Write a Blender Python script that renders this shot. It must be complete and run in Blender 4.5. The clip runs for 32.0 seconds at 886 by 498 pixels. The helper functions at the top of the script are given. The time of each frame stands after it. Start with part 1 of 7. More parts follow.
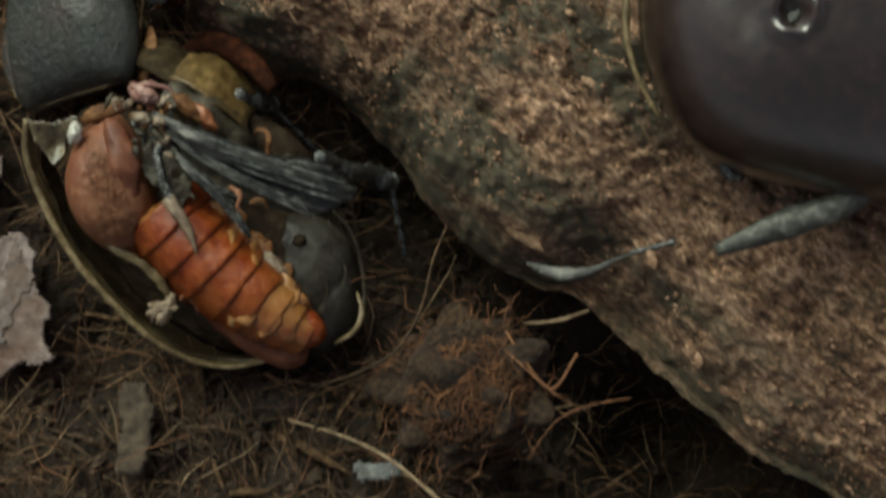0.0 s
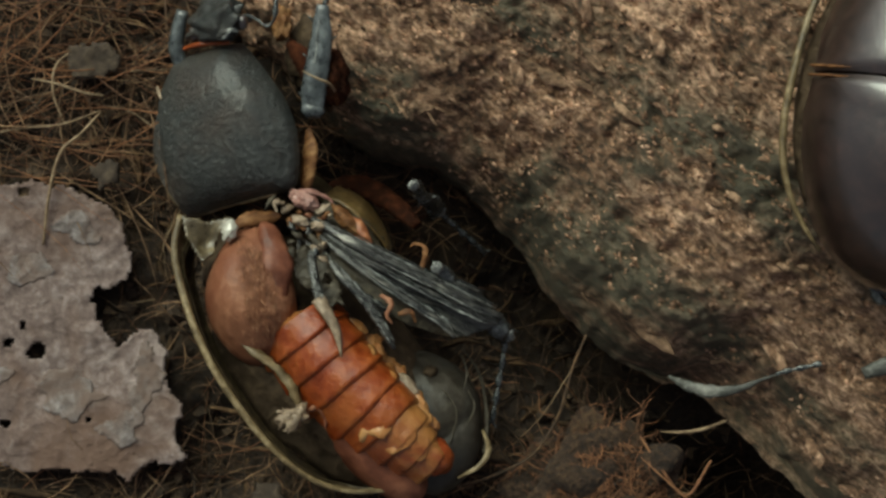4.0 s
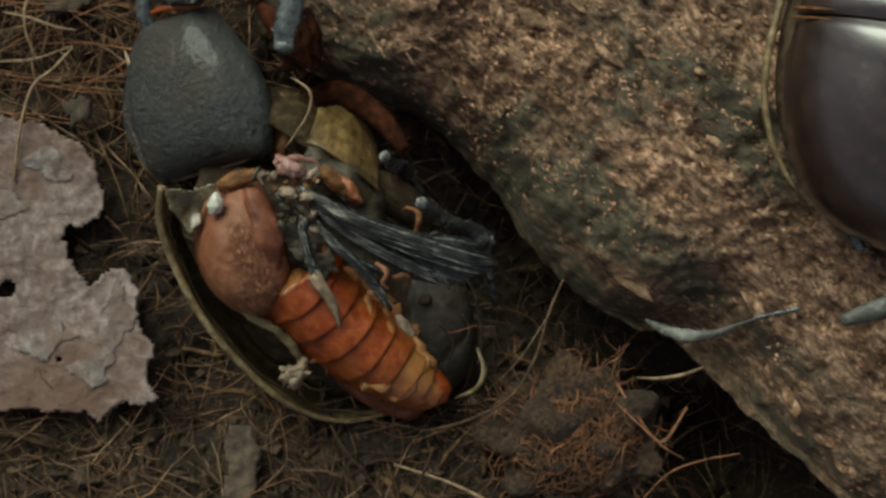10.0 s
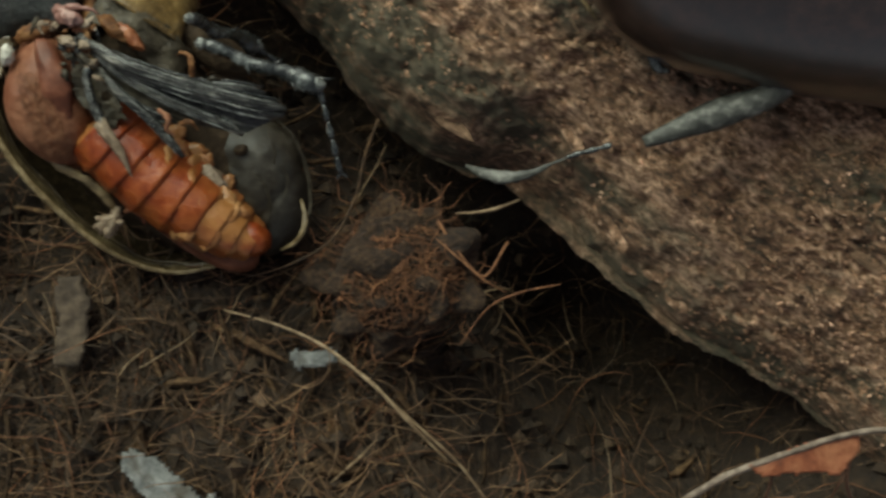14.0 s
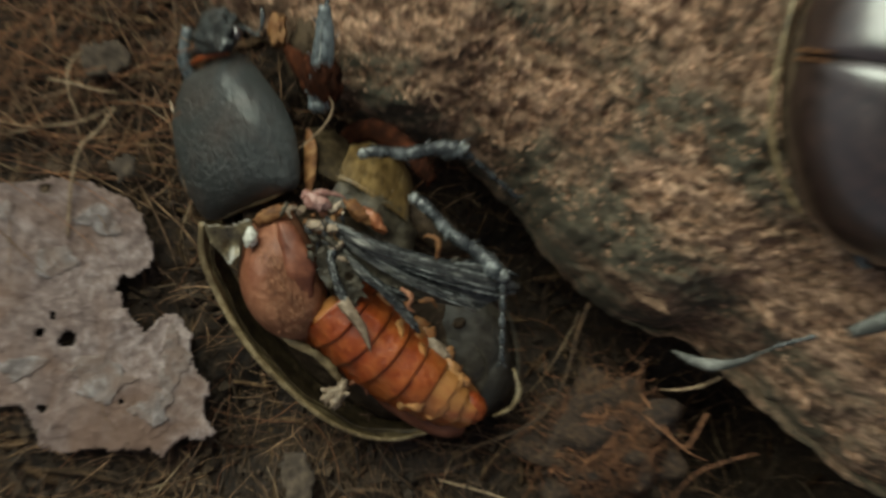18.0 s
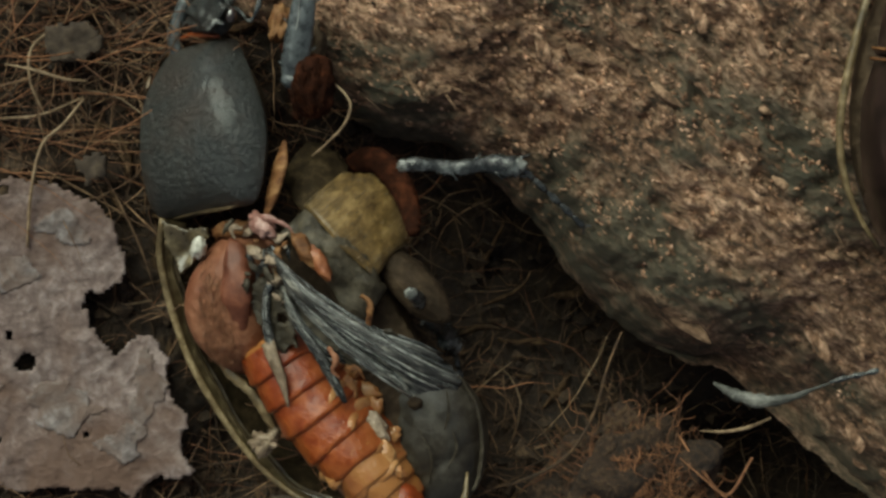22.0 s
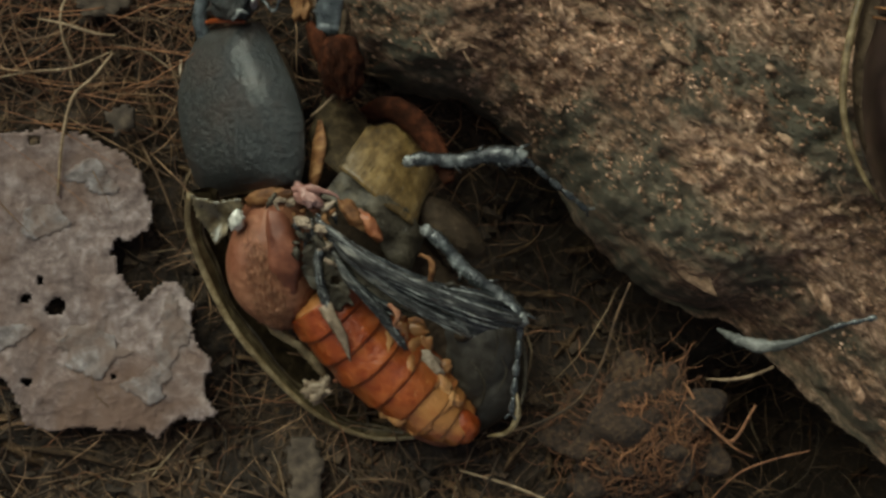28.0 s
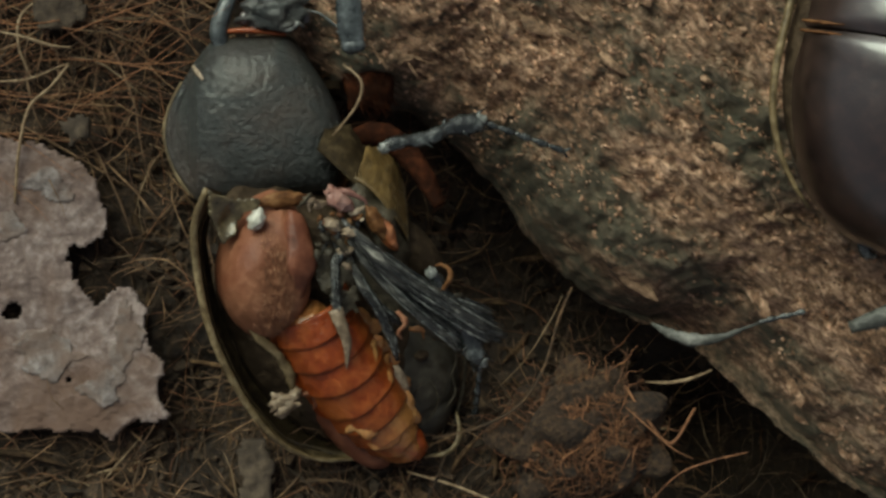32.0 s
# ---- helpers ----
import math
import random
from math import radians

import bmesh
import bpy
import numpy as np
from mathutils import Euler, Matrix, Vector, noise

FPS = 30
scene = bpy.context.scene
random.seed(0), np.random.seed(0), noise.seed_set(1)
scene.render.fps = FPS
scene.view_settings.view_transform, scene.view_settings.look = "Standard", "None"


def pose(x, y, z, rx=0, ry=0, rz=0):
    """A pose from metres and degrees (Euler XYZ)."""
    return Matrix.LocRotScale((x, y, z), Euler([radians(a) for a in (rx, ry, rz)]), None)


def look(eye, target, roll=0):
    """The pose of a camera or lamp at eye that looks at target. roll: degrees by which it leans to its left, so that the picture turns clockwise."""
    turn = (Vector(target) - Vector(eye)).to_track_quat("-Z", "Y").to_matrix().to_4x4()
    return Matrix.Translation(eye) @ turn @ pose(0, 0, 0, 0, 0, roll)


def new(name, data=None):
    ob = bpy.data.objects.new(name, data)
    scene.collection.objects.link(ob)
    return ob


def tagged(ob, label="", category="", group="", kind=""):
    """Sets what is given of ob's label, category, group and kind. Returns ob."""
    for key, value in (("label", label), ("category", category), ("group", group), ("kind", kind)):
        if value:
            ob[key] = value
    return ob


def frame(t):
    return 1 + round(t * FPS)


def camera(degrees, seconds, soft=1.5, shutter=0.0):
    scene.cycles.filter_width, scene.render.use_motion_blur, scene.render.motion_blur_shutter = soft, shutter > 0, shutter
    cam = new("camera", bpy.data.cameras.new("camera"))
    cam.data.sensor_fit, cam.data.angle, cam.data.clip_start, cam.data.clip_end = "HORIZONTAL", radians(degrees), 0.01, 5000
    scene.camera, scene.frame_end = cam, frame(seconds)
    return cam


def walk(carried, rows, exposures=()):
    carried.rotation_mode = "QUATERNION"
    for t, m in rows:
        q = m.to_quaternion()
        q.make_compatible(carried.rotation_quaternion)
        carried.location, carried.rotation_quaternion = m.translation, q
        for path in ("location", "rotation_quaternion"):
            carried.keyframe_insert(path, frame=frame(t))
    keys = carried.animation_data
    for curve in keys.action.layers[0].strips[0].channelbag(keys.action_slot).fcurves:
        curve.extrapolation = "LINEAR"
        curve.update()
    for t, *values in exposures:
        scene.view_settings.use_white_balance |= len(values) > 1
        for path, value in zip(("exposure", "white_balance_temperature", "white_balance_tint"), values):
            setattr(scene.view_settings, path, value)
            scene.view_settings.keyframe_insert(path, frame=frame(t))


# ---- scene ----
cam = camera(32.0, 32.0, soft=2.8, shutter=0.5)
MM = 0.001


def V(x, y, z=0.0):
    """A place on the plan, in millimetres."""
    return Vector((x, y, z))


def placed(rows):
    """Rows of seconds, millimetres and degrees as rows for walk()."""
    return [(t, pose(x * MM, y * MM, z * MM, a, b, c)) for t, x, y, z, a, b, c in rows]


walk(cam, placed([
    (0, 25.53, -23.83, 155.76, 5.0, 3.6, -0.6), (0.5, 22.08, -11.10, 154.85, 3.4, 2.9, -0.3), (1, 7.12, -7.31, 158.24, 2.3, 0.1, -1.5),
        (1.5, 5.63, -7.49, 158.94, 3.7, 0.3, -1.5), (2, 2.10, -4.14, 158.66, 4.9, 0.8, -0.4), (2.5, 2.52, -5.38, 158.67, 4.0, 0.7, 0.1),
        (3, 4.36, -7.80, 158.26, 3.7, 0.8, 0.3), (3.5, 3.55, -5.09, 158.14, 2.4, 0.5, 0.1), (5.5, 2.75, -4.17, 157.05, 1.5, 0.6, 0.1),
        (6, 0.00, -0.00, 156.93, 0.0, -0.0, 0.0), (6.5, -0.20, -4.88, 157.50, 1.7, -0.2, 0.6), (7, 3.56, -4.04, 157.52, 0.9, 0.2, 0.7),
        (7.5, 2.23, -4.79, 154.77, 0.4, -0.0, 0.6), (8, 2.00, -1.73, 155.58, 1.3, 0.2, 0.3), (8.5, 2.65, -3.33, 156.42, 1.0, 0.0, 0.6),
        (9, 3.76, -4.18, 155.65, 0.2, -0.1, 0.7), (9.5, 3.53, -5.15, 155.20, 0.4, -0.3, 0.7), (10, 3.66, -6.10, 156.07, 0.4, -0.2, 0.8),
        (10.5, 4.15, -5.65, 156.56, 0.2, -0.2, 0.8), (11, 3.49, -5.31, 155.87, -0.0, -0.1, 0.7), (11.5, 2.53, -6.12, 155.56, 0.1, -0.2, 0.8),
        (12, 3.24, -6.72, 155.55, 0.3, -0.0, 0.8), (12.5, 3.48, -5.90, 154.86, -0.2, 0.1, 0.9), (13, 2.81, -7.16, 155.45, 0.4, -0.4, 0.9),
        (13.5, 11.61, -12.19, 158.28, 0.7, -0.8, 0.2), (14, 21.75, -20.23, 158.78, -0.4, -0.3, -1.4), (14.5, 28.39, -19.12, 161.01, 0.7, -0.2, -1.4),
        (16.5, 41.11, -46.01, 237.38, 3.7, 0.6, -0.2), (17, 28.58, -8.39, 241.41, -0.3, 2.5, -2.3), (17.5, 10.73, 0.82, 238.44, -0.3, 0.5, -2.1),
        (18, -3.74, 7.76, 166.50, -3.1, -1.7, -2.2), (18.5, -6.39, 7.83, 120.01, -4.2, -2.1, -1.8), (19, -5.48, 8.47, 121.41, -4.0, -2.8, -1.7),
        (19.5, -6.97, 6.97, 121.03, -3.7, -2.9, -1.0), (20, -7.13, 7.06, 122.95, -4.1, -2.3, -1.2), (20.5, -4.66, 8.06, 124.03, -3.4, -2.3, -1.2),
        (21, -3.91, 8.94, 129.55, -3.6, -2.0, -0.3), (21.5, -4.88, 11.80, 144.49, -4.4, -1.7, -0.9), (22, -5.50, 11.10, 145.42, -4.2, -2.1, -1.2),
        (22.5, -5.03, 10.06, 145.47, -4.2, -2.0, -1.1), (23, -3.31, 10.32, 146.04, -3.8, -2.1, -1.0), (23.5, -4.15, 11.38, 145.77, -4.5, -2.5, -0.5),
        (24, -5.08, 12.36, 146.75, -4.8, -2.5, -0.8), (24.5, -3.74, 11.69, 147.84, -4.6, -2.3, -0.9), (25, -4.96, 11.44, 148.13, -4.9, -2.2, -0.9),
        (25.5, -7.44, 11.85, 148.70, -5.3, -2.2, -1.0), (26, -7.55, 11.12, 149.60, -5.6, -1.9, -1.1), (26.5, -4.43, 9.73, 149.71, -5.2, -1.5, -0.9),
        (28.5, -6.25, 9.04, 151.19, -5.0, -1.7, -0.6), (29, -5.22, 11.75, 151.38, -4.8, -2.2, -0.3), (29.5, -4.71, 10.92, 151.92, -4.5, -2.1, -0.1),
        (30, -3.78, 10.15, 152.76, -4.2, -2.0, -0.0), (30.5, -2.91, 8.19, 153.29, -3.8, -2.0, 0.1), (31, -1.98, 8.58, 153.70, -3.9, -1.8, 0.0),
        (31.5, -0.97, 8.81, 154.62, -4.2, -1.9, -0.2), (32, -1.03, 7.61, 155.37, -4.2, -1.7, -0.7)
]), exposures=[(0, 0.09), (13, 0.09), (16.5, 0.3), (17.4, 0.35), (18.5, -0.02), (32, 0.0)])

# ---- light: dull daylight under trees, brightest overhead and slightly from the far side ----
world = bpy.data.worlds.new("world")
scene.world = world
world.use_nodes = True
wn = world.node_tree.nodes
sky = wn.new("ShaderNodeTexSky")
sky.sky_type, sky.sun_disc = "NISHITA", False
sky.sun_elevation, sky.sun_rotation = radians(42), radians(-29)
wn["Background"].inputs["Strength"].default_value = 0.07
sky.dust_density = 4.0
cloud = wn.new("ShaderNodeHueSaturation")  # a veil of thin cloud greys the blue
cloud.inputs["Saturation"].default_value = 0.3
world.node_tree.links.new(sky.outputs["Color"], cloud.inputs["Color"])
world.node_tree.links.new(cloud.outputs["Color"], wn["Background"].inputs["Color"])
sun = new("sun", bpy.data.lights.new("sun", "SUN"))
sun.data.energy, sun.data.angle, sun.data.color = 3.1, radians(46), (0.885, 1.0, 0.785)
sun.matrix_world = look((-0.36, 0.64, 0.66), (0, 0, 0))


# ---- materials ----
def material(name, dark, mid, light, rough=0.7, grain=1.0, patch=0.15, bump=0.3, stretch=(1, 1, 1), turn=0.0, metal=0.0,
             stops=(0.37, 0.5, 0.64), spread=0.0, coat=0.0, sheen=0.0, alpha=1.0, rough_var=0.15, mixture=0.35,
             stain=None, stain_scale=0.05, stain_at=(0.5, 0.58), gloss=0.5, band=()):
    """Two scales of variation: grain and patch are noise scales per millimetre; bump in millimetres."""
    m = bpy.data.materials.new(name)
    m.use_nodes = True
    n, link = m.node_tree.nodes, m.node_tree.links.new
    b = n["Principled BSDF"]
    co, mp = n.new("ShaderNodeTexCoord"), n.new("ShaderNodeMapping")
    mp.vector_type = "TEXTURE"
    mp.inputs["Scale"].default_value = [1 / (1000 * s) for s in stretch]
    mp.inputs["Rotation"].default_value = (0, 0, radians(turn))
    link(co.outputs["Object"], mp.inputs["Vector"])
    fine, broad = n.new("ShaderNodeTexNoise"), n.new("ShaderNodeTexNoise")
    for tex, scale, detail, r in ((fine, grain, 6, 0.65), (broad, patch, 4, 0.55)):
        tex.inputs["Scale"].default_value, tex.inputs["Detail"].default_value, tex.inputs["Roughness"].default_value = scale, detail, r
        link(mp.outputs["Vector"], tex.inputs["Vector"])
    mix = n.new("ShaderNodeMix")
    mix.inputs["Factor"].default_value = mixture
    link(fine.outputs["Fac"], mix.inputs["A"])
    link(broad.outputs["Fac"], mix.inputs["B"])
    ramp = n.new("ShaderNodeValToRGB")
    e = ramp.color_ramp.elements
    e[0].position, e[0].color = stops[0], (*dark, 1)
    e[1].position, e[1].color = stops[2], (*light, 1)
    c = e.new(stops[1])
    c.color = (*mid, 1)
    link(mix.outputs["Result"], ramp.inputs["Fac"])
    colour = ramp.outputs["Color"]
    if stain:
        blot, edge, tint = n.new("ShaderNodeTexNoise"), n.new("ShaderNodeMapRange"), n.new("ShaderNodeMix")
        blot.inputs["Scale"].default_value, blot.inputs["Detail"].default_value, blot.inputs["Roughness"].default_value = stain_scale, 7, 0.62
        blot.inputs["Distortion"].default_value = 0.6
        link(mp.outputs["Vector"], blot.inputs["Vector"])
        edge.inputs["From Min"].default_value, edge.inputs["From Max"].default_value = stain_at
        edge.inputs["To Max"].default_value = 0.85
        amount = blot.outputs["Fac"]
        for middle, half, strength in band:
            # a stained seam that runs along the grain
            xyz, off, wide, more = n.new("ShaderNodeSeparateXYZ"), n.new("ShaderNodeMath"), n.new("ShaderNodeMapRange"), n.new("ShaderNodeMath")
            link(mp.outputs["Vector"], xyz.inputs["Vector"])
            off.operation = "SUBTRACT"
            off.inputs[1].default_value = middle
            link(xyz.outputs["Y"], off.inputs[0])
            size = n.new("ShaderNodeMath")
            size.operation = "ABSOLUTE"
            link(off.outputs[0], size.inputs[0])
            wide.inputs["From Max"].default_value = half
            wide.inputs["To Min"].default_value, wide.inputs["To Max"].default_value = strength, 0
            link(size.outputs[0], wide.inputs["Value"])
            link(wide.outputs["Result"], more.inputs[0])
            link(amount, more.inputs[1])
            amount = more.outputs[0]
        link(amount, edge.inputs["Value"])
        tint.data_type = "RGBA"
        link(edge.outputs["Result"], tint.inputs["Factor"])
        link(colour, tint.inputs[6])
        tint.inputs[7].default_value = (*stain, 1)
        colour = tint.outputs[2]
    if spread:
        geo, hue = n.new("ShaderNodeNewGeometry"), n.new("ShaderNodeHueSaturation")
        mr = n.new("ShaderNodeMapRange")
        mr.inputs["To Min"].default_value, mr.inputs["To Max"].default_value = 1 - spread, 1 + spread
        link(geo.outputs["Random Per Island"], mr.inputs["Value"])
        link(mr.outputs["Result"], hue.inputs["Value"])
        link(colour, hue.inputs["Color"])
        colour = hue.outputs["Color"]
    link(colour, b.inputs["Base Color"])
    rr = n.new("ShaderNodeMapRange")
    rr.inputs["To Min"].default_value, rr.inputs["To Max"].default_value = max(rough - rough_var, 0.03), min(rough + rough_var, 1)
    link(fine.outputs["Fac"], rr.inputs["Value"])
    link(rr.outputs["Result"], b.inputs["Roughness"])
    b.inputs["Metallic"].default_value = metal
    b.inputs["Coat Weight"].default_value = coat
    b.inputs["Coat Roughness"].default_value = max(rough * 0.6, 0.08)
    b.inputs["Specular IOR Level"].default_value = gloss
    b.inputs["Sheen Weight"].default_value = sheen
    b.inputs["Alpha"].default_value = alpha
    if bump:
        bp = n.new("ShaderNodeBump")
        bp.inputs["Strength"].default_value = 1.0
        bp.inputs["Distance"].default_value = bump * MM
        link(fine.outputs["Fac"], bp.inputs["Height"])
        link(bp.outputs["Normal"], b.inputs["Normal"])
    return m


SOIL = material("soil", (0.013, 0.0065, 0.0035), (0.026, 0.014, 0.0068), (0.062, 0.034, 0.016), 0.95, 1.1, 0.09, 0.9)
PEAT = material("peat_fibre", (0.02, 0.011, 0.0055), (0.052, 0.028, 0.013), (0.135, 0.076, 0.036), 0.9, 0.8, 0.05, 0.05, spread=0.65)
ROOT = material("red_root", (0.05, 0.018, 0.007), (0.135, 0.054, 0.022), (0.26, 0.12, 0.056), 0.85, 0.8, 0.05, 0.05, spread=0.5)
DRYFIBRE = material("dry_fibre", (0.05, 0.025, 0.012), (0.12, 0.064, 0.032), (0.27, 0.165, 0.09), 0.85, 0.8, 0.05, 0.05, spread=0.6)
STRAW = material("straw", (0.085, 0.05, 0.025), (0.175, 0.113, 0.062), (0.32, 0.23, 0.14), 0.7, 1.2, 0.1, 0.05, spread=0.3)
CRUMB = material("soil_crumb", (0.014, 0.008, 0.005), (0.04, 0.023, 0.012), (0.1, 0.06, 0.033), 0.95, 2.0, 0.1, 0.2, spread=0.5)
WOOD = material("weathered_wood", (0.055, 0.033, 0.019), (0.285, 0.154, 0.088), (0.76, 0.485, 0.325), 0.72, 1.5, 0.17, 1.3, (0.55, 1.05, 1), -36.9, stops=(0.39, 0.5, 0.62), mixture=0.34, stain=(0.07, 0.067, 0.043), stain_scale=0.08, stain_at=(0.53, 0.65), band=((-31.2, 6.5, 0.16), (-52.0, 10.5, 0.13)))
WOODCRUMB = material("wood_crumb", (0.085, 0.046, 0.026), (0.28, 0.15, 0.086), (0.66, 0.42, 0.29), 0.6, 1.5, 0.2, 0.1, spread=0.75)
SPLINTER = material("wood_splinter", (0.05, 0.029, 0.016), (0.15, 0.085, 0.048), (0.32, 0.2, 0.125), 0.85, 1.5, 0.2, 0.1, spread=0.5)
DEADLEAF = material("grey_dead_leaf", (0.08, 0.05, 0.043), (0.16, 0.112, 0.1), (0.31, 0.246, 0.23), 0.8, 0.9, 0.12, 0.45, stops=(0.36, 0.5, 0.66), stain=(0.115, 0.062, 0.041), stain_scale=0.06, stain_at=(0.46, 0.6))
ORANGELEAF = material("orange_dead_leaf", (0.085, 0.022, 0.01), (0.21, 0.06, 0.024), (0.34, 0.13, 0.06), 0.55, 0.5, 0.12, 0.2, stain=(0.13, 0.05, 0.028), stain_scale=0.08, stain_at=(0.48, 0.62))
BROWNLEAF = material("brown_dead_leaf", (0.06, 0.026, 0.015), (0.145, 0.066, 0.036), (0.25, 0.135, 0.08), 0.6, 0.6, 0.13, 0.2, stain=(0.07, 0.035, 0.022), stain_scale=0.1, stain_at=(0.48, 0.62))
BARK = material("grey_bark", (0.055, 0.056, 0.055), (0.14, 0.142, 0.138), (0.27, 0.272, 0.265), 0.85, 0.7, 0.12, 0.5, stain=(0.07, 0.055, 0.04), stain_scale=0.12, stain_at=(0.5, 0.62))
DARKBARK = material("brown_bark", (0.022, 0.014, 0.009), (0.055, 0.037, 0.024), (0.11, 0.078, 0.052), 0.9, 0.7, 0.1, 0.5)
SHELL = material("dark_shell", (0.01, 0.0125, 0.012), (0.02, 0.0235, 0.0225), (0.052, 0.053, 0.048), 0.38, 2.0, 0.12, 0.55, coat=0.3, rough_var=0.2, gloss=0.55, stain=(0.042, 0.028, 0.02), stain_scale=0.1, stain_at=(0.46, 0.64))
GLOSS = material("polished_shell", (0.009, 0.005, 0.004), (0.018, 0.0085, 0.0065), (0.036, 0.016, 0.012), 0.34, 0.7, 0.06, 0.06, coat=1.0, rough_var=0.12, gloss=0.8)
# the pale end of this ramp paints white glints onto black limbs
LIMB = material("black_limb_glints", (0.012, 0.014, 0.014), (0.038, 0.042, 0.042), (0.24, 0.255, 0.25), 0.26, 0.8, 0.3, 0.25, coat=0.55, stops=(0.44, 0.55, 0.68))
TAN = material("tan_shell", (0.06, 0.039, 0.016), (0.155, 0.107, 0.05), (0.33, 0.25, 0.14), 0.45, 0.9, 0.16, 0.15, coat=0.12, gloss=0.4, stain=(0.045, 0.03, 0.013), stain_scale=0.15, stain_at=(0.48, 0.64))
OLIVE = material("olive_shell", (0.06, 0.035, 0.011), (0.155, 0.095, 0.032), (0.29, 0.19, 0.075), 0.4, 0.8, 0.16, 0.15, (0.35, 1.3, 1), 62, coat=0.2, gloss=0.35, stain=(0.05, 0.03, 0.012), stain_scale=0.1, stain_at=(0.48, 0.64))
FUZZ = material("brown_tissue", (0.12, 0.043, 0.02), (0.225, 0.09, 0.046), (0.36, 0.175, 0.098), 0.55, 0.9, 0.13, 0.22, coat=0.05, gloss=0.3, stops=(0.3, 0.5, 0.7), stain=(0.13, 0.036, 0.016), stain_scale=0.08, stain_at=(0.46, 0.66))
ORANGE = material("orange_tergite", (0.09, 0.012, 0.002), (0.2, 0.033, 0.005), (0.34, 0.088, 0.019), 0.32, 0.7, 0.13, 0.3, coat=0.15, gloss=0.35, stops=(0.32, 0.5, 0.68), stain=(0.27, 0.075, 0.015), stain_scale=0.09, stain_at=(0.48, 0.66))
OCHRE = material("ochre_fat", (0.16, 0.045, 0.01), (0.31, 0.12, 0.033), (0.5, 0.28, 0.11), 0.34, 0.45, 0.15, 0.25, coat=0.25, stops=(0.3, 0.5, 0.7))
PALE = material("pale_membrane", (0.1, 0.066, 0.04), (0.22, 0.155, 0.1), (0.44, 0.345, 0.255), 0.5, 1.0, 0.2, 0.25, coat=0.1)
PINK = material("pink_flesh", (0.16, 0.06, 0.045), (0.28, 0.13, 0.1), (0.46, 0.28, 0.24), 0.35, 0.9, 0.2, 0.4, coat=0.4)
# dark wing colour; its light stop paints highlight streaks along the struts
VEIN = material("wing_vein_glints", (0.01, 0.01, 0.009), (0.042, 0.041, 0.037), (0.38, 0.36, 0.31), 0.28, 1.1, 0.3, 0.4, (0.25, 1.4, 1), -22, coat=0.35, gloss=0.5, stops=(0.42, 0.54, 0.67))
FILM = material("grey_film", (0.014, 0.0105, 0.006), (0.038, 0.03, 0.019), (0.105, 0.086, 0.058), 0.45, 0.8, 0.14, 0.45, coat=0.05, gloss=0.28)
# pale colour for wing veins and for highlights painted on limbs and head
SILVER = material("silvery_vein_glint", (0.05, 0.052, 0.05), (0.17, 0.175, 0.165), (0.42, 0.43, 0.4), 0.3, 1.4, 0.3, 0.15, coat=0.4, stops=(0.4, 0.52, 0.66))
SHELLIN = material("shell_lining", (0.014, 0.009, 0.005), (0.03, 0.02, 0.0095), (0.075, 0.052, 0.026), 0.75, 0.8, 0.12, 0.25, gloss=0.1)
UNDER = material("dark_underside", (0.022, 0.014, 0.008), (0.042, 0.027, 0.016), (0.085, 0.057, 0.034), 0.7, 0.8, 0.15, 0.5, gloss=0.15)
OCHREHAIR = material("ochre_membrane", (0.05, 0.018, 0.007), (0.15, 0.062, 0.021), (0.3, 0.16, 0.068), 0.6, 0.9, 0.15, 0.25, (0.6, 1.4, 1), 20, gloss=0.25)
CLAW = material("grey_claw", (0.022, 0.022, 0.019), (0.055, 0.055, 0.048), (0.19, 0.185, 0.165), 0.42, 0.9, 0.2, 0.3)
PEARL = material("pearly_tissue", (0.22, 0.2, 0.165), (0.42, 0.4, 0.34), (0.62, 0.6, 0.54), 0.25, 0.6, 0.15, 0.1, coat=0.6)
REDMEAT = material("dark_red_muscle", (0.07, 0.02, 0.01), (0.135, 0.042, 0.021), (0.23, 0.085, 0.045), 0.5, 0.5, 0.12, 0.2, coat=0.0, gloss=0.35)
SMOKE = material("smoky_membrane", (0.013, 0.01, 0.007), (0.028, 0.022, 0.015), (0.065, 0.056, 0.043), 0.45, 0.6, 0.1, 0.18, coat=0.05, gloss=0.3, stain=(0.055, 0.054, 0.048), stain_scale=0.1, stain_at=(0.5, 0.68))
LIP = material("brown_lip", (0.025, 0.017, 0.008), (0.062, 0.045, 0.022), (0.17, 0.13, 0.07), 0.32, 0.7, 0.14, 0.15, coat=0.3)
TAILPLATE = material("ochre_tergite", (0.11, 0.02, 0.004), (0.2, 0.045, 0.01), (0.32, 0.1, 0.026), 0.32, 0.5, 0.12, 0.3, coat=0.2, stain=(0.34, 0.145, 0.04), stain_scale=0.13, stain_at=(0.46, 0.6))
SHRED = material("rotten_shred", (0.028, 0.015, 0.008), (0.062, 0.035, 0.018), (0.13, 0.078, 0.04), 0.95, 1.2, 0.15, 0.35, spread=0.5, gloss=0.2)
MOULD = material("grey_mould", (0.09, 0.07, 0.065), (0.165, 0.135, 0.129), (0.28, 0.247, 0.24), 0.85, 1.2, 0.2, 0.3, stain=(0.125, 0.078, 0.06), stain_scale=0.2, stain_at=(0.44, 0.58))
STEEL = material("steel_blue_limb", (0.018, 0.022, 0.024), (0.05, 0.058, 0.061), (0.13, 0.145, 0.15), 0.3, 1.1, 0.2, 0.2, coat=0.45)
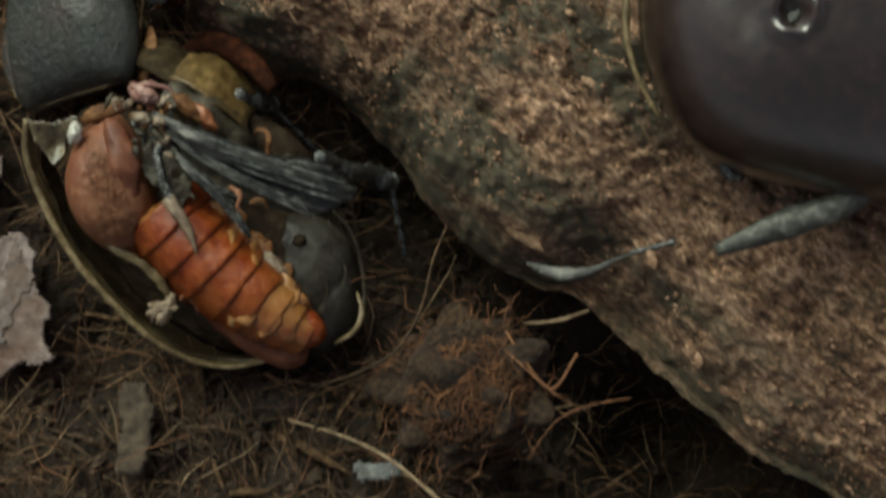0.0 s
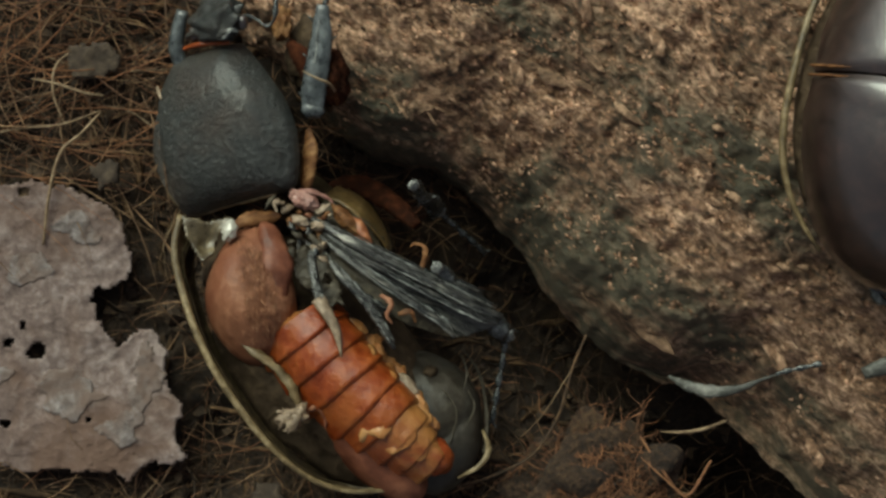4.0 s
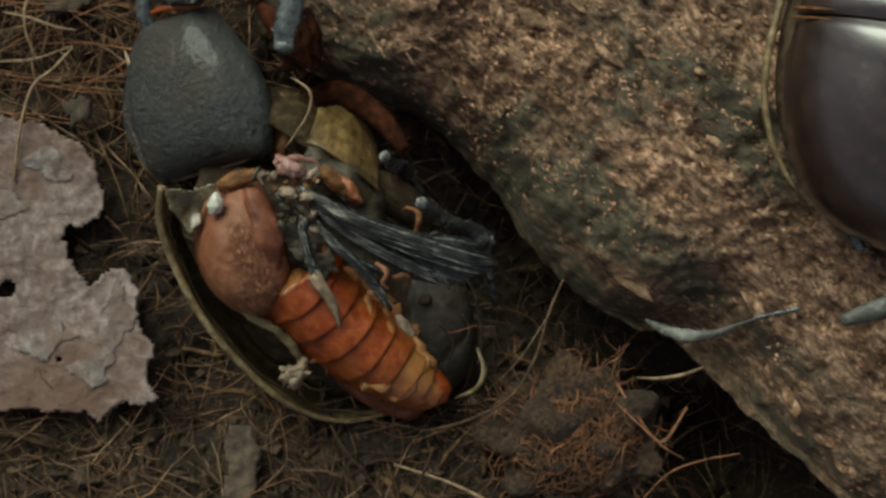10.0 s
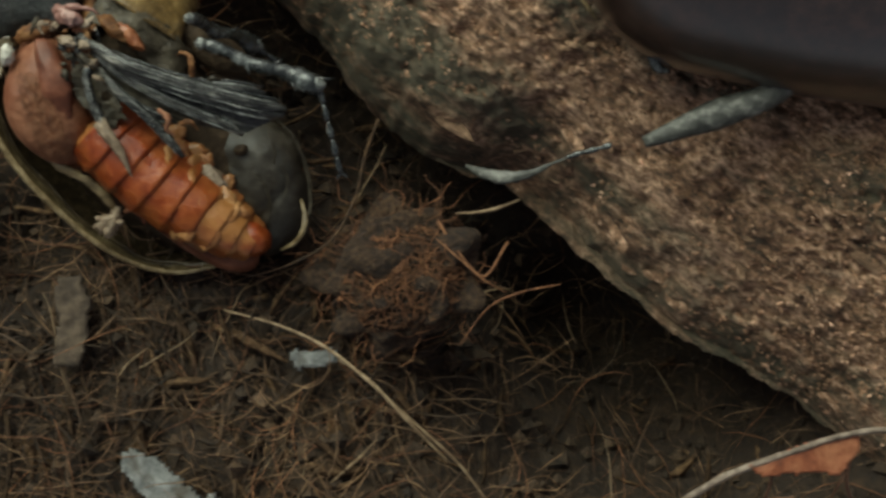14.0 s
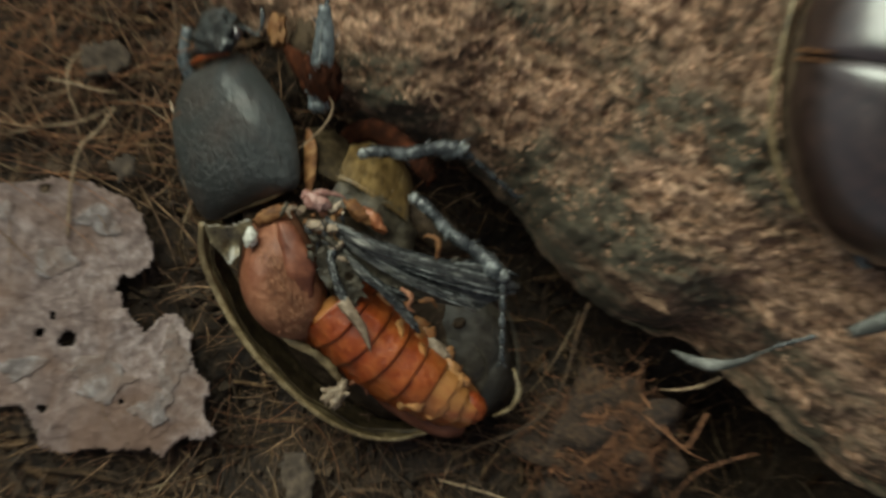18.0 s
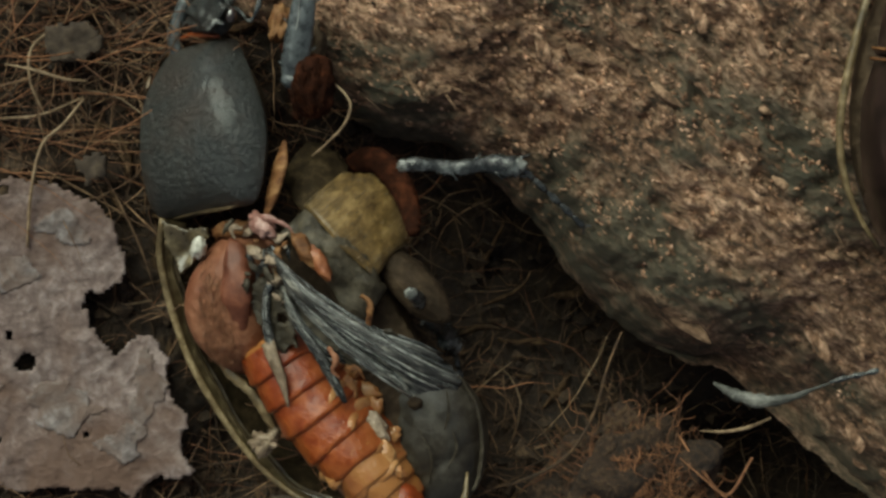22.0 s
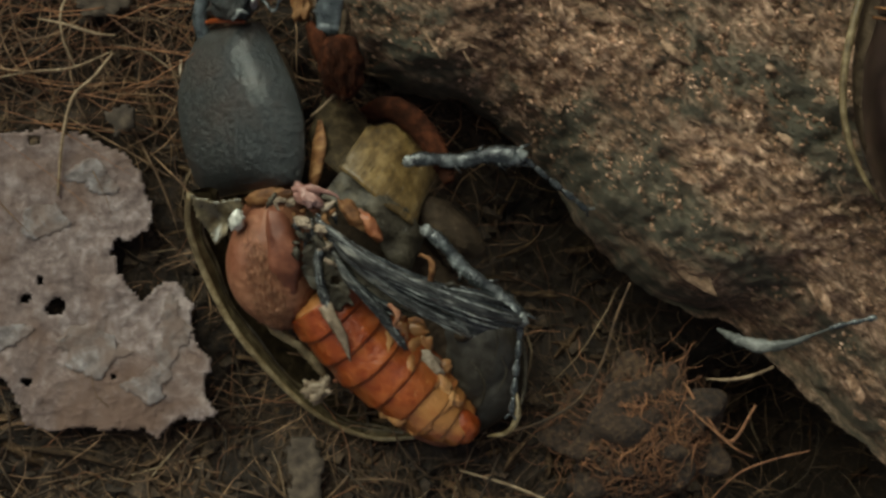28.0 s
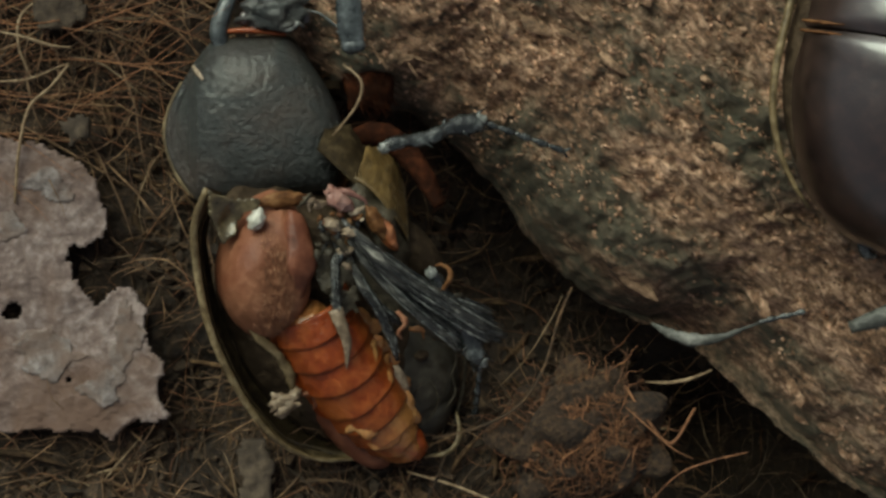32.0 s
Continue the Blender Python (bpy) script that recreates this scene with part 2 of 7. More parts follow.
RIMLEAF = material("grey_leaf_rim", (0.06, 0.042, 0.03), (0.14, 0.1, 0.075), (0.27, 0.21, 0.165), 0.65, 0.8, 0.13, 0.2)
FLESH = material("orange_flesh", (0.13, 0.035, 0.012), (0.24, 0.075, 0.027), (0.38, 0.15, 0.065), 0.4, 0.8, 0.2, 0.25, coat=0.2)
DOWN = material("peach_down", (0.13, 0.05, 0.025), (0.25, 0.11, 0.058), (0.42, 0.23, 0.135), 0.55, 0.8, 0.1, 0.0, spread=0.5, gloss=0.3)
CLODSOIL = material("clod_soil", (0.022, 0.011, 0.006), (0.062, 0.032, 0.016), (0.15, 0.084, 0.042), 0.95, 1.6, 0.2, 2.0)
REDLEG = material("red_brown_limb", (0.012, 0.004, 0.002), (0.03, 0.009, 0.004), (0.08, 0.024, 0.01), 0.9, 0.9, 0.15, 0.4, gloss=0.08)


# ---- mesh helpers, all in millimetres ----
TABLES = {}


def smooth_noise(x, y, seed=0):
    """Value noise over arrays, 0 to 1."""
    if seed not in TABLES:
        TABLES[seed] = np.random.RandomState(seed).rand(256, 256)
    table = TABLES[seed]
    xi, yi = np.floor(x).astype(int), np.floor(y).astype(int)
    fx, fy = x - xi, y - yi
    fx, fy = fx * fx * (3 - 2 * fx), fy * fy * (3 - 2 * fy)
    g = lambda i, j: table[(xi + i) % 256, (yi + j) % 256]
    return (g(0, 0) * (1 - fx) + g(1, 0) * fx) * (1 - fy) + (g(0, 1) * (1 - fx) + g(1, 1) * fx) * fy


def fbm(x, y, octaves=4, seed=0):
    x, y = np.asarray(x, float), np.asarray(y, float)
    total, amp = 0.0, 0.5
    for k in range(octaves):
        total = total + amp * (smooth_noise(x * 2 ** k + 31 * k, y * 2 ** k + 17 * k, seed + k) - 0.5)
        amp *= 0.55
    return total


def flat_mesh(name, verts, faces, material, smooth=True, origin=(0, 0, 0)):
    me = bpy.data.meshes.new(name)
    me.from_pydata(((np.asarray(verts, float) - np.asarray(origin, float)) * MM).tolist(), [], faces)
    me.materials.append(material)
    me.polygons.foreach_set("use_smooth", [smooth] * len(me.polygons))
    me.update()
    return me


class Soup:
    """Collects vertices and faces of one mesh."""

    def __init__(self):
        self.v, self.f = [], []

    def add(self, verts, faces):
        k = len(self.v)
        self.v += [tuple(p) for p in verts]
        self.f += [tuple(i + k for i in f) for f in faces]
        return self


def grid_faces(rows, cols, close=False):
    out = []
    for i in range(rows - 1):
        for j in range(cols if close else cols - 1):
            k = (j + 1) % cols
            out.append((i * cols + j, i * cols + k, (i + 1) * cols + k, (i + 1) * cols + j))
    return out


def spline(points, count):
    """A smooth line through the points (Catmull-Rom)."""
    p = [np.array(q, float) for q in points]
    p = [2 * p[0] - p[1]] + p + [2 * p[-1] - p[-2]]
    out = []
    for k in range(count):
        u = k / (count - 1) * (len(p) - 3)
        i = min(int(u), len(p) - 4)
        t = u - i
        a, b, c, d = p[i:i + 4]
        out.append(0.5 * (2 * b + (c - a) * t + (2 * a - 5 * b + 4 * c - d) * t * t + (3 * b - a - 3 * c + d) * t ** 3))
    return out


def tube(soup, line, radii, sides=8, flat=1.0, wob=0.0, seed=0):
    """A round bar along a line; radii: one number or a list of a few, spread evenly. flat squeezes it upright."""
    line = [np.array(q, float) for q in line]
    n = len(line)
    radii = [radii] if isinstance(radii, (int, float)) else list(radii)
    r = np.interp(np.linspace(0, 1, n), np.linspace(0, 1, len(radii)), radii) if len(radii) > 1 else np.full(n, radii[0])
    p = np.array(line)
    d = np.empty_like(p)
    d[1:-1], d[0], d[-1] = p[2:] - p[:-2], p[1] - p[0], p[-1] - p[-2]
    d /= np.linalg.norm(d, axis=1, keepdims=True) + 1e-9
    across = np.stack([d[:, 1], -d[:, 0], 0 * d[:, 0]], 1)
    long = np.linalg.norm(across, axis=1, keepdims=True)
    across = np.where(long > 1e-3, across / np.maximum(long, 1e-9), (1.0, 0, 0))
    up = np.cross(across, d)
    q = r[:, None] * np.ones((1, sides))
    if wob:
        q = q * (1 + wob * np.random.RandomState(seed).uniform(-1, 1, q.shape))
    a = 2 * math.pi * np.arange(sides) / sides
    verts = (p[:, None] + across[:, None] * (q * np.cos(a))[..., None] + up[:, None] * (q * flat * np.sin(a))[..., None]).reshape(-1, 3).tolist()
    faces = grid_faces(n, sides, True)
    faces += [tuple(range(sides))[::-1], tuple(range((n - 1) * sides, n * sides))]
    return soup.add(verts, faces)


def blob(soup, centre, radii, axis=(1, 0, 0), nu=20, nv=14, wob=0.0, seed=0, up=(0, 0, 1)):
    """A lumpy ellipsoid whose first radius lies along axis."""
    x = Vector(axis).normalized()
    y = Vector(up).cross(x).normalized()
    z = x.cross(y)
    c = Vector(centre)
    verts = []
    for i in range(nv + 1):
        a = math.pi * i / nv
        for j in range(nu):
            b = 2 * math.pi * j / nu
            p = Vector((math.cos(a), math.sin(a) * math.cos(b), math.sin(a) * math.sin(b)))
            s = 1 + wob * noise.noise(p * 2.2 + Vector((seed * 3.7, seed, 0))) * 1.6 if wob else 1
            verts.append(c + (x * p.x * radii[0] + y * p.y * radii[1] + z * p.z * radii[2]) * s)
    return soup.add(verts, grid_faces(nv + 1, nu, True))


def inside(px, py, outline):
    hit = np.zeros(px.shape, bool)
    n = len(outline)
    for i in range(n):
        (x1, y1), (x2, y2) = outline[i][:2], outline[(i + 1) % n][:2]
        if y1 == y2:
            continue
        cross = (py > min(y1, y2)) & (py <= max(y1, y2)) & (px < (py - y1) / (y2 - y1) * (x2 - x1) + x1)
        hit ^= cross
    return hit


def plate(soup, outline, height, thick=0.5, cell=0.4, holes=(), ragged=0.5, seed=0):
    """A thin sheet with a ragged outline and real holes (x, y, radius); height(x, y) over arrays."""
    xs, ys = [p[0] for p in outline], [p[1] for p in outline]
    gx, gy = np.arange(min(xs) - 1, max(xs) + 1, cell), np.arange(min(ys) - 1, max(ys) + 1, cell)
    X, Y = np.meshgrid(gx, gy, indexing="ij")
    Xw = X + ragged * 2.2 * fbm(X * 0.5, Y * 0.5, 4, seed + 5)
    Yw = Y + ragged * 2.2 * fbm(X * 0.5, Y * 0.5, 4, seed + 9)
    keep = inside(Xw, Yw, outline)
    for hx, hy, hr in holes:
        keep &= (Xw - hx) ** 2 + (Yw - hy) ** 2 > hr * hr
    rng = np.random.RandomState(seed)
    J = X + rng.uniform(-0.25, 0.25, X.shape) * cell
    K = Y + rng.uniform(-0.25, 0.25, X.shape) * cell
    Z = height(J, K)
    ids, verts, faces = {}, [], []

    def at(i, j, low):
        if (i, j, low) not in ids:
            ids[i, j, low] = len(verts)
            verts.append((J[i, j], K[i, j], Z[i, j] - (thick if low else 0)))
        return ids[i, j, low]

    cells = keep[:-1, :-1] & keep[1:, :-1] & keep[:-1, 1:] & keep[1:, 1:]
    for i, j in zip(*np.nonzero(cells)):
        faces.append((at(i, j, 0), at(i + 1, j, 0), at(i + 1, j + 1, 0), at(i, j + 1, 0)))
        faces.append((at(i, j + 1, 1), at(i + 1, j + 1, 1), at(i + 1, j, 1), at(i, j, 1)))
        for di, dj, a, b in ((0, -1, (i, j), (i + 1, j)), (0, 1, (i + 1, j + 1), (i, j + 1)), (-1, 0, (i, j + 1), (i, j)), (1, 0, (i + 1, j), (i + 1, j + 1))):
            k, l = i + di, j + dj
            if not (0 <= k < cells.shape[0] and 0 <= l < cells.shape[1] and cells[k, l]):
                faces.append((at(*a, 1), at(*b, 1), at(*b, 0), at(*a, 0)))
    return soup.add(verts, faces)


def part(name, soup, material, parent, label="", origin=None, smooth=True):
    """One mesh under a thing or a part; the soup is in plan millimetres, origin is the parent's place in them."""
    o = origin if origin is not None else parent["base"]
    ob = new(name, flat_mesh(name, soup.v, soup.f, material, smooth, o))
    ob.parent = parent
    ob["base"] = list(o)
    if label:
        tagged(ob, label)
    return ob


def thing(name, base, label, category, group="", kind=""):
    ob = new(name)
    ob.empty_display_size = 0.005
    ob.location = [c * MM for c in base]
    ob["base"] = list(base)
    return tagged(ob, label, category, group, kind)


def solid(name, soup, material, label, category, base=None, group="", kind="", smooth=True):
    """A thing that is one mesh, with its origin at base."""
    b = base if base is not None else soup.v[0]
    ob = new(name, flat_mesh(name, soup.v, soup.f, material, smooth, b))
    ob.location = [c * MM for c in b]
    return tagged(ob, label, category, group, kind)




# ---- ground: crumbly forest soil with hollows under the trunk ----
HOLLOWS = [(10.0, 1.0, 11.0, 12.0), (16.0, -10.0, 11.5, 15.0), (26.0, -19.5, 11.0, 16.0), (36.0, -29.0, 10.0, 11.0), (40.0, -32.0, 14.0, 28.0), (54.0, -42.0, 16.0, 26.0), (-2.0, 8.0, 9.0, 5.0), (-9.0, 24.0, 7.0, 3.5), (*V(-20.5, -20.2, -5.0).xy, 7.0, 4.0)]
MOUND = V(17.6, -23.9, -3.0)


def ground_height(x, y):
    x, y = np.asarray(x, float), np.asarray(y, float)
    z = -4.2 + 2.6 * fbm(x * 0.06, y * 0.06, 3, 11) + 3.6 * fbm(x * 0.24, y * 0.24, 4, 21) + 1.5 * fbm(x * 1.0, y * 1.0, 3, 31)
    for hx, hy, r, deep in HOLLOWS:
        z = z - deep * np.exp(-((x - hx) ** 2 + (y - hy) ** 2) / (r * r))
    z = z - 6.5 * np.exp(-(((x + 9) * 0.62 + (y + 2) * 0.78) ** 2 / 170 + ((x + 9) * 0.78 - (y + 2) * 0.62) ** 2 / 500))
    return z + 2.2 * np.exp(-((x - MOUND.x) ** 2 + (y - MOUND.y) ** 2) / 60)


def spaced(lo, hi, step, far):
    core = np.arange(lo, hi + step, step)
    grow = np.cumsum(step * 1.35 ** np.arange(1, 45))
    grow = grow[grow < far]
    return np.concatenate([lo - grow[::-1], core, hi + grow])


gx, gy = spaced(-62, 130, 0.6, 60000), spaced(-85, 60, 0.6, 60000)
GX, GY = np.meshgrid(gx, gy, indexing="ij")
GZ = ground_height(GX, GY)
CORE = np.searchsorted(gx, -62), np.searchsorted(gy, -85)


def ground_at(x, y):
    """Height of the soil near a place, from the nearest point of the sheet."""
    i, j = CORE[0] + int((x + 62) / 0.6), CORE[1] + int((y + 85) / 0.6)
    return float(GZ[min(max(i, 0), len(gx) - 1), min(max(j, 0), len(gy) - 1)])


ground = new("ground", flat_mesh("ground", np.stack([GX, GY, GZ], -1).reshape(-1, 3), grid_faces(len(gx), len(gy)), SOIL))
tagged(ground, "dark crumbly forest soil with fine roots and hollows", "soil", kind="structure")

# ---- trunk: a decayed fallen trunk, half sunk in the soil ----
AXIS, ACROSS = np.array((0.8, -0.6)), np.array((0.6, 0.8))
EDGE = [(-60, 5), (-42, 5.5), (-37.8, 5.7), (-34.3, 5.0), (-29.5, 6.0), (-24.6, 6.6), (-21.0, 5.8), (-16.2, 5.0), (-11.5, 5.6), (-5.4, 8.8), (7.6, 7.3), (12.9, 5.3), (20.4, 4.2), (27.3, 5.0), (32.0, 6.7), (46.5, 5.1), (57.4, 4.0), (65.6, 5.0), (73.4, 5.6), (87.2, 5.0), (109.7, 3.6), (124.6, 5.0), (330, 6)]
HOLE = (-18.0, 21.6)


def trunk_height(s, d):
    """Height over the plan at s along the trunk and d from its lower edge."""
    z = np.interp(d, (0, 1.5, 4, 9, 14, 18, 32, 55, 85, 112, 132, 140), (-13.5, -9.2, -4.8, -0.7, 2.2, 4.0, 7.4, 9.0, 9.8, 7.5, 1.0, -6))
    z = z + 2.4 * np.clip((-4 - s) / 10, 0, 1) * np.clip((16 - d) / 14, 0, 1) + 4.5 * np.clip((4 - s) / 10, 0, 1) * np.clip((9 - d) / 8, 0, 1)
    z = z - 3.5 * np.clip((s - 26) / 15, 0, 1) * np.clip((85 - s) / 25, 0, 1) * np.clip((24 - d) / 20, 0, 1)
    z = z - 3.2 * np.clip((s - 24) / 6, 0, 1) * np.clip((48 - s) / 8, 0, 1) * np.clip((10 - d) / 6, 0, 1)
    ridge = 0.22 - np.abs(fbm(s * 0.2, d * 0.42, 3, 45))
    rough = 2.8 * fbm(s * 0.08, d * 0.2, 3, 41) + 3.4 * np.minimum(ridge, 0.16) - 0.4 + 2.0 * fbm(s * 0.4, d * 0.7, 4, 51) + 2.0 * fbm(s * 0.9, d * 1.15, 3, 61)
    rough = rough * np.clip(0.35 + d / 6, 0, 1)
    groove = np.clip((s - 55) / 25, 0, 1) * np.clip((d - 22) / 10, 0, 1)
    rough = rough - groove * 4.5 * np.clip(0.42 - np.abs(fbm(s * 0.02, d * 0.11, 2, 71)) * 6, 0, 1)
    sw, dw = s + 5 * fbm(s * 0.25, d * 0.25, 2, 95), d + 5 * fbm(s * 0.25, d * 0.25, 2, 97)
    hole = np.exp(-(((sw - HOLE[0]) / 7.4) ** 2 + ((dw - HOLE[1]) / 4.8) ** 2) ** 3)
    return z + rough - 32.0 * hole


def build_trunk():
    s = np.concatenate([np.arange(-46, 75, 0.4), np.arange(75, 130, 0.8), np.arange(130, 330, 5)])
    d = np.concatenate([np.arange(0, 62, 0.36), np.arange(62, 141, 1.6)])
    es, ed = [p[0] for p in EDGE], [p[1] for p in EDGE]
    under = [(17.0, -40.0), (13.0, -28.0), (9.0, -22.0), (5.0, -18.0), (2.0, -15.6), (0.6, -14.4), (-0.2, -13.8)]
    S2, D2 = np.meshgrid(s, d, indexing="ij")
    edge = np.interp(s, es, ed) + 1.6 * fbm(s * 0.12, s * 0 + 3, 3, 81) + 0.7 * fbm(s * 0.7, s * 0 + 9, 3, 83)
    Z = trunk_height(S2, D2)
    cols = []
    for dd, zz in under:
        cols.append((s, edge + dd + 0.9 * fbm(s * 0.5, s * 0 + zz, 3, 85), np.full(len(s), zz) + 0.6 * fbm(s * 0.6, s * 0 + zz * 2, 3, 87)))
    for j in range(len(d)):
        cols.append((s, edge + d[j], Z[:, j]))
    cols.append((s, edge + d[-1], np.full(len(s), -20.0)))
    end = 2.6 * fbm(np.arange(len(cols)) * 0.12, np.arange(len(cols)) * 0 + 5, 3, 91)
    verts = np.zeros((len(s), len(cols), 3))
    for j, (a, b, z) in enumerate(cols):
        a = np.where(a < -40, -40 + (a + 40) * 0.5 + end[j] * 1.6, a)
        drop = np.clip((-38.5 - a) / 4, 0, 1) ** 1.5
        verts[:, j, 0] = a * AXIS[0] + b * ACROSS[0]
        verts[:, j, 1] = a * AXIS[1] + b * ACROSS[1]
        verts[:, j, 2] = z - drop * np.maximum(z + 20, 0) * 0.55
    first = verts[0].copy()
    first[:, 2] = -20
    allv = np.concatenate([first[None], verts], 0)
    faces = grid_faces(allv.shape[0], allv.shape[1])
    n = allv.shape[1]
    faces.append(tuple(range((allv.shape[0] - 1) * n, allv.shape[0] * n)))
    return solid("fallen_trunk", Soup().add(allv.reshape(-1, 3), faces), WOOD, "decayed brown fallen trunk with rough flaking wood on soil",
                 "log", base=(40, 40, -16))


trunk = build_trunk()


def on_trunk(x, y):
    """Height of the trunk's surface at a place of the plan."""
    s, q = x * AXIS[0] + y * AXIS[1], x * ACROSS[0] + y * ACROSS[1]
    e = np.interp(s, [p[0] for p in EDGE], [p[1] for p in EDGE])
    return float(trunk_height(np.array([s]), np.array([q - e]))[0])


# ---- the large glossy beetle on the trunk ----
def build_big_beetle():
    tip, joint = V(35.9, 17.4, 0), V(76.6, 7.6, 0)
    x = (joint - tip).normalized()
    y = Vector((-x.y, x.x, 0))
    base_z = 7.0
    body = thing("rhinoceros_beetle", (tip.x + 20 * x.x, tip.y + 20 * x.y, base_z), "large glossy dark brown beetle resting on the rotten trunk", "beetle")
    length, half, tall = (joint - tip).length, 19.0, 12.5

    def wing_case(sign):
        """One wing case: u along the body from the tail, w across from the seam."""
        verts, nu, nw = [], 150, 70
        for i in range(nu):
            u = i / (nu - 1)
            wide = half * (1 - (1 - min((u + 0.012) / 0.42, 1)) ** 2.6) ** 0.5 * (1 - 0.06 * max(u - 0.6, 0) / 0.4)
            high = tall * (1 - (1 - min((u + 0.01) / 0.5, 1)) ** 2.6) ** 0.5 * (1 - 0.1 * max(u - 0.7, 0) / 0.3)
            for j in range(nw):
                w = j / (nw - 1)
                a = w * 1.72
                cy, cz = math.sin(min(a, 1.57)) ** 0.9 * wide, math.cos(a) * high
                if a > 1.57:
                    cy = wide * (1 - 0.35 * (a - 1.57))
                seam = 0.55 * math.exp(-(w / 0.013) ** 2) - (0.16 if sign < 0 else 0.1) * math.exp(-((w - 0.06) / 0.05) ** 2)
                edge = 0.5 * math.exp(-((w - 0.88) / 0.025) ** 2)
                p = tip + x * (1.0 + u * (length - 1.0)) + y * (sign * (cy + 0.12))
                z = base_z + 2.6 + cz - seam - edge
                if sign < 0:
                    q = Vector((p.x - 48.2, p.y - 8.4, 0))
                    r = q.length
                    z += -1.3 * math.exp(-((q.x + 0.3 * q.y) / 0.9) ** 2 - (q.y / 1.3) ** 2) + (0.5 + 0.25 * math.sin(math.atan2(q.y, q.x) * 3 + 1)) * math.exp(-((r - 1.9) / 0.55) ** 2)
                    z -= 0.4 * math.exp(-((q.x + 3.6) / 1.6) ** 2 - (q.y / 3.0) ** 2)
                elif abs(u - 0.53) < 0.2:
                    q = p - V(59.5, 22.0, 0)
                    z -= 0.35 * math.exp(-((q.x / 2.2) ** 2 + (q.y / 1.2) ** 2))
                verts.append((p.x, p.y, z))
        return Soup().add(verts, grid_faces(nu, nw) if sign > 0 else [f[::-1] for f in grid_faces(nu, nw)])

    for sign in (1, -1):
        part("wing_case", wing_case(sign), GLOSS, body, "polished dark reddish-brown wing case" if sign > 0 else "polished wing case with a small dent")
    part("dirt_crumb", blob(Soup(), V(48.3, 8.2, base_z + 13.2), (0.75, 0.5, 0.45), (1, 0.8, 0.1), 14, 10, 0.5, 3), BARK, body, "grey crumb stuck in the dent")
    # tan rim behind the wing cases and the end of the abdomen
    rim = [tip + x * (-0.7 + 6.5 * (abs(k) / 10) ** 3.0) + y * (k * 1.62) + V(0, 0, base_z + 4.6 - 1.0 * (abs(k) / 10) ** 2) for k in range(-10, 11)]
    part("rim", tube(Soup(), rim, (0.2, 0.36, 0.4, 0.36, 0.2), 8), TAN, body, "tan rim round the tail end")
    s = blob(Soup(), tip + x * 9 + V(0, 0, base_z + 3.2), (8.8, 15.5, 4.6), x, 28, 18)
    part("abdomen", s, UNDER, body)
    s = Soup()
    for k in (-0.5, 0.5):
        tube(s, [tip + x * (0.4 + 0.5 * i) + y * k * 0.9 + V(0, 0, base_z + 6.2 + 0.55 * i) for i in range(7)], (0.12, 0.17, 0.06), 6)
    part("seam_hairs", s, OCHREHAIR, body, "yellowish tuft at the end of the seam")
    # under body, neck shield and head
    s = blob(Soup(), tip + x * 24 + V(0, 0, base_z + 2.2), (20, 16.5, 3.6), x, 28, 16)
    part("underside", s, UNDER, body)
    s, verts = Soup(), []
    nu, nw = 36, 40
    for i in range(nu):
        u = i / (nu - 1)
        wide = 17.6 * (0.78 + 0.5 * u - 0.52 * u * u) * (1 - 0.25 * u ** 6)
        high = 11.4 * math.sin(0.32 + 2.35 * u) ** 0.8
        for j in range(nw):
            a = -1.75 + 3.5 * j / (nw - 1)
            p = joint + x * (0.9 + u * 17) + y * (math.sin(a) * wide)
            verts.append((p.x, p.y, base_z + 2.0 + max(math.cos(a), -0.1) * high))
    part("neck_shield", s.add(verts, [f[::-1] for f in grid_faces(nu, nw)]), GLOSS, body, "glossy domed neck shield")
    part("neck_body", blob(Soup(), joint + x * 9 + V(0, 0, base_z + 3.5), (9.5, 14.5, 5), x, 24, 14), UNDER, body)
    part("head", blob(Soup(), joint + x * 21 + V(0, 0, base_z + 4.0), (6, 6.5, 3.8), x, 20, 14), GLOSS, body)
    part("joint_band", tube(Soup(), [joint + x * (0.3 + 0.03 * abs(k)) + y * (k * 1.55) + V(0, 0, base_z + 1.8 + 10.2 * max(1 - (abs(k) / 11) ** 2.2, 0) ** 0.5) for k in range(-11, 12)], 0.45, 8), UNDER, body)

    def spiked_shank(line, radii):
        s = tube(Soup(), spline(line, 22), radii, 10, 0.7)
        pts = spline(line, 8)
        d = Vector(pts[-1] - pts[0]).normalized()
        for k in (2, 4, 6):
            tube(s, [pts[k], pts[k] + np.array(d) * 1.0 + np.array((-d.y, d.x, 0.2)) * 1.1], (0.28, 0.04), 5)
        return s

    # rear leg: shank lying on the wood, and the long claw foot hooked over the trunk's edge
    shank = [(58.0, -4.5, 11.0), (54.7, -7.1, 10.5), (48.8, -9.1, 10.0), (42.3, -11.4, 8.6)]
    part("shank", spiked_shank(shank, (0.8, 1.2, 1.5, 0.6)), CLAW, body, "grey-black rear shank with spurs")
    s = tube(Soup(), spline([(34.9, -11.7, 5.0), (33.4, -12.2, 5.0), (31.0, -13.2, 4.4), (28.4, -13.5, 3.7), (26.2, -12.9, 2.8), (24.7, -12.1, 1.2)], 40), (0.08, 0.16, 0.42, 0.7, 0.55, 0.15), 9, 0.5, 0.18, 2)
    foot = part("foot", s, CLAW, body, "pale grey foot hooked over the trunk's edge")
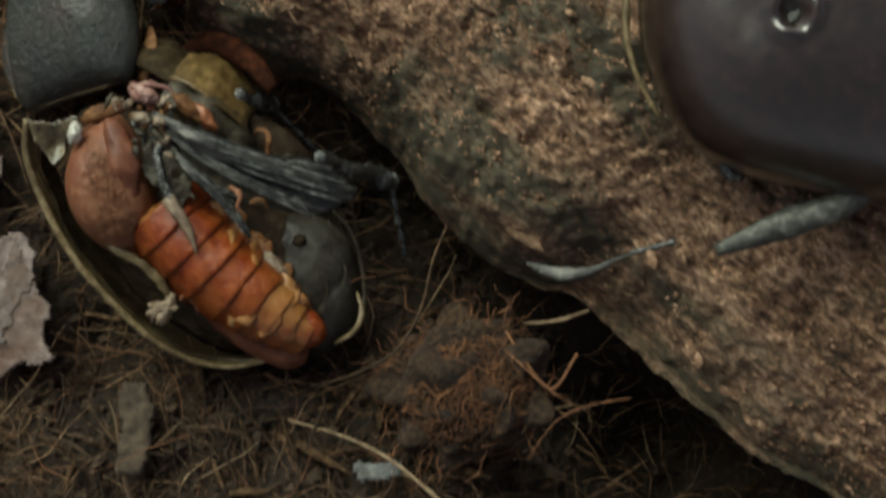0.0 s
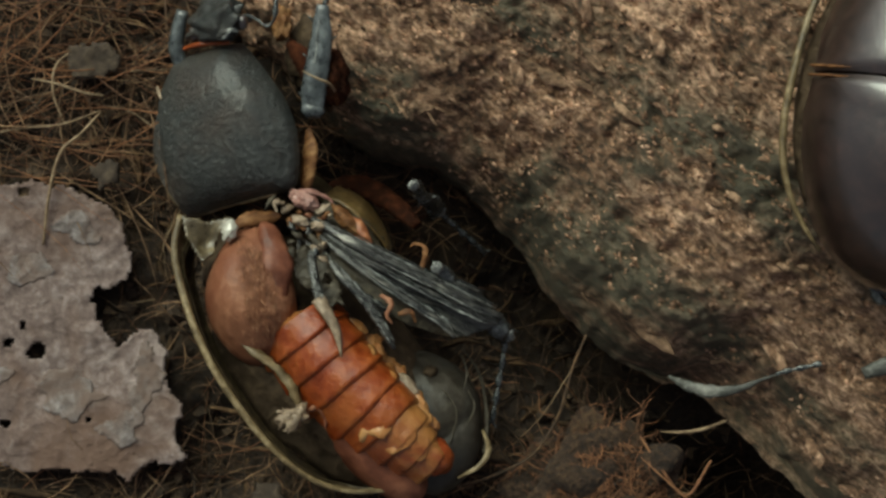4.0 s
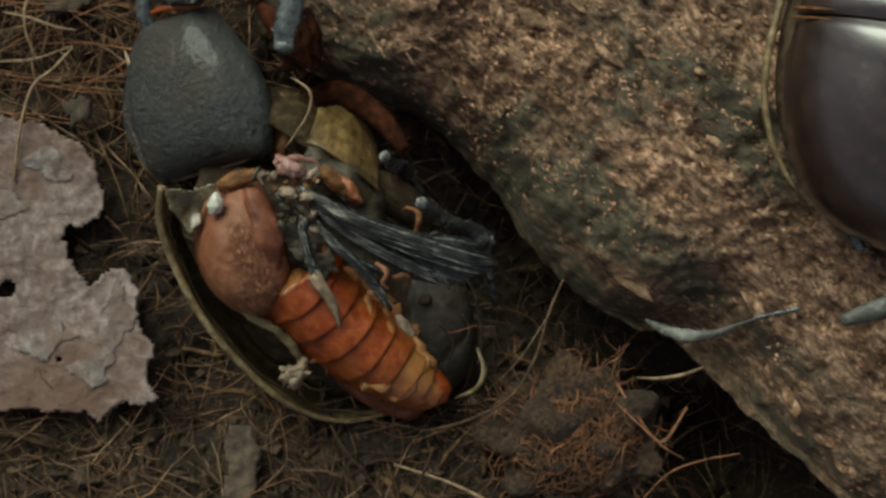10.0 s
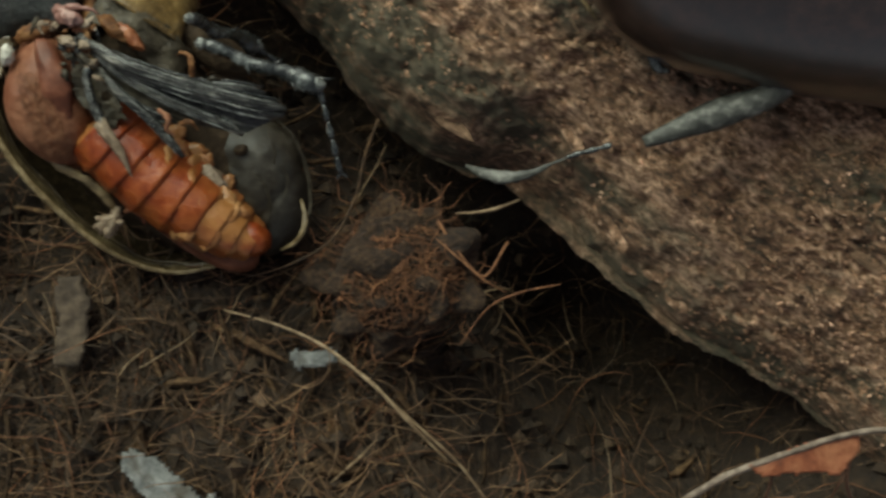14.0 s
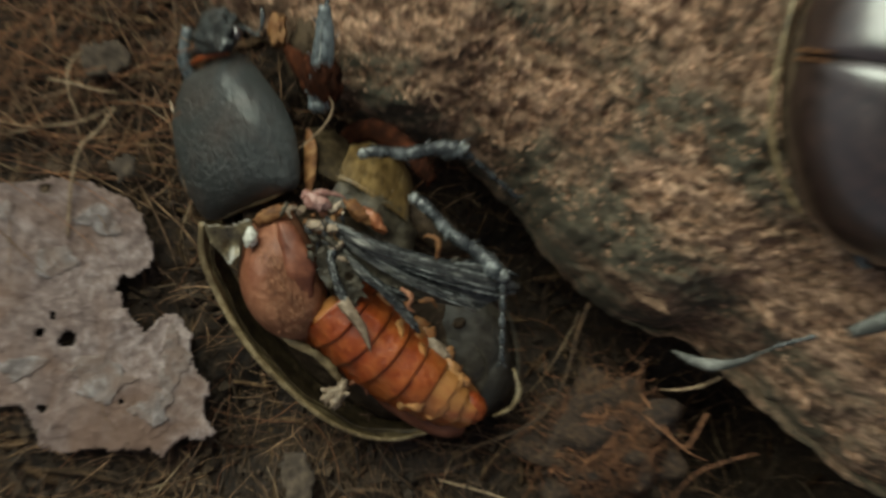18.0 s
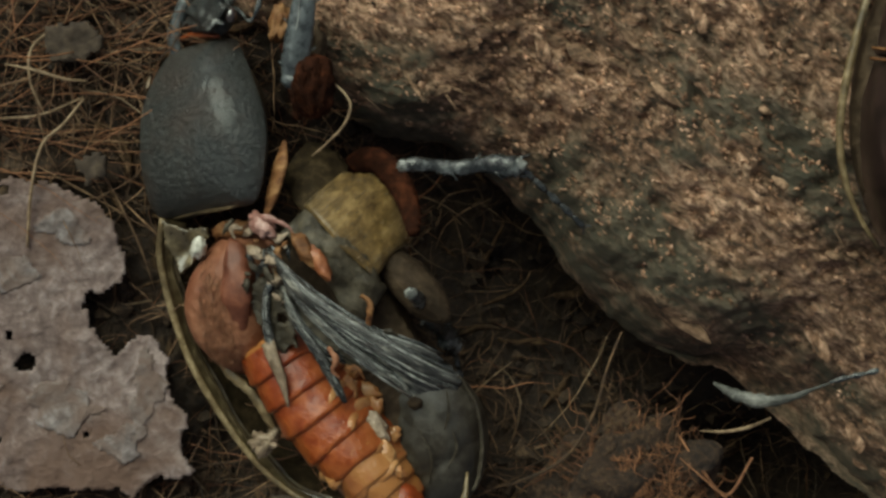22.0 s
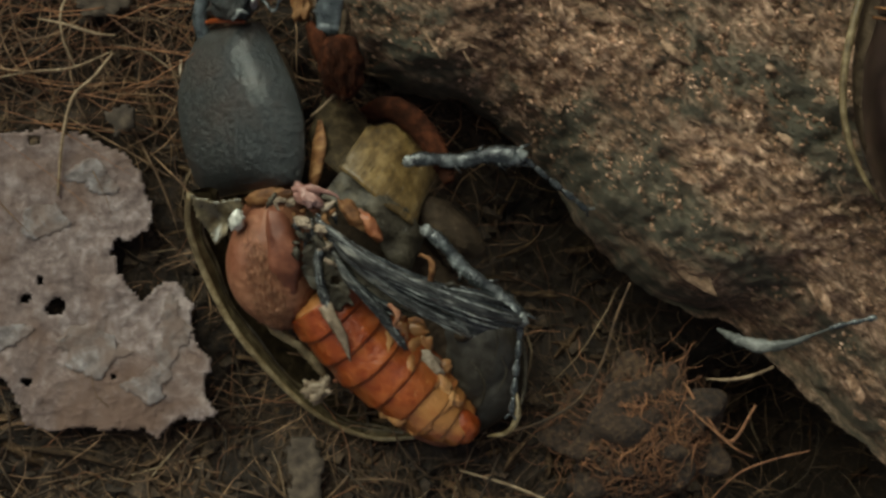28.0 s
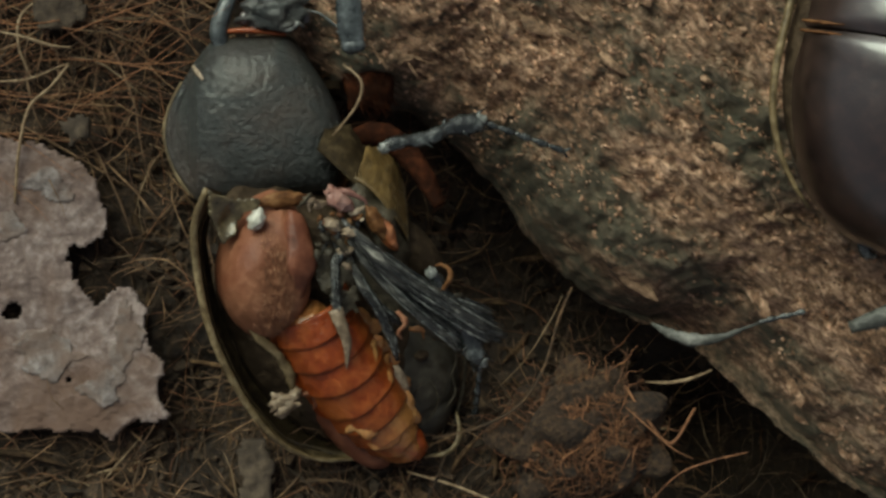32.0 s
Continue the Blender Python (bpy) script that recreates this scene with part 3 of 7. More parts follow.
    s = tube(Soup(), spline([(39.1, -10.6, 5.6), (37.5, -11.0, 5.4), (36.1, -11.3, 5.2), (34.7, -11.7, 5.0)], 24), [0.26 + 0.1 * math.sin(k * 2.1) for k in range(10)], 8, 0.8)
    part("foot_joint", s, LIMB, foot, "dark foot joints", foot["base"])
    # middle leg's foot beside the joint
    s = tube(Soup(), spline([(74.9, 2.6, 13.0), (74.1, -2.2, 12.0), (73.4, -7.1, 11.0), (75.9, -9.1, 10.5), (80.3, -10.2, 9.0)], 20), (1.5, 1.3, 1.5, 1.0, 0.35), 9)
    part("middle_foot", s, LIMB, body, "black middle foot braced on the wood")
    s = tube(Soup(), spline([(42.2, -1.1, 9.5), (43.0, -2.7, 9.5), (43.7, -4.2, 9.0), (45.0, -4.6, 8.6)], 12), (0.6, 0.5, 0.6, 0.2), 7)
    part("claw", s, LIMB, body)
    return body, foot


big_beetle, big_foot = build_big_beetle()

# ---- the damaged beetle: rocking body, raised neck shield, waving legs ----
BODY_BASE = (-10.90, -2.15, 3.00)
NECK_BASE = (-14.55, 2.02, 3.00)
TAILWARD = V(0.4, -16.8, 3.0) - V(-19.9, 4.6, 3.0)


def dome(soup, outline, centre, z0, height, power=2.5, rings=22, count=72, bulge=None, floor=2.0, tip=(0, 0), rounded=False):
    """A shell over a closed outline, domed to the given height, with a flat underside."""
    loop = spline(list(outline) + [outline[0]], count + 1)[:-1]
    for k in range(2 if rounded else 0):
        loop = [(loop[i - 1] + loop[i] * 2 + loop[(i + 1) % count]) / 4 for i in range(count)]
    mean = sum(math.hypot(p[0] - centre[0], p[1] - centre[1]) for p in loop) / count
    verts = []
    for i in range(rings + 1):
        r = math.sin(i / rings * math.pi / 2)
        z = z0 + height * max(1 - r ** power, 0) ** 0.5
        for p in loop:
            vx, vy = p[0] - centre[0], p[1] - centre[1]
            k = (mean / math.hypot(vx, vy) * (1 - r * r) + r * r) * r if rounded else r
            q = (centre[0] + vx * k, centre[1] + vy * k)
            verts.append((q[0], q[1], z + tip[0] * (q[0] - centre[0]) + tip[1] * (q[1] - centre[1]) + (bulge(q[0], q[1], r) if bulge else 0)))
    for i in range(6):
        r = 1 - (i + 1) / 6
        for p in loop:
            verts.append((centre[0] + (p[0] - centre[0]) * r, centre[1] + (p[1] - centre[1]) * r, z0 - floor * (1 - r * r) ** 0.5 + r * (tip[0] * (p[0] - centre[0]) + tip[1] * (p[1] - centre[1]))))
    return soup.add(verts, [f[::-1] for f in grid_faces(rings + 7, count, True)])


def build_damaged_beetle():
    body = thing("damaged_beetle", BODY_BASE, "damaged dark beetle with torn-open orange abdomen and crumpled wings", "beetle")

    def p(name, soup, material, label="", parent=None, origin=None):
        return part(name, soup, material, parent or body, label, origin)

    # under body and flank
    axis = TAILWARD.normalized()
    s = blob(Soup(), V(-10.3, -5.1, -1.2), (16.5, 8.6, 4.6), axis, 40, 26, 0.14, 3)
    p("underside", s, UNDER)
    # smoky membrane bulging over the hind flank, with the edge of the other shell round it
    edge = [(-5.3, -3.6, 0.0), (-1.6, -3.3, 0.0), (2.2, -4.2, -0.3), (4.9, -6.5, -0.6), (6.1, -10.0, -1.0), (6.0, -13.5, -1.2), (4.6, -16.5, -1.4), (1.9, -18.4, -1.6), (-1.3, -17.2, -1.0), (-3.9, -12.6, -0.5), (-5.3, -7.9, 0.0)]
    centre = (1.0, -10.5, 0.0)
    flank = dome(Soup(), edge, centre, -1.6, 4.6, 2.0, 36, 110, lambda x_, y_, r: 0.35 * noise.noise(Vector((x_ * 0.25, y_ * 0.25, 2))) + 0.12 * noise.noise(Vector((x_ * 0.8, y_ * 0.8, 5))) - 0.25 * max(math.sin((x_ - y_) * 0.5 + 0.4), 0) ** 14, 3.0, rounded=True)
    side = p("flank", flank, SMOKE, "smoky dark translucent flank membrane")
    part("breathing_pore", blob(Soup(), (-0.3, -6.7, 2.5), (0.75, 0.6, 0.35), (1, 0.3, 0), 16, 10, 0.25, 3), UNDER, side, "dark round breathing pore", BODY_BASE)
    for line in ([(2.7, -4.7, 4.2), (3.3, -6.6, 4.6), (3.1, -8.3, 4.4)], [(3.7, -8.3, 3.8), (4.4, -10.0, 4.0), (3.8, -11.9, 3.8)], [(0.9, -8.8, 4.8), (2.4, -11.0, 4.8), (2.2, -13.9, 3.6)], [(4.8, -11.2, 2.6), (3.9, -14.0, 2.8), (3.1, -15.8, 2.0)]):
        p("rib", tube(Soup(), spline([(q[0], q[1], q[2] - 1.2) for q in line], 14), (0.06, 0.16, 0.06), 6, 0.5, 0.2, 4), FILM)
    p("shell_edge", tube(Soup(), spline([(3.2, -3.6, 1.5), (5.1, -5.9, 1.2), (6.1, -9.3, 0.8), (6.3, -12.5, 0.6), (6.0, -14.1, 1.0)], 22), (0.08, 0.2, 0.24, 0.16), 7, 0.6, 0.15, 6), FILM, "dark edge of the hind shell")
    # left wing case, seen from its open side like a shallow boat
    outer = spline([(-26.9, 5.8, 4.6), (-27.1, 2.3, 4.0), (-25.9, -1.6, 3.6), (-23.4, -6.9, 3.2), (-20.2, -11.3, 2.6), (-16.1, -15.6, 2.0), (-11.9, -18.4, 1.4), (-7.6, -19.4, 1.0), (-3.4, -18.8, 0.6)], 46)
    inner = spline([(-24.8, 5.5, 2.6), (-24.8, 1.8, 0.6), (-23.3, -2.2, -0.6), (-20.8, -6.8, -1.4), (-17.6, -10.9, -2.0), (-13.9, -14.5, -2.4), (-10.1, -16.5, -2.6), (-6.6, -17.1, -2.8), (-3.7, -17.1, -3.0)], 46)
    verts = []
    for k in range(46):
        o, q = np.array(outer[k]), np.array(inner[k])
        for j in range(9):
            w = j / 8
            m = o * (1 - w) + q * w
            m[2] -= 1.4 * math.sin(w * math.pi)
            verts.append(m)
        for j in range(9):
            w = 1 - j / 8
            m = o * (1 - w) + q * w
            m[2] -= 1.4 * math.sin(w * math.pi) + 0.55
            verts.append(m)
    p("wing_case", Soup().add(verts, grid_faces(46, 18, True)), SHELLIN, "open dark wing case seen from inside")
    p("wing_case_rim", tube(Soup(), outer, (0.34, 0.38, 0.36, 0.3, 0.22), 10, 0.8, 0.06, 2), TAN, "tan rolled rim of the wing case")
    verts = []
    for k in range(46):
        o, q = np.array(outer[k]), np.array(inner[k])
        reach = 2.4 * (1 - 0.45 * k / 45) + 0.25 * math.sin(k * 0.7)
        d = (q - o) / np.linalg.norm(q - o)
        for j in range(7):
            w = j / 6
            m = o + d * reach * w
            m[2] = o[2] + 0.15 - 0.25 * math.sin(w * 3.1) - (o[2] - q[2]) * reach / np.linalg.norm(q - o) * w * 0.75 + 0.12 * noise.noise(Vector((k * 0.4, j * 0.6, 1)))
            verts.append(m)
    verts += [m - np.array((0, 0, 0.4)) for m in verts]
    f = grid_faces(46, 7)
    p("wing_case_lip", Soup().add(verts, [q[::-1] for q in f] + [tuple(i + 46 * 7 for i in q) for q in f]), LIP, "broad brown inner lip of the wing case")
    p("lip_crease", tube(Soup(), [(verts[k * 7 + 5] + np.array((0, 0, 0.1 + 0.05 * math.sin(k)))) for k in range(2, 40)], (0.08, 0.2, 0.16, 0.08), 6, 0.6, 0.3, 9), SHELLIN)
    corner = [(-27.0, 5.7, 4.6), (-24.4, 5.2, 5.0), (-21.8, 6.4, 5.0), (-21.5, 5.3, 5.0), (-22.8, 4.4, 5.0), (-23.2, 2.2, 5.0), (-24.1, 0.7, 4.6), (-25.2, 2.2, 4.4), (-26.4, 3.4, 4.4)]
    s = plate(Soup(), corner, lambda x_, y_: 5.0 + 0.1 * (x_ - corner[0][0]) - 1.1 * np.exp(-((x_ - corner[0][0] - 3.0) ** 2 + (y_ - corner[0][1] + 2.6) ** 2) / 2.0) + 0.9 * fbm(x_ * 0.45, y_ * 0.45, 3, 8), 0.5, 0.2, (), 0.35, 5)
    p("shoulder", s, LIP, "angular tan shoulder plate")
    p("bead", blob(Soup(), (-22.0, 4.1, 6.3), (1.05, 0.72, 0.8), (0.25, 1, 0), 22, 14, 0.22), PEARL, "pearly white bead at the wing root")
    p("shoulder_fold", tube(Soup(), spline([(-21.5, 5.4, 4.6), (-20.2, 6.1, 5.0), (-18.5, 6.6, 5.0), (-17.0, 6.9, 5.0)], 16), (0.4, 0.8, 0.7, 0.3), 12, 0.4, 0.3, 4), OCHREHAIR, "dark fold under the neck shield")
    # hind breast: smooth brown muscle back
    chest = [(-19.7, 6.8, 4.0), (-17.7, 6.2, 4.0), (-16.1, 3.7, 4.0), (-15.0, 0.1, 4.0), (-14.1, -3.3, 4.0), (-14.7, -6.2, 4.0), (-17.4, -7.9, 4.0), (-20.3, -6.8, 4.0), (-22.6, -4.1, 4.0), (-23.5, -0.8, 4.0), (-23.0, 2.3, 4.0), (-21.7, 5.1, 4.0)]
    heart = (-19.0, -1.1, 4.0)
    s = dome(Soup(), chest, heart, 1.2, 6.6, 3.0, 40, 100, lambda x_, y_, r: 0.35 * noise.noise(Vector((x_ * 0.3, y_ * 0.3, 1))) + 0.1 * noise.noise(Vector((x_ * 1.3, y_ * 1.3, 6))), 2.0, rounded=True)
    chest_back = p("thorax_back", s, FUZZ, "smooth peach-brown exposed thorax")
    s = dome(Soup(), [(-19.2, 5.7, 6.0), (-17.6, 5.3, 6.0), (-16.3, 3.1, 6.0), (-15.7, 0.1, 6.0), (-15.7, -2.8, 6.0), (-16.7, -4.1, 6.0), (-17.8, -2.2, 6.0), (-18.2, 0.6, 6.0), (-19.2, 3.1, 6.0)], (-17.2, 0.9, 6.0), 6.1, 2.0, 2.0, 22, 70, lambda x_, y_, r: 0.15 * noise.noise(Vector((x_ * 0.7, y_ * 0.7, 3))), 1.5, rounded=True)
    part("muscle", s, REDMEAT, chest_back, "dark red muscle showing through the thorax", BODY_BASE)
    # fine down lying on the thorax
    s, rng = Soup(), random.Random(4)
    d = V(-17.4, -6.2, 0.0) - V(-20.9, 5.3, 0.0)
    d.normalize()
    e = Vector((-d.y, d.x, 0))
    for k in range(2000):
        a, b = rng.uniform(-1, 1), rng.uniform(-1, 1)
        if a * a + b * b > 0.8:
            continue
        q = Vector(heart) + d * (a * 6.4) + e * (b * 3.7)
        z = 1.35 + 6.6 * math.sqrt(max(1 - (a * a + b * b) ** 1.5, 0))
        end = q + d * rng.uniform(0.4, 0.9) + e * rng.uniform(-0.3, 0.3)
        tube(s, [(q.x, q.y, z), (end.x, end.y, z + rng.uniform(0.0, 0.3))], (0.034, 0.01), 3)
    part("down", s, DOWN, chest_back, "fine peach-brown hairs", BODY_BASE)
    p("thorax_fold", blob(Soup(), (-14.6, -4.5, 4.8), (2.2, 1.2, 2.2), (1, 0.9, 0), 26, 18, 0.14, 8), OCHRE, "ochre fold behind the thorax")
    # orange belly plates: flat overlapping bands, each hind lip standing over a dark slit
    spine = spline([(-14.1, -3.5, 6.0), (-11.3, -6.6, 6.0), (-8.4, -9.5, 6.0), (-5.1, -12.2, 6.0), (-2.1, -14.7, 6.0), (0.7, -16.6, 6.0)], 60)
    widths, tops = (5.0, 4.75, 4.7, 4.3, 3.5, 1.9), (7.4, 7.7, 7.6, 7.2, 6.3, 4.8)
    across = Vector((-axis.y, axis.x, 0)).normalized()

    def on_belly(u, a, lift=0.0):
        """A point of the belly's skin: u from thorax to tail, a round from -1 (wing case side) to 1."""
        i = u * 59
        c, nxt = np.array(spine[min(int(i), 58)]), np.array(spine[min(int(i), 58) + 1])
        c = c + (nxt - c) * (i - min(int(i), 58))
        d = nxt - np.array(spine[max(min(int(i), 58) - 3, 0)])
        d = d[:2] / np.linalg.norm(d[:2])
        wide, top = np.interp(u, np.linspace(0, 1, 6), widths), np.interp(u, np.linspace(0, 1, 6), tops)
        ang = a * 1.9
        h = math.cos(ang)
        x_, y_ = c[0] - d[1] * math.sin(ang) * wide, c[1] + d[0] * math.sin(ang) * wide
        z_ = -1.2 + (top + 1.2) * ((1 - abs(math.sin(ang)) ** 2.4) ** 0.5 if h > 0 else 0.5 * h)
        n_ = np.array((-d[1] * math.sin(ang), d[0] * math.sin(ang), max(h, 0.1)))
        return np.array((x_, y_, z_)) + n_ * lift

    cuts = (0.0, 0.13, 0.27, 0.41, 0.545, 0.67, 0.785, 0.89, 1.0)
    for k in range(8):
        verts, nu, nv = [], 16, 40
        for i in range(nu):
            v = i / (nu - 1)
            for j in range(nv):
                a = -1 + 2 * j / (nv - 1)
                bow = 0.035 * a * a + 0.012 * noise.noise(Vector((a * 2.5, k * 3.1, 0)))
                u = cuts[k] - 0.035 + (cuts[k + 1] - cuts[k] + 0.045) * v - bow
                h = 0.5 * v ** 1.3 - (0.75 * max((v - 0.86) / 0.14, 0) ** 2) - (0.3 if v < 0.02 else 0)
                h += 0.1 * noise.noise(Vector((a * 5, v * 1.5, k * 2.7))) + 0.06 * noise.noise(Vector((a * 14, v * 4, k)))
                verts.append(on_belly(min(max(u, 0), 1), a, h + 0.02 * k))
        p("belly_plate", Soup().add(verts, [f[::-1] for f in grid_faces(nu, nv)]), TAILPLATE if k > 4 else ORANGE, ("glossy red-orange belly plate", "ochre-blotched belly plate")[k > 4])
    p("belly_core", blob(Soup(), (-7.6, -11.4, 0.0), (11.0, 4.0, 4.4), axis, 26, 16), REDMEAT)
    # ochre fat along the hind lips and up the flank side of the belly
    fat = ((0.36, 0.1, 0.62, 0.42), (0.5, 0.2, 0.72, 0.5), (0.63, -0.5, -0.1, 0.55), (0.63, 0.05, 0.62, 0.42), (0.755, -0.45, 0.15, 0.5), (0.76, 0.1, 0.6, 0.5), (0.86, -0.3, 0.3, 0.42))
    for k, (u, a, b, r) in enumerate(fat):
        line = [on_belly(u + 0.02 * math.sin(i * 0.9 + k) - 0.03 * (a + (b - a) * i / 9) ** 2, a + (b - a) * i / 9, 0.12) for i in range(10)]
        p("fat_lump", tube(Soup(), spline(line, 24), (r * 0.5, r * 1.5, r * 1.1, r * 1.8, r * 1.3, r * 0.4), 14, 0.36, 0.16, k), OCHRE, "ochre fatty crescent on the belly")
    for k, (u, a, r) in enumerate(((0.2, 0.52, 0.95), (0.29, 0.58, 1.1), (0.37, 0.5, 0.9), (0.43, 0.6, 1.05), (0.52, 0.56, 1.0), (0.58, 0.48, 1.2), (0.65, 0.56, 0.9), (0.7, 0.42, 1.0), (0.8, 0.4, 0.8))):
        p("fat_lump", blob(Soup(), on_belly(u, a, 0.1), (r * 1.3, r * 0.9, r * 0.45), axis * math.cos(k * 1.3) + across * math.sin(k * 1.3), 22, 14, 0.28, k * 3 + 1), PALE if k == 5 else OCHRE, "cream knob of fat" if k == 5 else "ochre fatty patch")
    p("tail_tip", blob(Soup(), (0.4, -15.7, 3.4), (2.0, 1.7, 2.0), axis, 18, 12, 0.12, 2), ORANGE)
    # right shell's tip curling up behind the tail
    p("shell_tip", tube(Soup(), spline([(5.5, -12.1, 2.0), (5.9, -14.2, 3.2), (5.0, -16.1, 3.4), (3.1, -17.3, 2.2)], 16), (0.12, 0.32, 0.28, 0.12), 8, 0.6, 0.15, 2), TAN, "tan curled shell tip")
    # torn membrane between the wing case and the belly
    p("torn_membrane", tube(Soup(), spline([(-19.9, -6.4, 4.0), (-17.9, -7.6, 4.4), (-15.8, -8.9, 4.2), (-14.3, -10.5, 4.0), (-13.2, -12.3, 3.4)], 22), (0.15, 0.55, 0.4, 0.6, 0.2), 8, 0.5, 0.3, 3), TAN, "pale torn membrane")
    p("torn_membrane", tube(Soup(), spline([(-12.5, -12.5, 3.6), (-11.6, -12.0, 4.0), (-10.8, -12.7, 3.6), (-10.6, -13.9, 3.0)], 14), (0.15, 0.4, 0.35, 0.1), 7, 0.5, 0.3, 5), FUZZ, "brown torn membrane")
    s = Soup()
    for k, (dx, dy) in enumerate(((0, 0), (12, 6), (-8, 10), (6, 18), (18, -6))):
        blob(s, Vector((-14.3, -13.1, 3.8)) + V(dx * 0.055, -dy * 0.055, 0.2 * (k % 2)), (0.95, 0.6, 0.5), (1, 0.4 * k, 0.2), 12, 10, 0.55, k)
    p("crumb", s, PALE, "cream crumb of dried tissue")
    # wing roots: whitish and pink knobs
    for k, (px_, rad, m) in enumerate(((0, 1.35, PINK), (1, 0.8, PALE), (2, 0.7, PALE), (3, 0.8, PALE), (4, 0.65, FILM), (5, 0.6, PALE))):
        c = [(-15.2, 7.7, 8.0), (-15.4, 5.3, 8.4), (-13.6, 4.9, 8.6), (-13.3, 3.1, 8.0), (-14.7, 2.6, 7.6), (-16.7, 6.8, 7.4)][k]
        p("wing_root", blob(Soup(), c, (rad * 1.05, rad * 0.65, rad * 0.6), (1, -0.6 + 0.3 * k, 0.1), 20, 14, 0.32, k), m, ("pink fleshy wing root", "pale wing root knob")[m is not PINK])
    rng = random.Random(21)
    for k in range(34):
        c = Vector((-14.8, 5.3, 7.9)) + V(rng.gauss(0, 1.3), rng.gauss(0, 1.5), rng.uniform(-0.7, 0.3))
        d = Vector((rng.gauss(0.4, 0.6), rng.gauss(-0.5, 0.6), rng.uniform(-0.3, 0.2)))
        p("shred", tube(Soup(), spline([c, c + d * 0.7 + V(0, 0, 0.2), c + d * rng.uniform(1.1, 2.0)], 8), (0.2, rng.uniform(0.2, 0.5), 0.05), 7, 0.4, 0.5, k), (PALE, FUZZ, VEIN, LIMB, OCHREHAIR, FILM)[k % 6], "torn shred of tissue")
    # crumpled hind wings: dark folded struts
    struts = [
        [(-14.3, 5.8, 8.4), (-11.0, 3.8, 9.2), (-7.2, 2.1, 9.6), (-2.9, 0.7, 9.6), (0.9, 0.1, 9.3), (3.6, -0.6, 8.8)],
        [(-13.5, 5.3, 8.6), (-9.9, 3.1, 9.8), (-5.6, 1.3, 10.0), (-2.6, 0.3, 9.9), (1.4, -1.1, 9.4), (5.4, -2.2, 8.6)],
        [(-13.0, 4.6, 8.2), (-9.4, 2.2, 9.2), (-5.0, 0.3, 9.5), (-1.3, -1.1, 9.2), (2.5, -2.3, 8.8), (5.2, -2.8, 8.4)],
        [(-13.3, 4.2, 7.9), (-10.0, 1.6, 8.7), (-6.7, -0.4, 8.9), (-3.4, -2.1, 8.8), (-0.7, -3.4, 8.3), (0.9, -4.6, 7.8)],
        [(-12.8, 2.6, 7.6), (-10.5, -0.2, 8.3), (-8.3, -2.3, 8.4), (-6.5, -4.5, 8.2), (-5.1, -6.6, 7.8)],
        [(-14.1, 3.4, 7.4), (-13.8, 0.6, 8.2), (-13.0, -2.1, 8.4), (-12.2, -3.7, 8.3)],
        [(-12.5, 2.3, 7.5), (-10.0, -0.6, 8.0), (-7.8, -2.1, 8.0), (-5.7, -3.1, 7.6)],
    ]
    for k, line in enumerate(struts):
        r = (0.5, 0.66, 0.5, 0.5, 0.52, 0.46, 0.4)[k]
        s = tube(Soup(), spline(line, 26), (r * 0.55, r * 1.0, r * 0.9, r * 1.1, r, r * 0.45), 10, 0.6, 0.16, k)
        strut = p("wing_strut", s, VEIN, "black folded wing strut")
        # veins on each strut, their pale colours doubling as painted wet highlights
        for j, (dx, dy) in enumerate(((0.05, 0.34), (-0.1, -0.26), (0.0, 0.06), (0.1, -0.55), (0.0, 0.62))):
            s = Soup()
            tube(s, [np.array(q) + (dx, dy * r * 2, r * (0.6 - 1.0 * dy * dy) + 0.07 * math.sin(i * 1.7 + k + 2 * j)) for i, q in enumerate(spline(line, 26)[(3, 6, 1, 8, 5)[j]:(25, 20, 26, 23, 26)[j]])], (0.02, 0.1, 0.05, 0.12, 0.02), 5, 0.8, 0.5, k + 7 * j)
            part("vein", s, LIMB if j in (1, 4) else VEIN if j == 2 else SILVER, strut, "vein with painted glints", BODY_BASE)
    # folded membrane between the struts
    def fold(a, b, name, m, sag, label):
        la, lb = spline(a, 26), spline(b, 26)
        verts = []
        for i in range(26):
            for j in range(7):
                w = j / 6
                q = np.array(la[i]) * (1 - w) + np.array(lb[i]) * w
                q[2] += -sag * math.sin(w * math.pi) + 0.3 * math.sin(w * 14 + i * 0.3)
                verts.append(q)
        n = len(verts)
        low = [v - np.array((0, 0, 0.15)) for v in verts]
        f = grid_faces(26, 7)
        p(name, Soup().add(verts + low, f + [tuple(i + n for i in q)[::-1] for q in f]), m, label)
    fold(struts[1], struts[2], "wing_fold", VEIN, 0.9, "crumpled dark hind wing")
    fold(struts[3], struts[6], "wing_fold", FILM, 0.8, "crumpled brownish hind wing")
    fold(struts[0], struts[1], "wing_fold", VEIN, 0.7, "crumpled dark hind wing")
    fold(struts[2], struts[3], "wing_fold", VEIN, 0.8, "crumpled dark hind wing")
    # torn brownish flap under the wing roots
    flap = [(-15.6, 2.7, 8.0), (-13.3, 3.0, 8.0), (-11.9, 0.9, 8.0), (-10.4, -2.5, 8.0), (-11.9, -3.9, 8.0), (-13.3, -3.1, 8.0), (-14.3, -1.6, 8.0), (-15.1, 0.6, 8.0)]
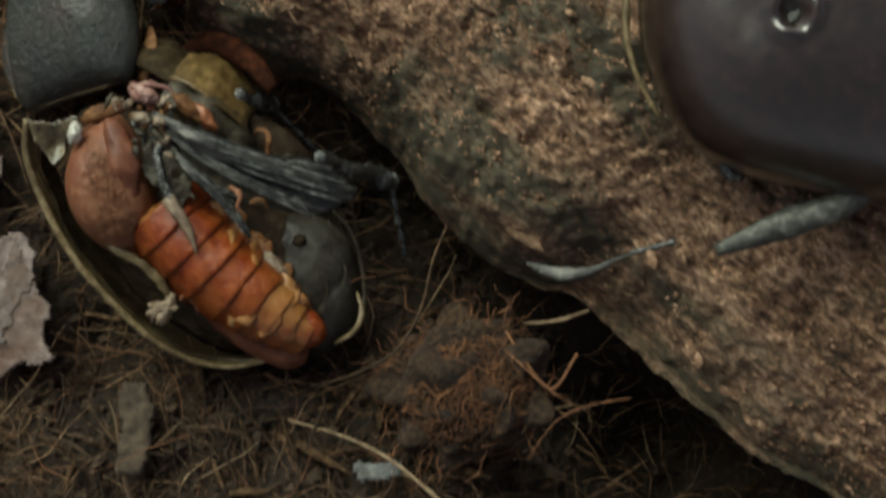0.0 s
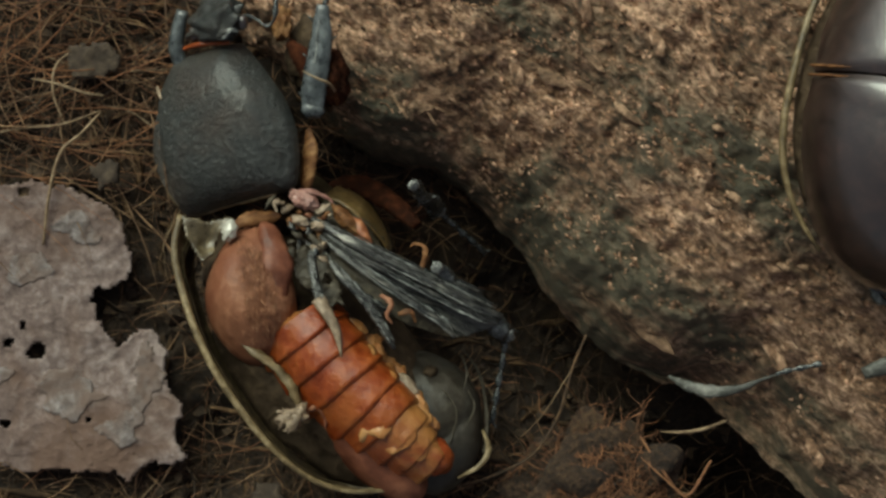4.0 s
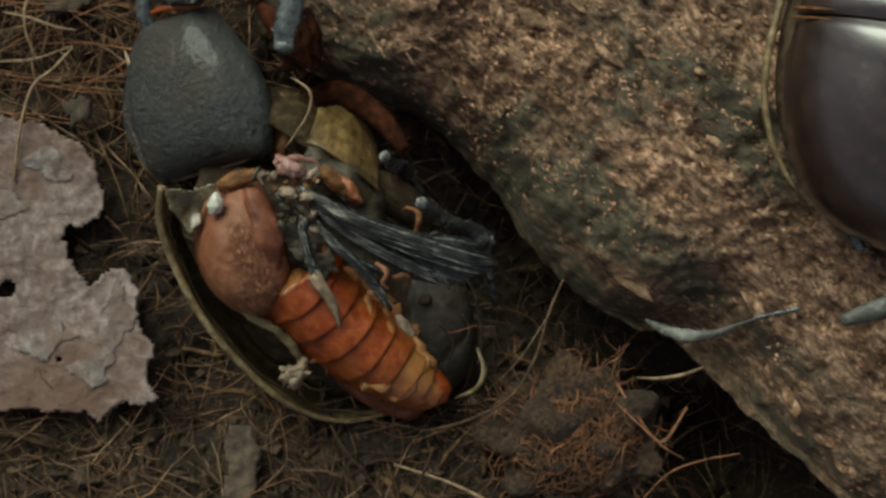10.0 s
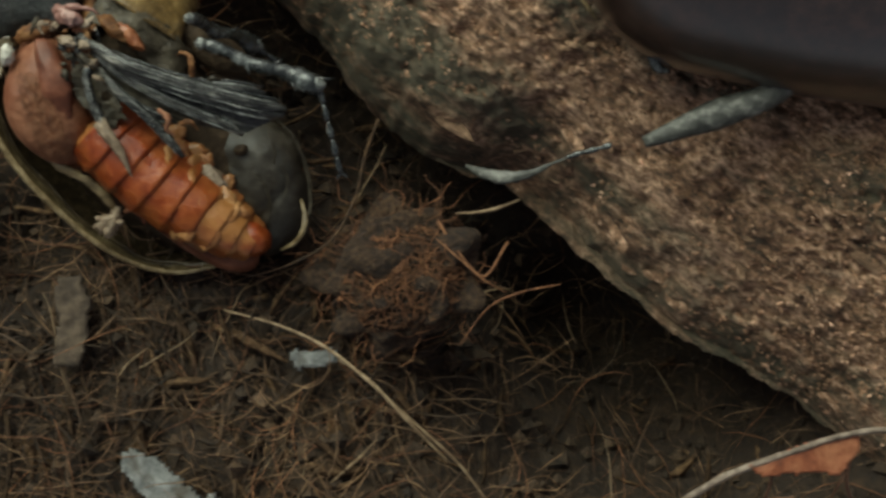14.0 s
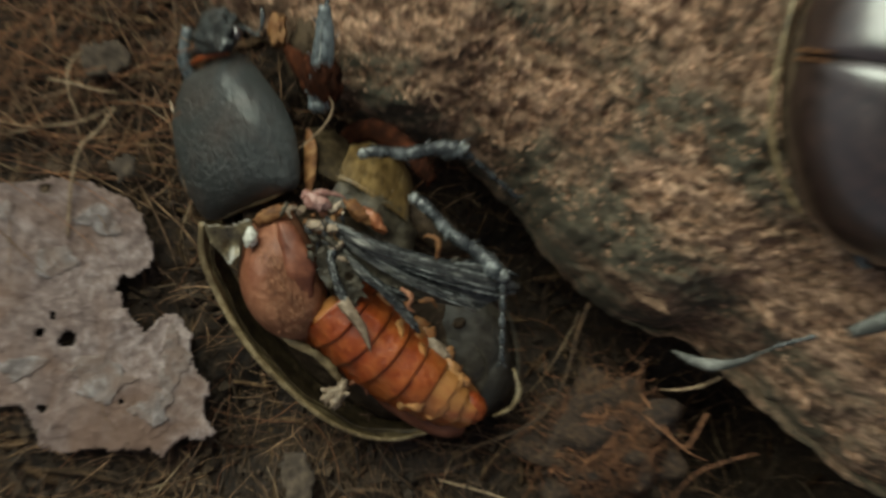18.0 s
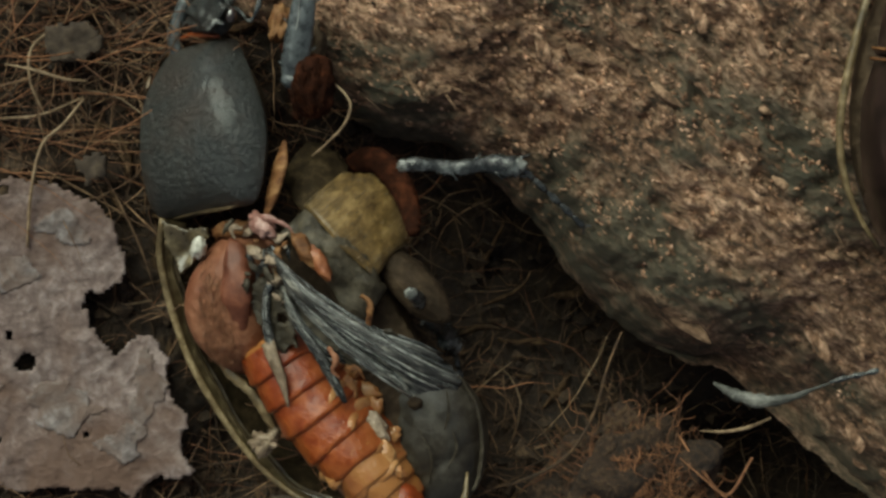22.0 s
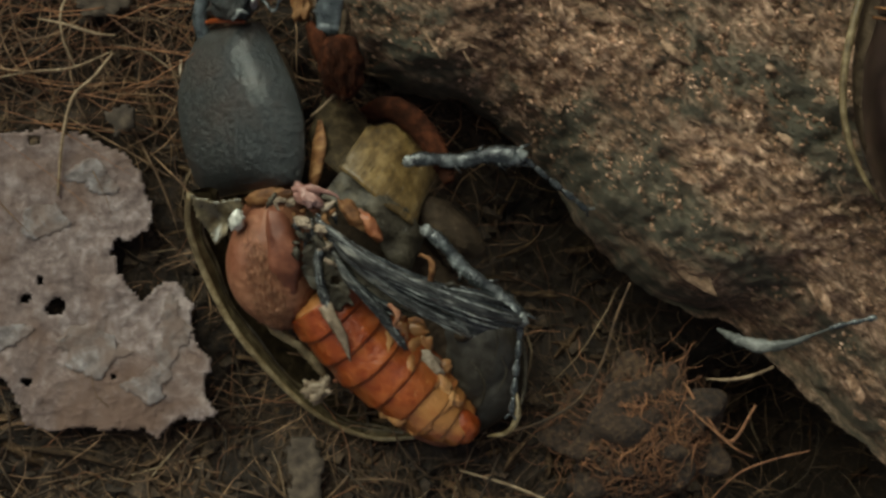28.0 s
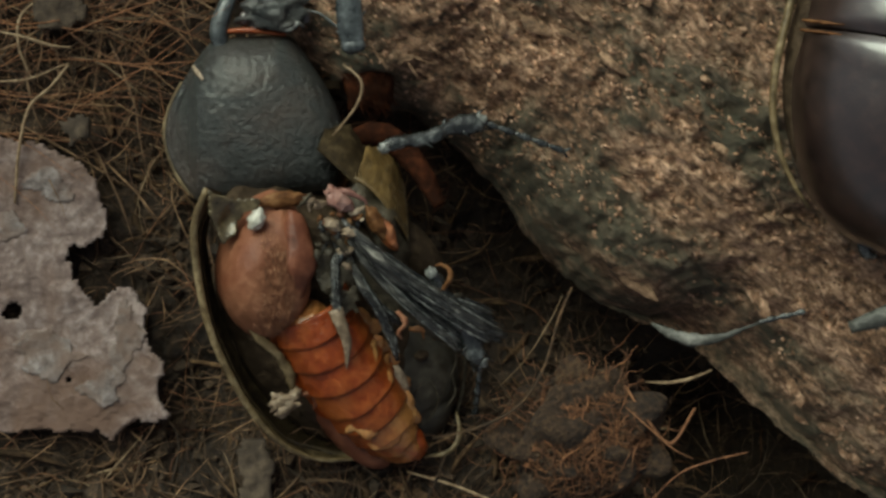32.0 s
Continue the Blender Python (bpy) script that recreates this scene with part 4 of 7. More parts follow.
    p("torn_flap", plate(Soup(), flap, lambda x_, y_: 8.0 + 1.6 * fbm(x_ * 0.4, y_ * 0.4, 3, 12) + 0.06 * (y_ - 2), 0.25, 0.16, ((flap[2][0] - 0.4, flap[2][1] - 1.2, 0.35),), 0.9, 6), FILM, "torn brown flap of wing membrane")
    for k, line in enumerate(([(-3.3, 0.9, 9.6), (-3.1, 2.3, 10.4), (-3.2, 3.4, 10.4), (-4.1, 3.8, 10.0), (-4.5, 3.5, 9.6)], [(-7.0, -1.6, 9.0), (-6.0, -2.5, 9.4), (-6.3, -3.6, 9.0), (-5.6, -4.3, 8.6)], [(-2.1, 0.6, 9.6), (-1.3, 1.2, 9.8), (-0.5, 0.9, 9.6)], [(-5.1, -3.2, 8.6), (-3.9, -3.0, 9.0), (-3.3, -3.9, 8.6)], [(-17.1, 7.1, 8.0), (-18.1, 7.0, 8.2), (-17.7, 6.0, 8.0)], [(-16.6, 8.2, 8.0), (-14.9, 8.6, 8.4), (-13.0, 8.3, 8.2), (-12.2, 7.7, 8.0)])):
        p("shred", tube(Soup(), spline(line, 14), (0.22, 0.3, 0.2, 0.08), 7, 0.45, 0.4, k), (OCHREHAIR, FUZZ, FILM, OCHREHAIR, PALE, PINK)[k], "curled torn shred of tissue")
    s = tube(Soup(), spline([(-13.0, -2.6, 8.4), (-12.1, -4.0, 8.7), (-11.1, -5.6, 8.7), (-10.3, -8.2, 8.2)], 16), (0.75, 0.62, 0.5, 0.06), 7, 0.5, 0.1, 8)
    p("splinter", s, PALE, "pointed cream wing splinter")
    # flank plate on the leg side: flat, folded along the wings, with a ragged outer corner
    def sheet(near, far, count=26, across_n=12, thick=0.35, ripple=0.25, bulge=0.4, seed=1):
        la, lb = spline(near, count), spline(far, count)
        verts = []
        for low in (0, 1):
            for i in range(count):
                for j in range(across_n):
                    w = j / (across_n - 1)
                    q = np.array(la[i]) * (1 - w) + np.array(lb[i]) * w
                    if j == across_n - 1:
                        q = q + (q - np.array(la[i])) * 0.09 * noise.noise(Vector((i * 0.55, seed, 0)))
                    q[2] += bulge * math.sin(w * math.pi) + ripple * noise.noise(Vector((q[0] * 0.5, q[1] * 0.5, seed))) - thick * low
                    verts.append(q)
        m = count * across_n
        f = grid_faces(count, across_n)
        rim = [i * across_n for i in range(count)] + [(count - 1) * across_n + j for j in range(1, across_n)] + [i * across_n + across_n - 1 for i in range(count - 2, -1, -1)] + [j for j in range(across_n - 2, 0, -1)]
        walls = [(rim[k], rim[(k + 1) % len(rim)], rim[(k + 1) % len(rim)] + m, rim[k] + m) for k in range(len(rim))]
        return Soup().add(verts, f + [tuple(i + m for i in q)[::-1] for q in f] + walls)

    near, far = [(-12.9, 9.7, 4.6), (-11.2, 9.0, 5.6), (-8.7, 7.2, 5.9), (-6.4, 5.4, 5.2), (-5.3, 4.3, 3.8)], [(-11.0, 12.8, 1.1), (-8.9, 12.9, -0.3), (-6.4, 12.0, -1.8), (-4.2, 8.4, -2.3), (-5.2, 6.2, -0.1)]
    plate_part = p("flank_plate", sheet(near, far, seed=3), OLIVE, "olive-brown flank plate with a ragged corner")
    s, rng = Soup(), random.Random(14)
    la, lb = spline(near, 26), spline(far, 26)
    for k in range(230):
        i, w = rng.randrange(26), rng.random() ** 1.5
        q = np.array(la[i]) * (1 - w) + np.array(lb[i]) * w + (0, 0, 0.1 + 0.4 * math.sin(w * math.pi))
        d = (np.array(lb[i]) - np.array(la[i]))
        d = d / np.linalg.norm(d)
        tube(s, [q, q + d * rng.uniform(0.6, 1.4) + (rng.uniform(-0.2, 0.2), rng.uniform(-0.2, 0.2), 0.12)], (0.025, 0.008), 3)
    part("down", s, TAN, plate_part, "fine yellowish hairs", BODY_BASE)
    p("upper_flank", sheet([(-16.4, 11.5, 2.2), (-14.7, 10.4, 4.1), (-12.8, 9.2, 4.9), (-11.5, 9.0, 5.2)], [(-15.5, 14.9, -0.6), (-13.0, 14.5, -0.8), (-11.1, 13.1, -0.4), (-10.2, 11.4, 1.1)], bulge=0.9, ripple=0.5, seed=9), SHELLIN, "dark greenish flank membrane")
    p("grey_fold", sheet([(-14.2, 7.1, 6.0), (-11.7, 6.1, 6.4), (-9.5, 4.0, 6.4), (-7.4, 1.4, 5.9), (-6.0, -1.0, 4.7)], [(-12.3, 10.0, 3.8), (-10.4, 9.1, 4.7), (-8.1, 7.6, 4.9), (-5.8, 5.5, 4.3), (-4.4, 3.4, 2.9)], bulge=0.5, ripple=0.9, seed=5), FILM, "grey translucent membrane fold")
    p("orange_lobe", blob(Soup(), Vector((-9.3, 5.4, 7.8)), (1.7, 0.7, 0.6), (1, -1.25, 0), 22, 14, 0.25, 3), FLESH, "small orange lobe of tissue in the flank")
    p("cream_lobe", blob(Soup(), Vector((-10.9, 6.3, 7.9)), (1.8, 0.7, 0.7), (1, -1.1, 0), 18, 12, 0.35, 4), OCHREHAIR, "cream fold beside the orange lobe")
    fibre = part("hair", tube(Soup(), spline([(-0.8, -2.6, -1.0), (-0.6, -1.1, -0.2), (0, 0, 0), (1.7, 0.5, 0.1), (3.7, 0.3, 0.1), (5.6, -0.1, -0.2)], 24), (0.06, 0.13, 0.15, 0.13, 0.07), 6), STRAW, body, "thin pale fibre curling over the side", (0, 0, 0))
    # hip joints in the hollow beside the body
    thigh = spline([(-12.3, 11.9, -3.1), (-10.9, 13.5, -2.0), (-8.5, 14.2, -1.2), (-5.8, 12.8, -0.2), (-3.7, 10.5, 1.4), (-2.6, 8.8, 2.9)], 26)
    s = tube(Soup(), thigh, (0.7, 1.2, 1.3, 1.1, 0.6), 12, 0.7, 0.08, 3)
    for k in range(4, 25):
        for sg in (1, 0.6, 0.2, -0.3, -0.7):
            q = np.array(thigh[k]) + (0.2 * math.sin(k * 5 + sg * 9), 0.2 * math.cos(k * 3 + sg * 7), 0)
            tube(s, [q + (0.5 * sg, 0.6 * sg, 0.6 - 0.4 * abs(sg)), q + (1.2 * sg + 0.3, 1.4 * sg - 0.2, 0.9 - 0.6 * abs(sg))], (0.06, 0.015), 3)
    p("thigh", s, REDLEG, "hairy red-brown middle thigh")
    p("hip", blob(Soup(), V(-2.8, 3.5, 0.0), (4.6, 2.0, 2.2), (1, -0.7, 0), 16, 12, 0.05), UNDER, "dark rear thigh")

    # ---- neck shield with head and fore legs, one rocking part ----
    o = NECK_BASE
    outline = [(-19.2, 17.3, 2.0), (-17.1, 17.5, 2.0), (-14.9, 17.6, 2.0), (-12.7, 17.7, 2.0), (-11.3, 17.4, 2.0), (-9.9, 15.5, 2.0), (-8.4, 13.2, 2.0), (-7.1, 10.8, 2.0), (-6.4, 8.2, 2.0), (-6.4, 5.5, 2.0), (-6.9, 3.2, 2.0), (-7.6, 2.2, 2.0), (-9.3, 1.9, 2.0), (-12.4, 1.7, 2.0), (-15.8, 1.3, 2.0), (-18.8, 1.0, 2.0), (-20.8, 1.1, 2.0), (-22.5, 3.2, 2.0), (-23.7, 5.3, 2.0), (-24.2, 7.7, 2.0), (-23.8, 10.2, 2.0), (-22.6, 12.6, 2.0), (-21.0, 15.2, 2.0)]
    centre = V(-14.8, 9.4, 3.0)
    shield = dome(Soup(), outline, centre, 0.5, 4.9, 2.3, 60, 160,
                  lambda x_, y_, r: 0.05 * noise.noise(Vector((x_ * 0.7, y_ * 0.7, 0))) - 0.16 * max(noise.noise(Vector((x_ * 2.6, y_ * 1.9, 4))), 0) + 0.1 * math.exp(-((r - 0.975) / 0.015) ** 2) - 1.5 * min(max((-20.2 - x_ - 0.02 * (y_ - 8) ** 2) / 1.3, 0), 1) * min((1 - r) / 0.12, 1), 2.5, rounded=True)
    neck = part("neck_shield", shield, SHELL, body, "matt black pitted neck shield", o)
    neck.location = (V(*o) - V(*BODY_BASE)) * MM
    def n(name, soup, material, label=""):
        return part(name, soup, material, neck, label, o)
    n("rim", tube(Soup(), spline([(-7.7, 2.5, 0.9), (-10.8, 1.8, 1.2), (-15.3, 1.5, 1.4), (-19.5, 1.2, 1.1), (-21.6, 2.0, 0.8), (-23.2, 4.2, 0.7), (-24.2, 7.6, 0.7), (-23.8, 10.4, 0.7), (-22.4, 13.2, 0.8)], 60), (0.16, 0.22, 0.22, 0.2, 0.22, 0.18, 0.12), 6), TAN, "thin pale rim")
    n("pale_mark", tube(Soup(), spline([(-20.8, 14.6, 3.3), (-20.3, 13.9, 3.8), (-19.6, 13.1, 4.4)], 6), (0.12, 0.3, 0.1), 6, 0.5), PALE, "pale speck stuck to the shield")
    n("neck_seam", tube(Soup(), spline([(-19.2, 17.9, 1.8), (-15.3, 18.0, 2.8), (-11.8, 17.6, 2.2)], 10), (0.2, 0.32, 0.2), 6), ORANGE, "orange neck seam")
    n("throat", blob(Soup(), V(-15.3, 9.3, -0.6), (7.0, 7.4, 2.4), (1, 0, 0), 20, 14), UNDER)
    n("throat_side", tube(Soup(), spline([(-6.4, 8.0, -1.6), (-6.1, 5.9, -1.1), (-6.8, 3.1, -0.9), (-7.7, 0.7, -0.8)], 22), (0.3, 0.95, 0.85, 0.2), 10, 0.4), OCHREHAIR, "orange-brown hairy edge of the throat")
    n("throat_plate", tube(Soup(), spline([(-7.6, 17.1, -2.0), (-6.1, 15.1, -1.8), (-5.4, 12.9, -2.0), (-5.6, 10.0, -2.4)], 18), (0.5, 1.2, 1.0, 0.5), 9, 0.5, 0.15, 5), REDLEG, "dark red-brown throat plate")
    head = (-12.7, 19.8, 2.5)
    hc = V(*head)
    n("head", blob(Soup(), hc, (3.3, 2.0, 1.7), (1, 0.1, 0), 40, 26, 0.3, 6), SHELL, "small black wrinkled head")
    n("brow", blob(Soup(), hc + V(1.4, -1.5, 1.2), (1.0, 0.5, 0.5), (1, 0.3, 0), 14, 8), SHELL)
    n("muzzle", blob(Soup(), hc + V(-0.2, 1.7, -0.2), (2.3, 1.2, 0.9), (1, 0.1, 0), 20, 12, 0.25, 3), SHELL)
    # silver strip that paints the white highlight on the head's lower edge
    n("cheek_edge", tube(Soup(), spline([hc + V(0.2, -1.7, 1.1), hc + V(1.4, -1.9, 1.4), hc + V(2.3, -1.3, 1.3), hc + V(2.9, -1.6, 0.8)], 14), (0.1, 0.28, 0.3, 0.1), 7, 0.6, 0.2, 2), SILVER, "edge of the cheek painted as a pale highlight")
    n("eye", blob(Soup(), hc + V(3.0, -0.6, 0.1), (0.6, 0.8, 0.6), (1, 0, 0), 12, 8), GLOSS)
    n("eye", blob(Soup(), hc + V(-3.0, -0.6, 0.1), (0.6, 0.8, 0.6), (1, 0, 0), 12, 8), GLOSS)
    n("feeler", tube(Soup(), spline([hc + V(3.0, 0.2, 0), hc + V(4.6, -0.4, 0.4), hc + V(6.2, -1.6, 0.5), hc + V(7.2, -0.8, 0.5), hc + V(7.6, 0.8, 0.4)], 18), (0.12, 0.16, 0.13, 0.18, 0.14, 0.3, 0.22), 7, 1.0, 0.2, 3), LIMB, "clubbed feeler")
    s = blob(Soup(), V(-3.4, 12.8, -2.2), (2.1, 2.9, 1.9), (1, 0.15, 0), 30, 22, 0.15, 2)
    rng = random.Random(8)
    for k in range(200):
        q, w = V(-3.4, 12.8, -2.2), rng.uniform(0, 6.28)
        h = rng.random() ** 0.5
        q = q + V(2.1 * h * math.cos(w), 2.9 * h * math.sin(w), 1.9 * math.sqrt(1 - h * h))
        tube(s, [q, q + V(rng.gauss(0.5, 0.3), rng.gauss(-0.7, 0.3), 0.3)], (0.06, 0.02), 3)
    n("thigh", s, REDLEG, "dark red hairy front thigh")
    n("coxa", blob(Soup(), V(-6.8, 16.1, -3.8), (2.2, 3.4, 1.2), (1, -0.3, 0), 26, 18, 0.3, 4), UNDER, "dark red-brown front hip")
    n("tuft", blob(Soup(), V(-7.9, 19.1, -1.6), (1.0, 1.8, 0.8), (1, -0.2, 0), 20, 14, 0.45, 5), OCHREHAIR, "ochre throat tissue")
    # front leg on the trunk's side: its knee is the origin, the shank lies along x
    f = tube(Soup(), [(k * 0.55, 0.1 * math.sin(k * 0.4), 0.05 * k) for k in range(20)], (1.1, 1.3, 1.28, 1.15, 0.95, 0.6), 14, 0.5, 0.04, 2)
    for k, sg in ((2, 1), (5, -1), (9, 1), (13, -1), (16, 1)):
        tube(f, [(k * 0.55, sg * 0.9, 0.1), (k * 0.55 + 0.6, sg * 1.6, 0.25)], (0.18, 0.03), 5)
    front = part("front_shank", f, STEEL, body, "grey-blue flattened front shank", (0, 0, 0))
    # two thin silver ridges paint the long highlights of the smooth shank
    part("ridge", tube(Soup(), [(0.3 + k * 0.5, 0.25 + 0.05 * math.sin(k), 0.55 + 0.05 * k) for k in range(18)], (0.03, 0.09, 0.08, 0.03), 6, 0.5, 0.3, 3), SILVER, front, "thin ridge painted as a highlight along the shank", (0, 0, 0))
    part("ridge", tube(Soup(), [(0.3 + k * 0.5, -0.45 + 0.05 * math.sin(k * 2), 0.45 + 0.05 * k) for k in range(16)], (0.02, 0.06, 0.06, 0.02), 6, 0.5, 0.3, 4), SILVER, front, "thin ridge painted as a highlight along the shank", (0, 0, 0))
    part("knee", blob(Soup(), (0.1, 0, 0), (0.8, 1.2, 0.7), (1, 0, 0), 16, 10, 0.1), STEEL, front, "black knee joint", (0, 0, 0))
    f = Soup()
    for k in range(5):
        a_, b_ = 10.4 + 1.9 * k, 10.4 + 1.9 * (k + 1)
        tube(f, [(a_ + (b_ - a_) * i / 5, -0.2 * (a_ - 10.4 + (b_ - a_) * i / 5) * 1.3, 1.0) for i in range(6)], (0.2, 0.3, 0.42, 0.26), 7)
    part("front_foot", f, LIMB, front, "beaded front foot", (0, 0, 0))
    left = spline([hc + V(-5.4, -4.6, -0.6), hc + V(-5.6, -1.4, 0), hc + V(-4.2, 2.0, 0)], 14)
    n("front_shank", tube(Soup(), left, (0.7, 0.95, 0.7), 9, 0.75, 0.03), STEEL, "grey-black front shank")

    # ---- waving legs: each a shank with its jointed foot ----
    def leg(name, length, foot_length, wide):
        s = tube(Soup(), [(length * k / 30, 0.18 * math.sin(k * 0.35), 0.1 * math.sin(k * 0.5)) for k in range(31)],
                 [wide * q for q in (0.5, 0.85, 0.9, 0.72, 0.95, 0.8, 1.05, 0.85, 1.1, 1.3, 1.45, 1.1)], 11, 0.75, 0.1, 5)
        for u, sg in ((0.4, -1), (0.6, 1), (0.78, -1)):
            tube(s, [(length * u, sg * wide * 0.5, 0.2), (length * u + 0.8, sg * wide * 1.7, 0.3)], (0.2, 0.03), 5)
        for sg in (1, -1):
            tube(s, [(length - 0.5, sg * wide * 0.8, 0), (length + 1.2, sg * wide * 1.5, -0.1)], (0.24, 0.04), 5)
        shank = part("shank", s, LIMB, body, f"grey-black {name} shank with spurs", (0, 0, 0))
        # pale blobs put the white highlights at both shank ends into colour
        part("joint", blob(Soup(), (length - 0.2, 0.1, 0.35), (0.7, wide * 0.9, wide * 0.7), (1, 0, 0), 16, 12, 0.35, 3), SILVER, shank, "end of the shank with a painted highlight", (0, 0, 0))
        part("joint", blob(Soup(), (0.3, 0.05, 0.12), (0.6, wide * 0.75, wide * 0.6), (1, 0, 0), 16, 12, 0.35, 6), SILVER, shank, "joint with a painted highlight", (0, 0, 0))
        s = Soup()
        for k in range(5):
            a, b = foot_length * 0.19 * k, foot_length * 0.19 * (k + 1)
            tube(s, [(a + (b - a) * i / 5, 0, -0.02 * (a + (b - a) * i / 5) ** 1.4) for i in range(6)], (0.2, 0.3, 0.42, 0.26), 7)
        for sg in (1, -1):
            e = foot_length * 0.95
            tube(s, [(e, 0, -0.8), (e + 0.6, sg * 0.5, -0.9), (e + 0.9, sg * 0.45, -1.3)], (0.16, 0.12, 0.03), 5)
        foot = part("foot", s, LIMB, shank, f"beaded {name} foot", (0, 0, 0))
        return shank, foot

    middle, rear = leg("middle", 11.0, 9.5, 0.78), leg("rear", 12.5, 9.5, 0.8)
    return body, neck, middle, rear, front, fibre


damaged, neck_part, middle_leg, rear_leg, front_leg, fibre_part = build_damaged_beetle()


# ---- dead leaves, bark and stalks on the soil ----
def near_ground(lift, wave=1.0, seed=3):
    return lambda x, y: -2.6 + lift + wave * 2.0 * fbm(np.asarray(x) * 0.12, np.asarray(y) * 0.12, 3, seed) + 0.5 * fbm(np.asarray(x) * 0.8, np.asarray(y) * 0.8, 3, seed + 2)


GREY_LEAF = [(-49.0, 7.3, -2.0), (-42.8, 8.1, -2.0), (-36.6, 7.5, -2.0), (-32.3, 4.9, -2.0), (-30.3, -0.0, -2.0), (-31.0, -2.6, -2.0), (-34.4, -3.8, -2.0), (-33.2, -7.9, -2.0), (-31.5, -9.2, -2.0), (-30.5, -7.5, -2.0), (-28.2, -7.4, -2.0), (-26.8, -9.4, -2.0), (-26.6, -12.9, -2.0), (-24.9, -15.2, -2.0), (-25.7, -18.7, -2.0), (-24.4, -21.0, -2.0), (-29.3, -21.7, -2.0), (-30.5, -23.6, -2.0), (-32.0, -22.0, -2.0), (-41.3, -22.3, -2.0), (-44.3, -21.1, -2.0), (-45.7, -17.1, -2.0), (-51.7, -16.9, -2.0), (-56.1, -17.2, -2.0), (-60.0, -15.3, -2.0), (-60.8, -13.5, -2.0), (-55.8, -8.4, -2.0), (-53.0, -5.4, -2.0), (-54.2, -2.2, -2.0), (-49.7, 0.2, -2.0), (-50.4, 3.8, -2.0)]
leaf_holes = [(*V(-39.9, -10.1, -2.0).xy, 0.75), (*V(-43.0, -8.8, -2.0).xy, 0.35), (*V(-34.0, -4.3, -2.0).xy, 0.8), (*V(-41.8, 6.6, -2.0).xy, 0.45), (*V(-43.5, -17.0, -2.0).xy, 0.3), (*V(-34.6, -16.9, -2.0).xy, 0.25), (*V(-42.1, -6.9, -2.0).xy, 0.3)]
leaf = thing("dead_leaf", (-40, -8, -3), "pinkish-grey decayed leaf with ragged edge and holes, flat on the soil", "leaf")
lie = near_ground(0.9, 0.8, 3)
part("blade", plate(Soup(), GREY_LEAF, lie, 0.5, 0.3, leaf_holes, 0.7, 7), DEADLEAF, leaf)
for k, (cx, cy, rx, ry) in enumerate(((-45.5, -12.6, 3.0, 1.6), (-37.0, -14.2, 3.6, 2.2), (-29.2, -12.4, 1.9, 3.4), (-41.0, -1.2, 2.6, 1.8), (-36.2, 3.2, 2.2, 1.5), (-31.0, -17.8, 2.4, 1.8), (-47.2, 4.6, 2.0, 1.4))):
    ring = [(cx + rx * (1 + 0.35 * math.sin(3 * a + k)) * math.cos(a), cy + ry * (1 + 0.3 * math.cos(2 * a + 2 * k)) * math.sin(a), 0) for a in np.arange(0, 6.28, 0.45)]
    part("loose_scale", plate(Soup(), ring, lambda x, y: lie(x, y) + 0.1 + 0.15 * np.clip(fbm(x * 0.4, y * 0.4, 3, 40 + k), -0.2, 1), 0.12, 0.2, (), 0.9, 50 + k), MOULD, leaf, "pale grey scale peeling from the leaf")


o_leaf = [(-6.3, -52.0, -2.0), (-2.5, -51.1, -2.0), (0.4, -53.9, -2.0), (5.3, -56.6, -2.0), (9.8, -60.3, -2.0), (12.8, -61.8, -2.0), (16.2, -69.0, -2.0), (17.5, -75.4, -2.0), (7.1, -75.4, -2.0), (3.6, -68.5, -2.0), (-0.4, -64.6, -2.0), (-3.8, -61.6, -2.0), (-0.7, -59.4, -2.0), (-1.9, -55.1, -2.0)]
orange = thing("dead_leaf", (-5, -58, -4), "bright orange-brown dead leaf lying on the soil", "leaf")
part("blade", plate(Soup(), o_leaf, near_ground(1.8, 1.2, 13), 0.35, 0.35, (), 0.4, 8), ORANGELEAF, orange)
part("midrib", tube(Soup(), spline([(-6.6, -56.7, -1.2), (-2.8, -60.2, -0.6), (3.8, -65.8, -0.4), (9.9, -75.2, -0.6)], 20), (0.25, 0.35, 0.4), 6), BROWNLEAF, orange, "brown midrib")

curl = thing("curled_leaf", (70, -52, -4), "curled skeletal brown dead leaf arching over a hollow", "leaf")
arch = spline([(22.5, -75.8, -5.0), (27.4, -68.0, -3.0), (33.2, -58.6, 0.0), (40.2, -51.4, 3.0), (48.7, -45.4, 5.0), (54.6, -42.8, 6.5), (63.1, -40.3, 7.2), (69.7, -40.8, 7.2), (76.7, -43.9, 6.2), (83.6, -49.0, 4.6), (90.7, -58.2, 2.0), (93.4, -68.7, -1.0), (94.8, -76.0, -5.0)], 70)
part("rim", tube(Soup(), arch, (0.4, 0.46, 0.4, 0.32, 0.3, 0.34, 0.3), 8, 1.0, 0.12, 2), RIMLEAF, curl, "grey-brown curling leaf rim")


def hanging(outline, z0, slope, seed, name, m, label=""):
    """A scrap of leaf blade that hangs from the rim."""
    part(name, plate(Soup(), outline, lambda x, y: z0 + slope[0] * (x - outline[0][0]) + slope[1] * (y - outline[0][1]) + 0.8 * fbm(x * 0.3, y * 0.3, 3, seed), 0.3, 0.3, (), 0.4, seed), m, curl, label)


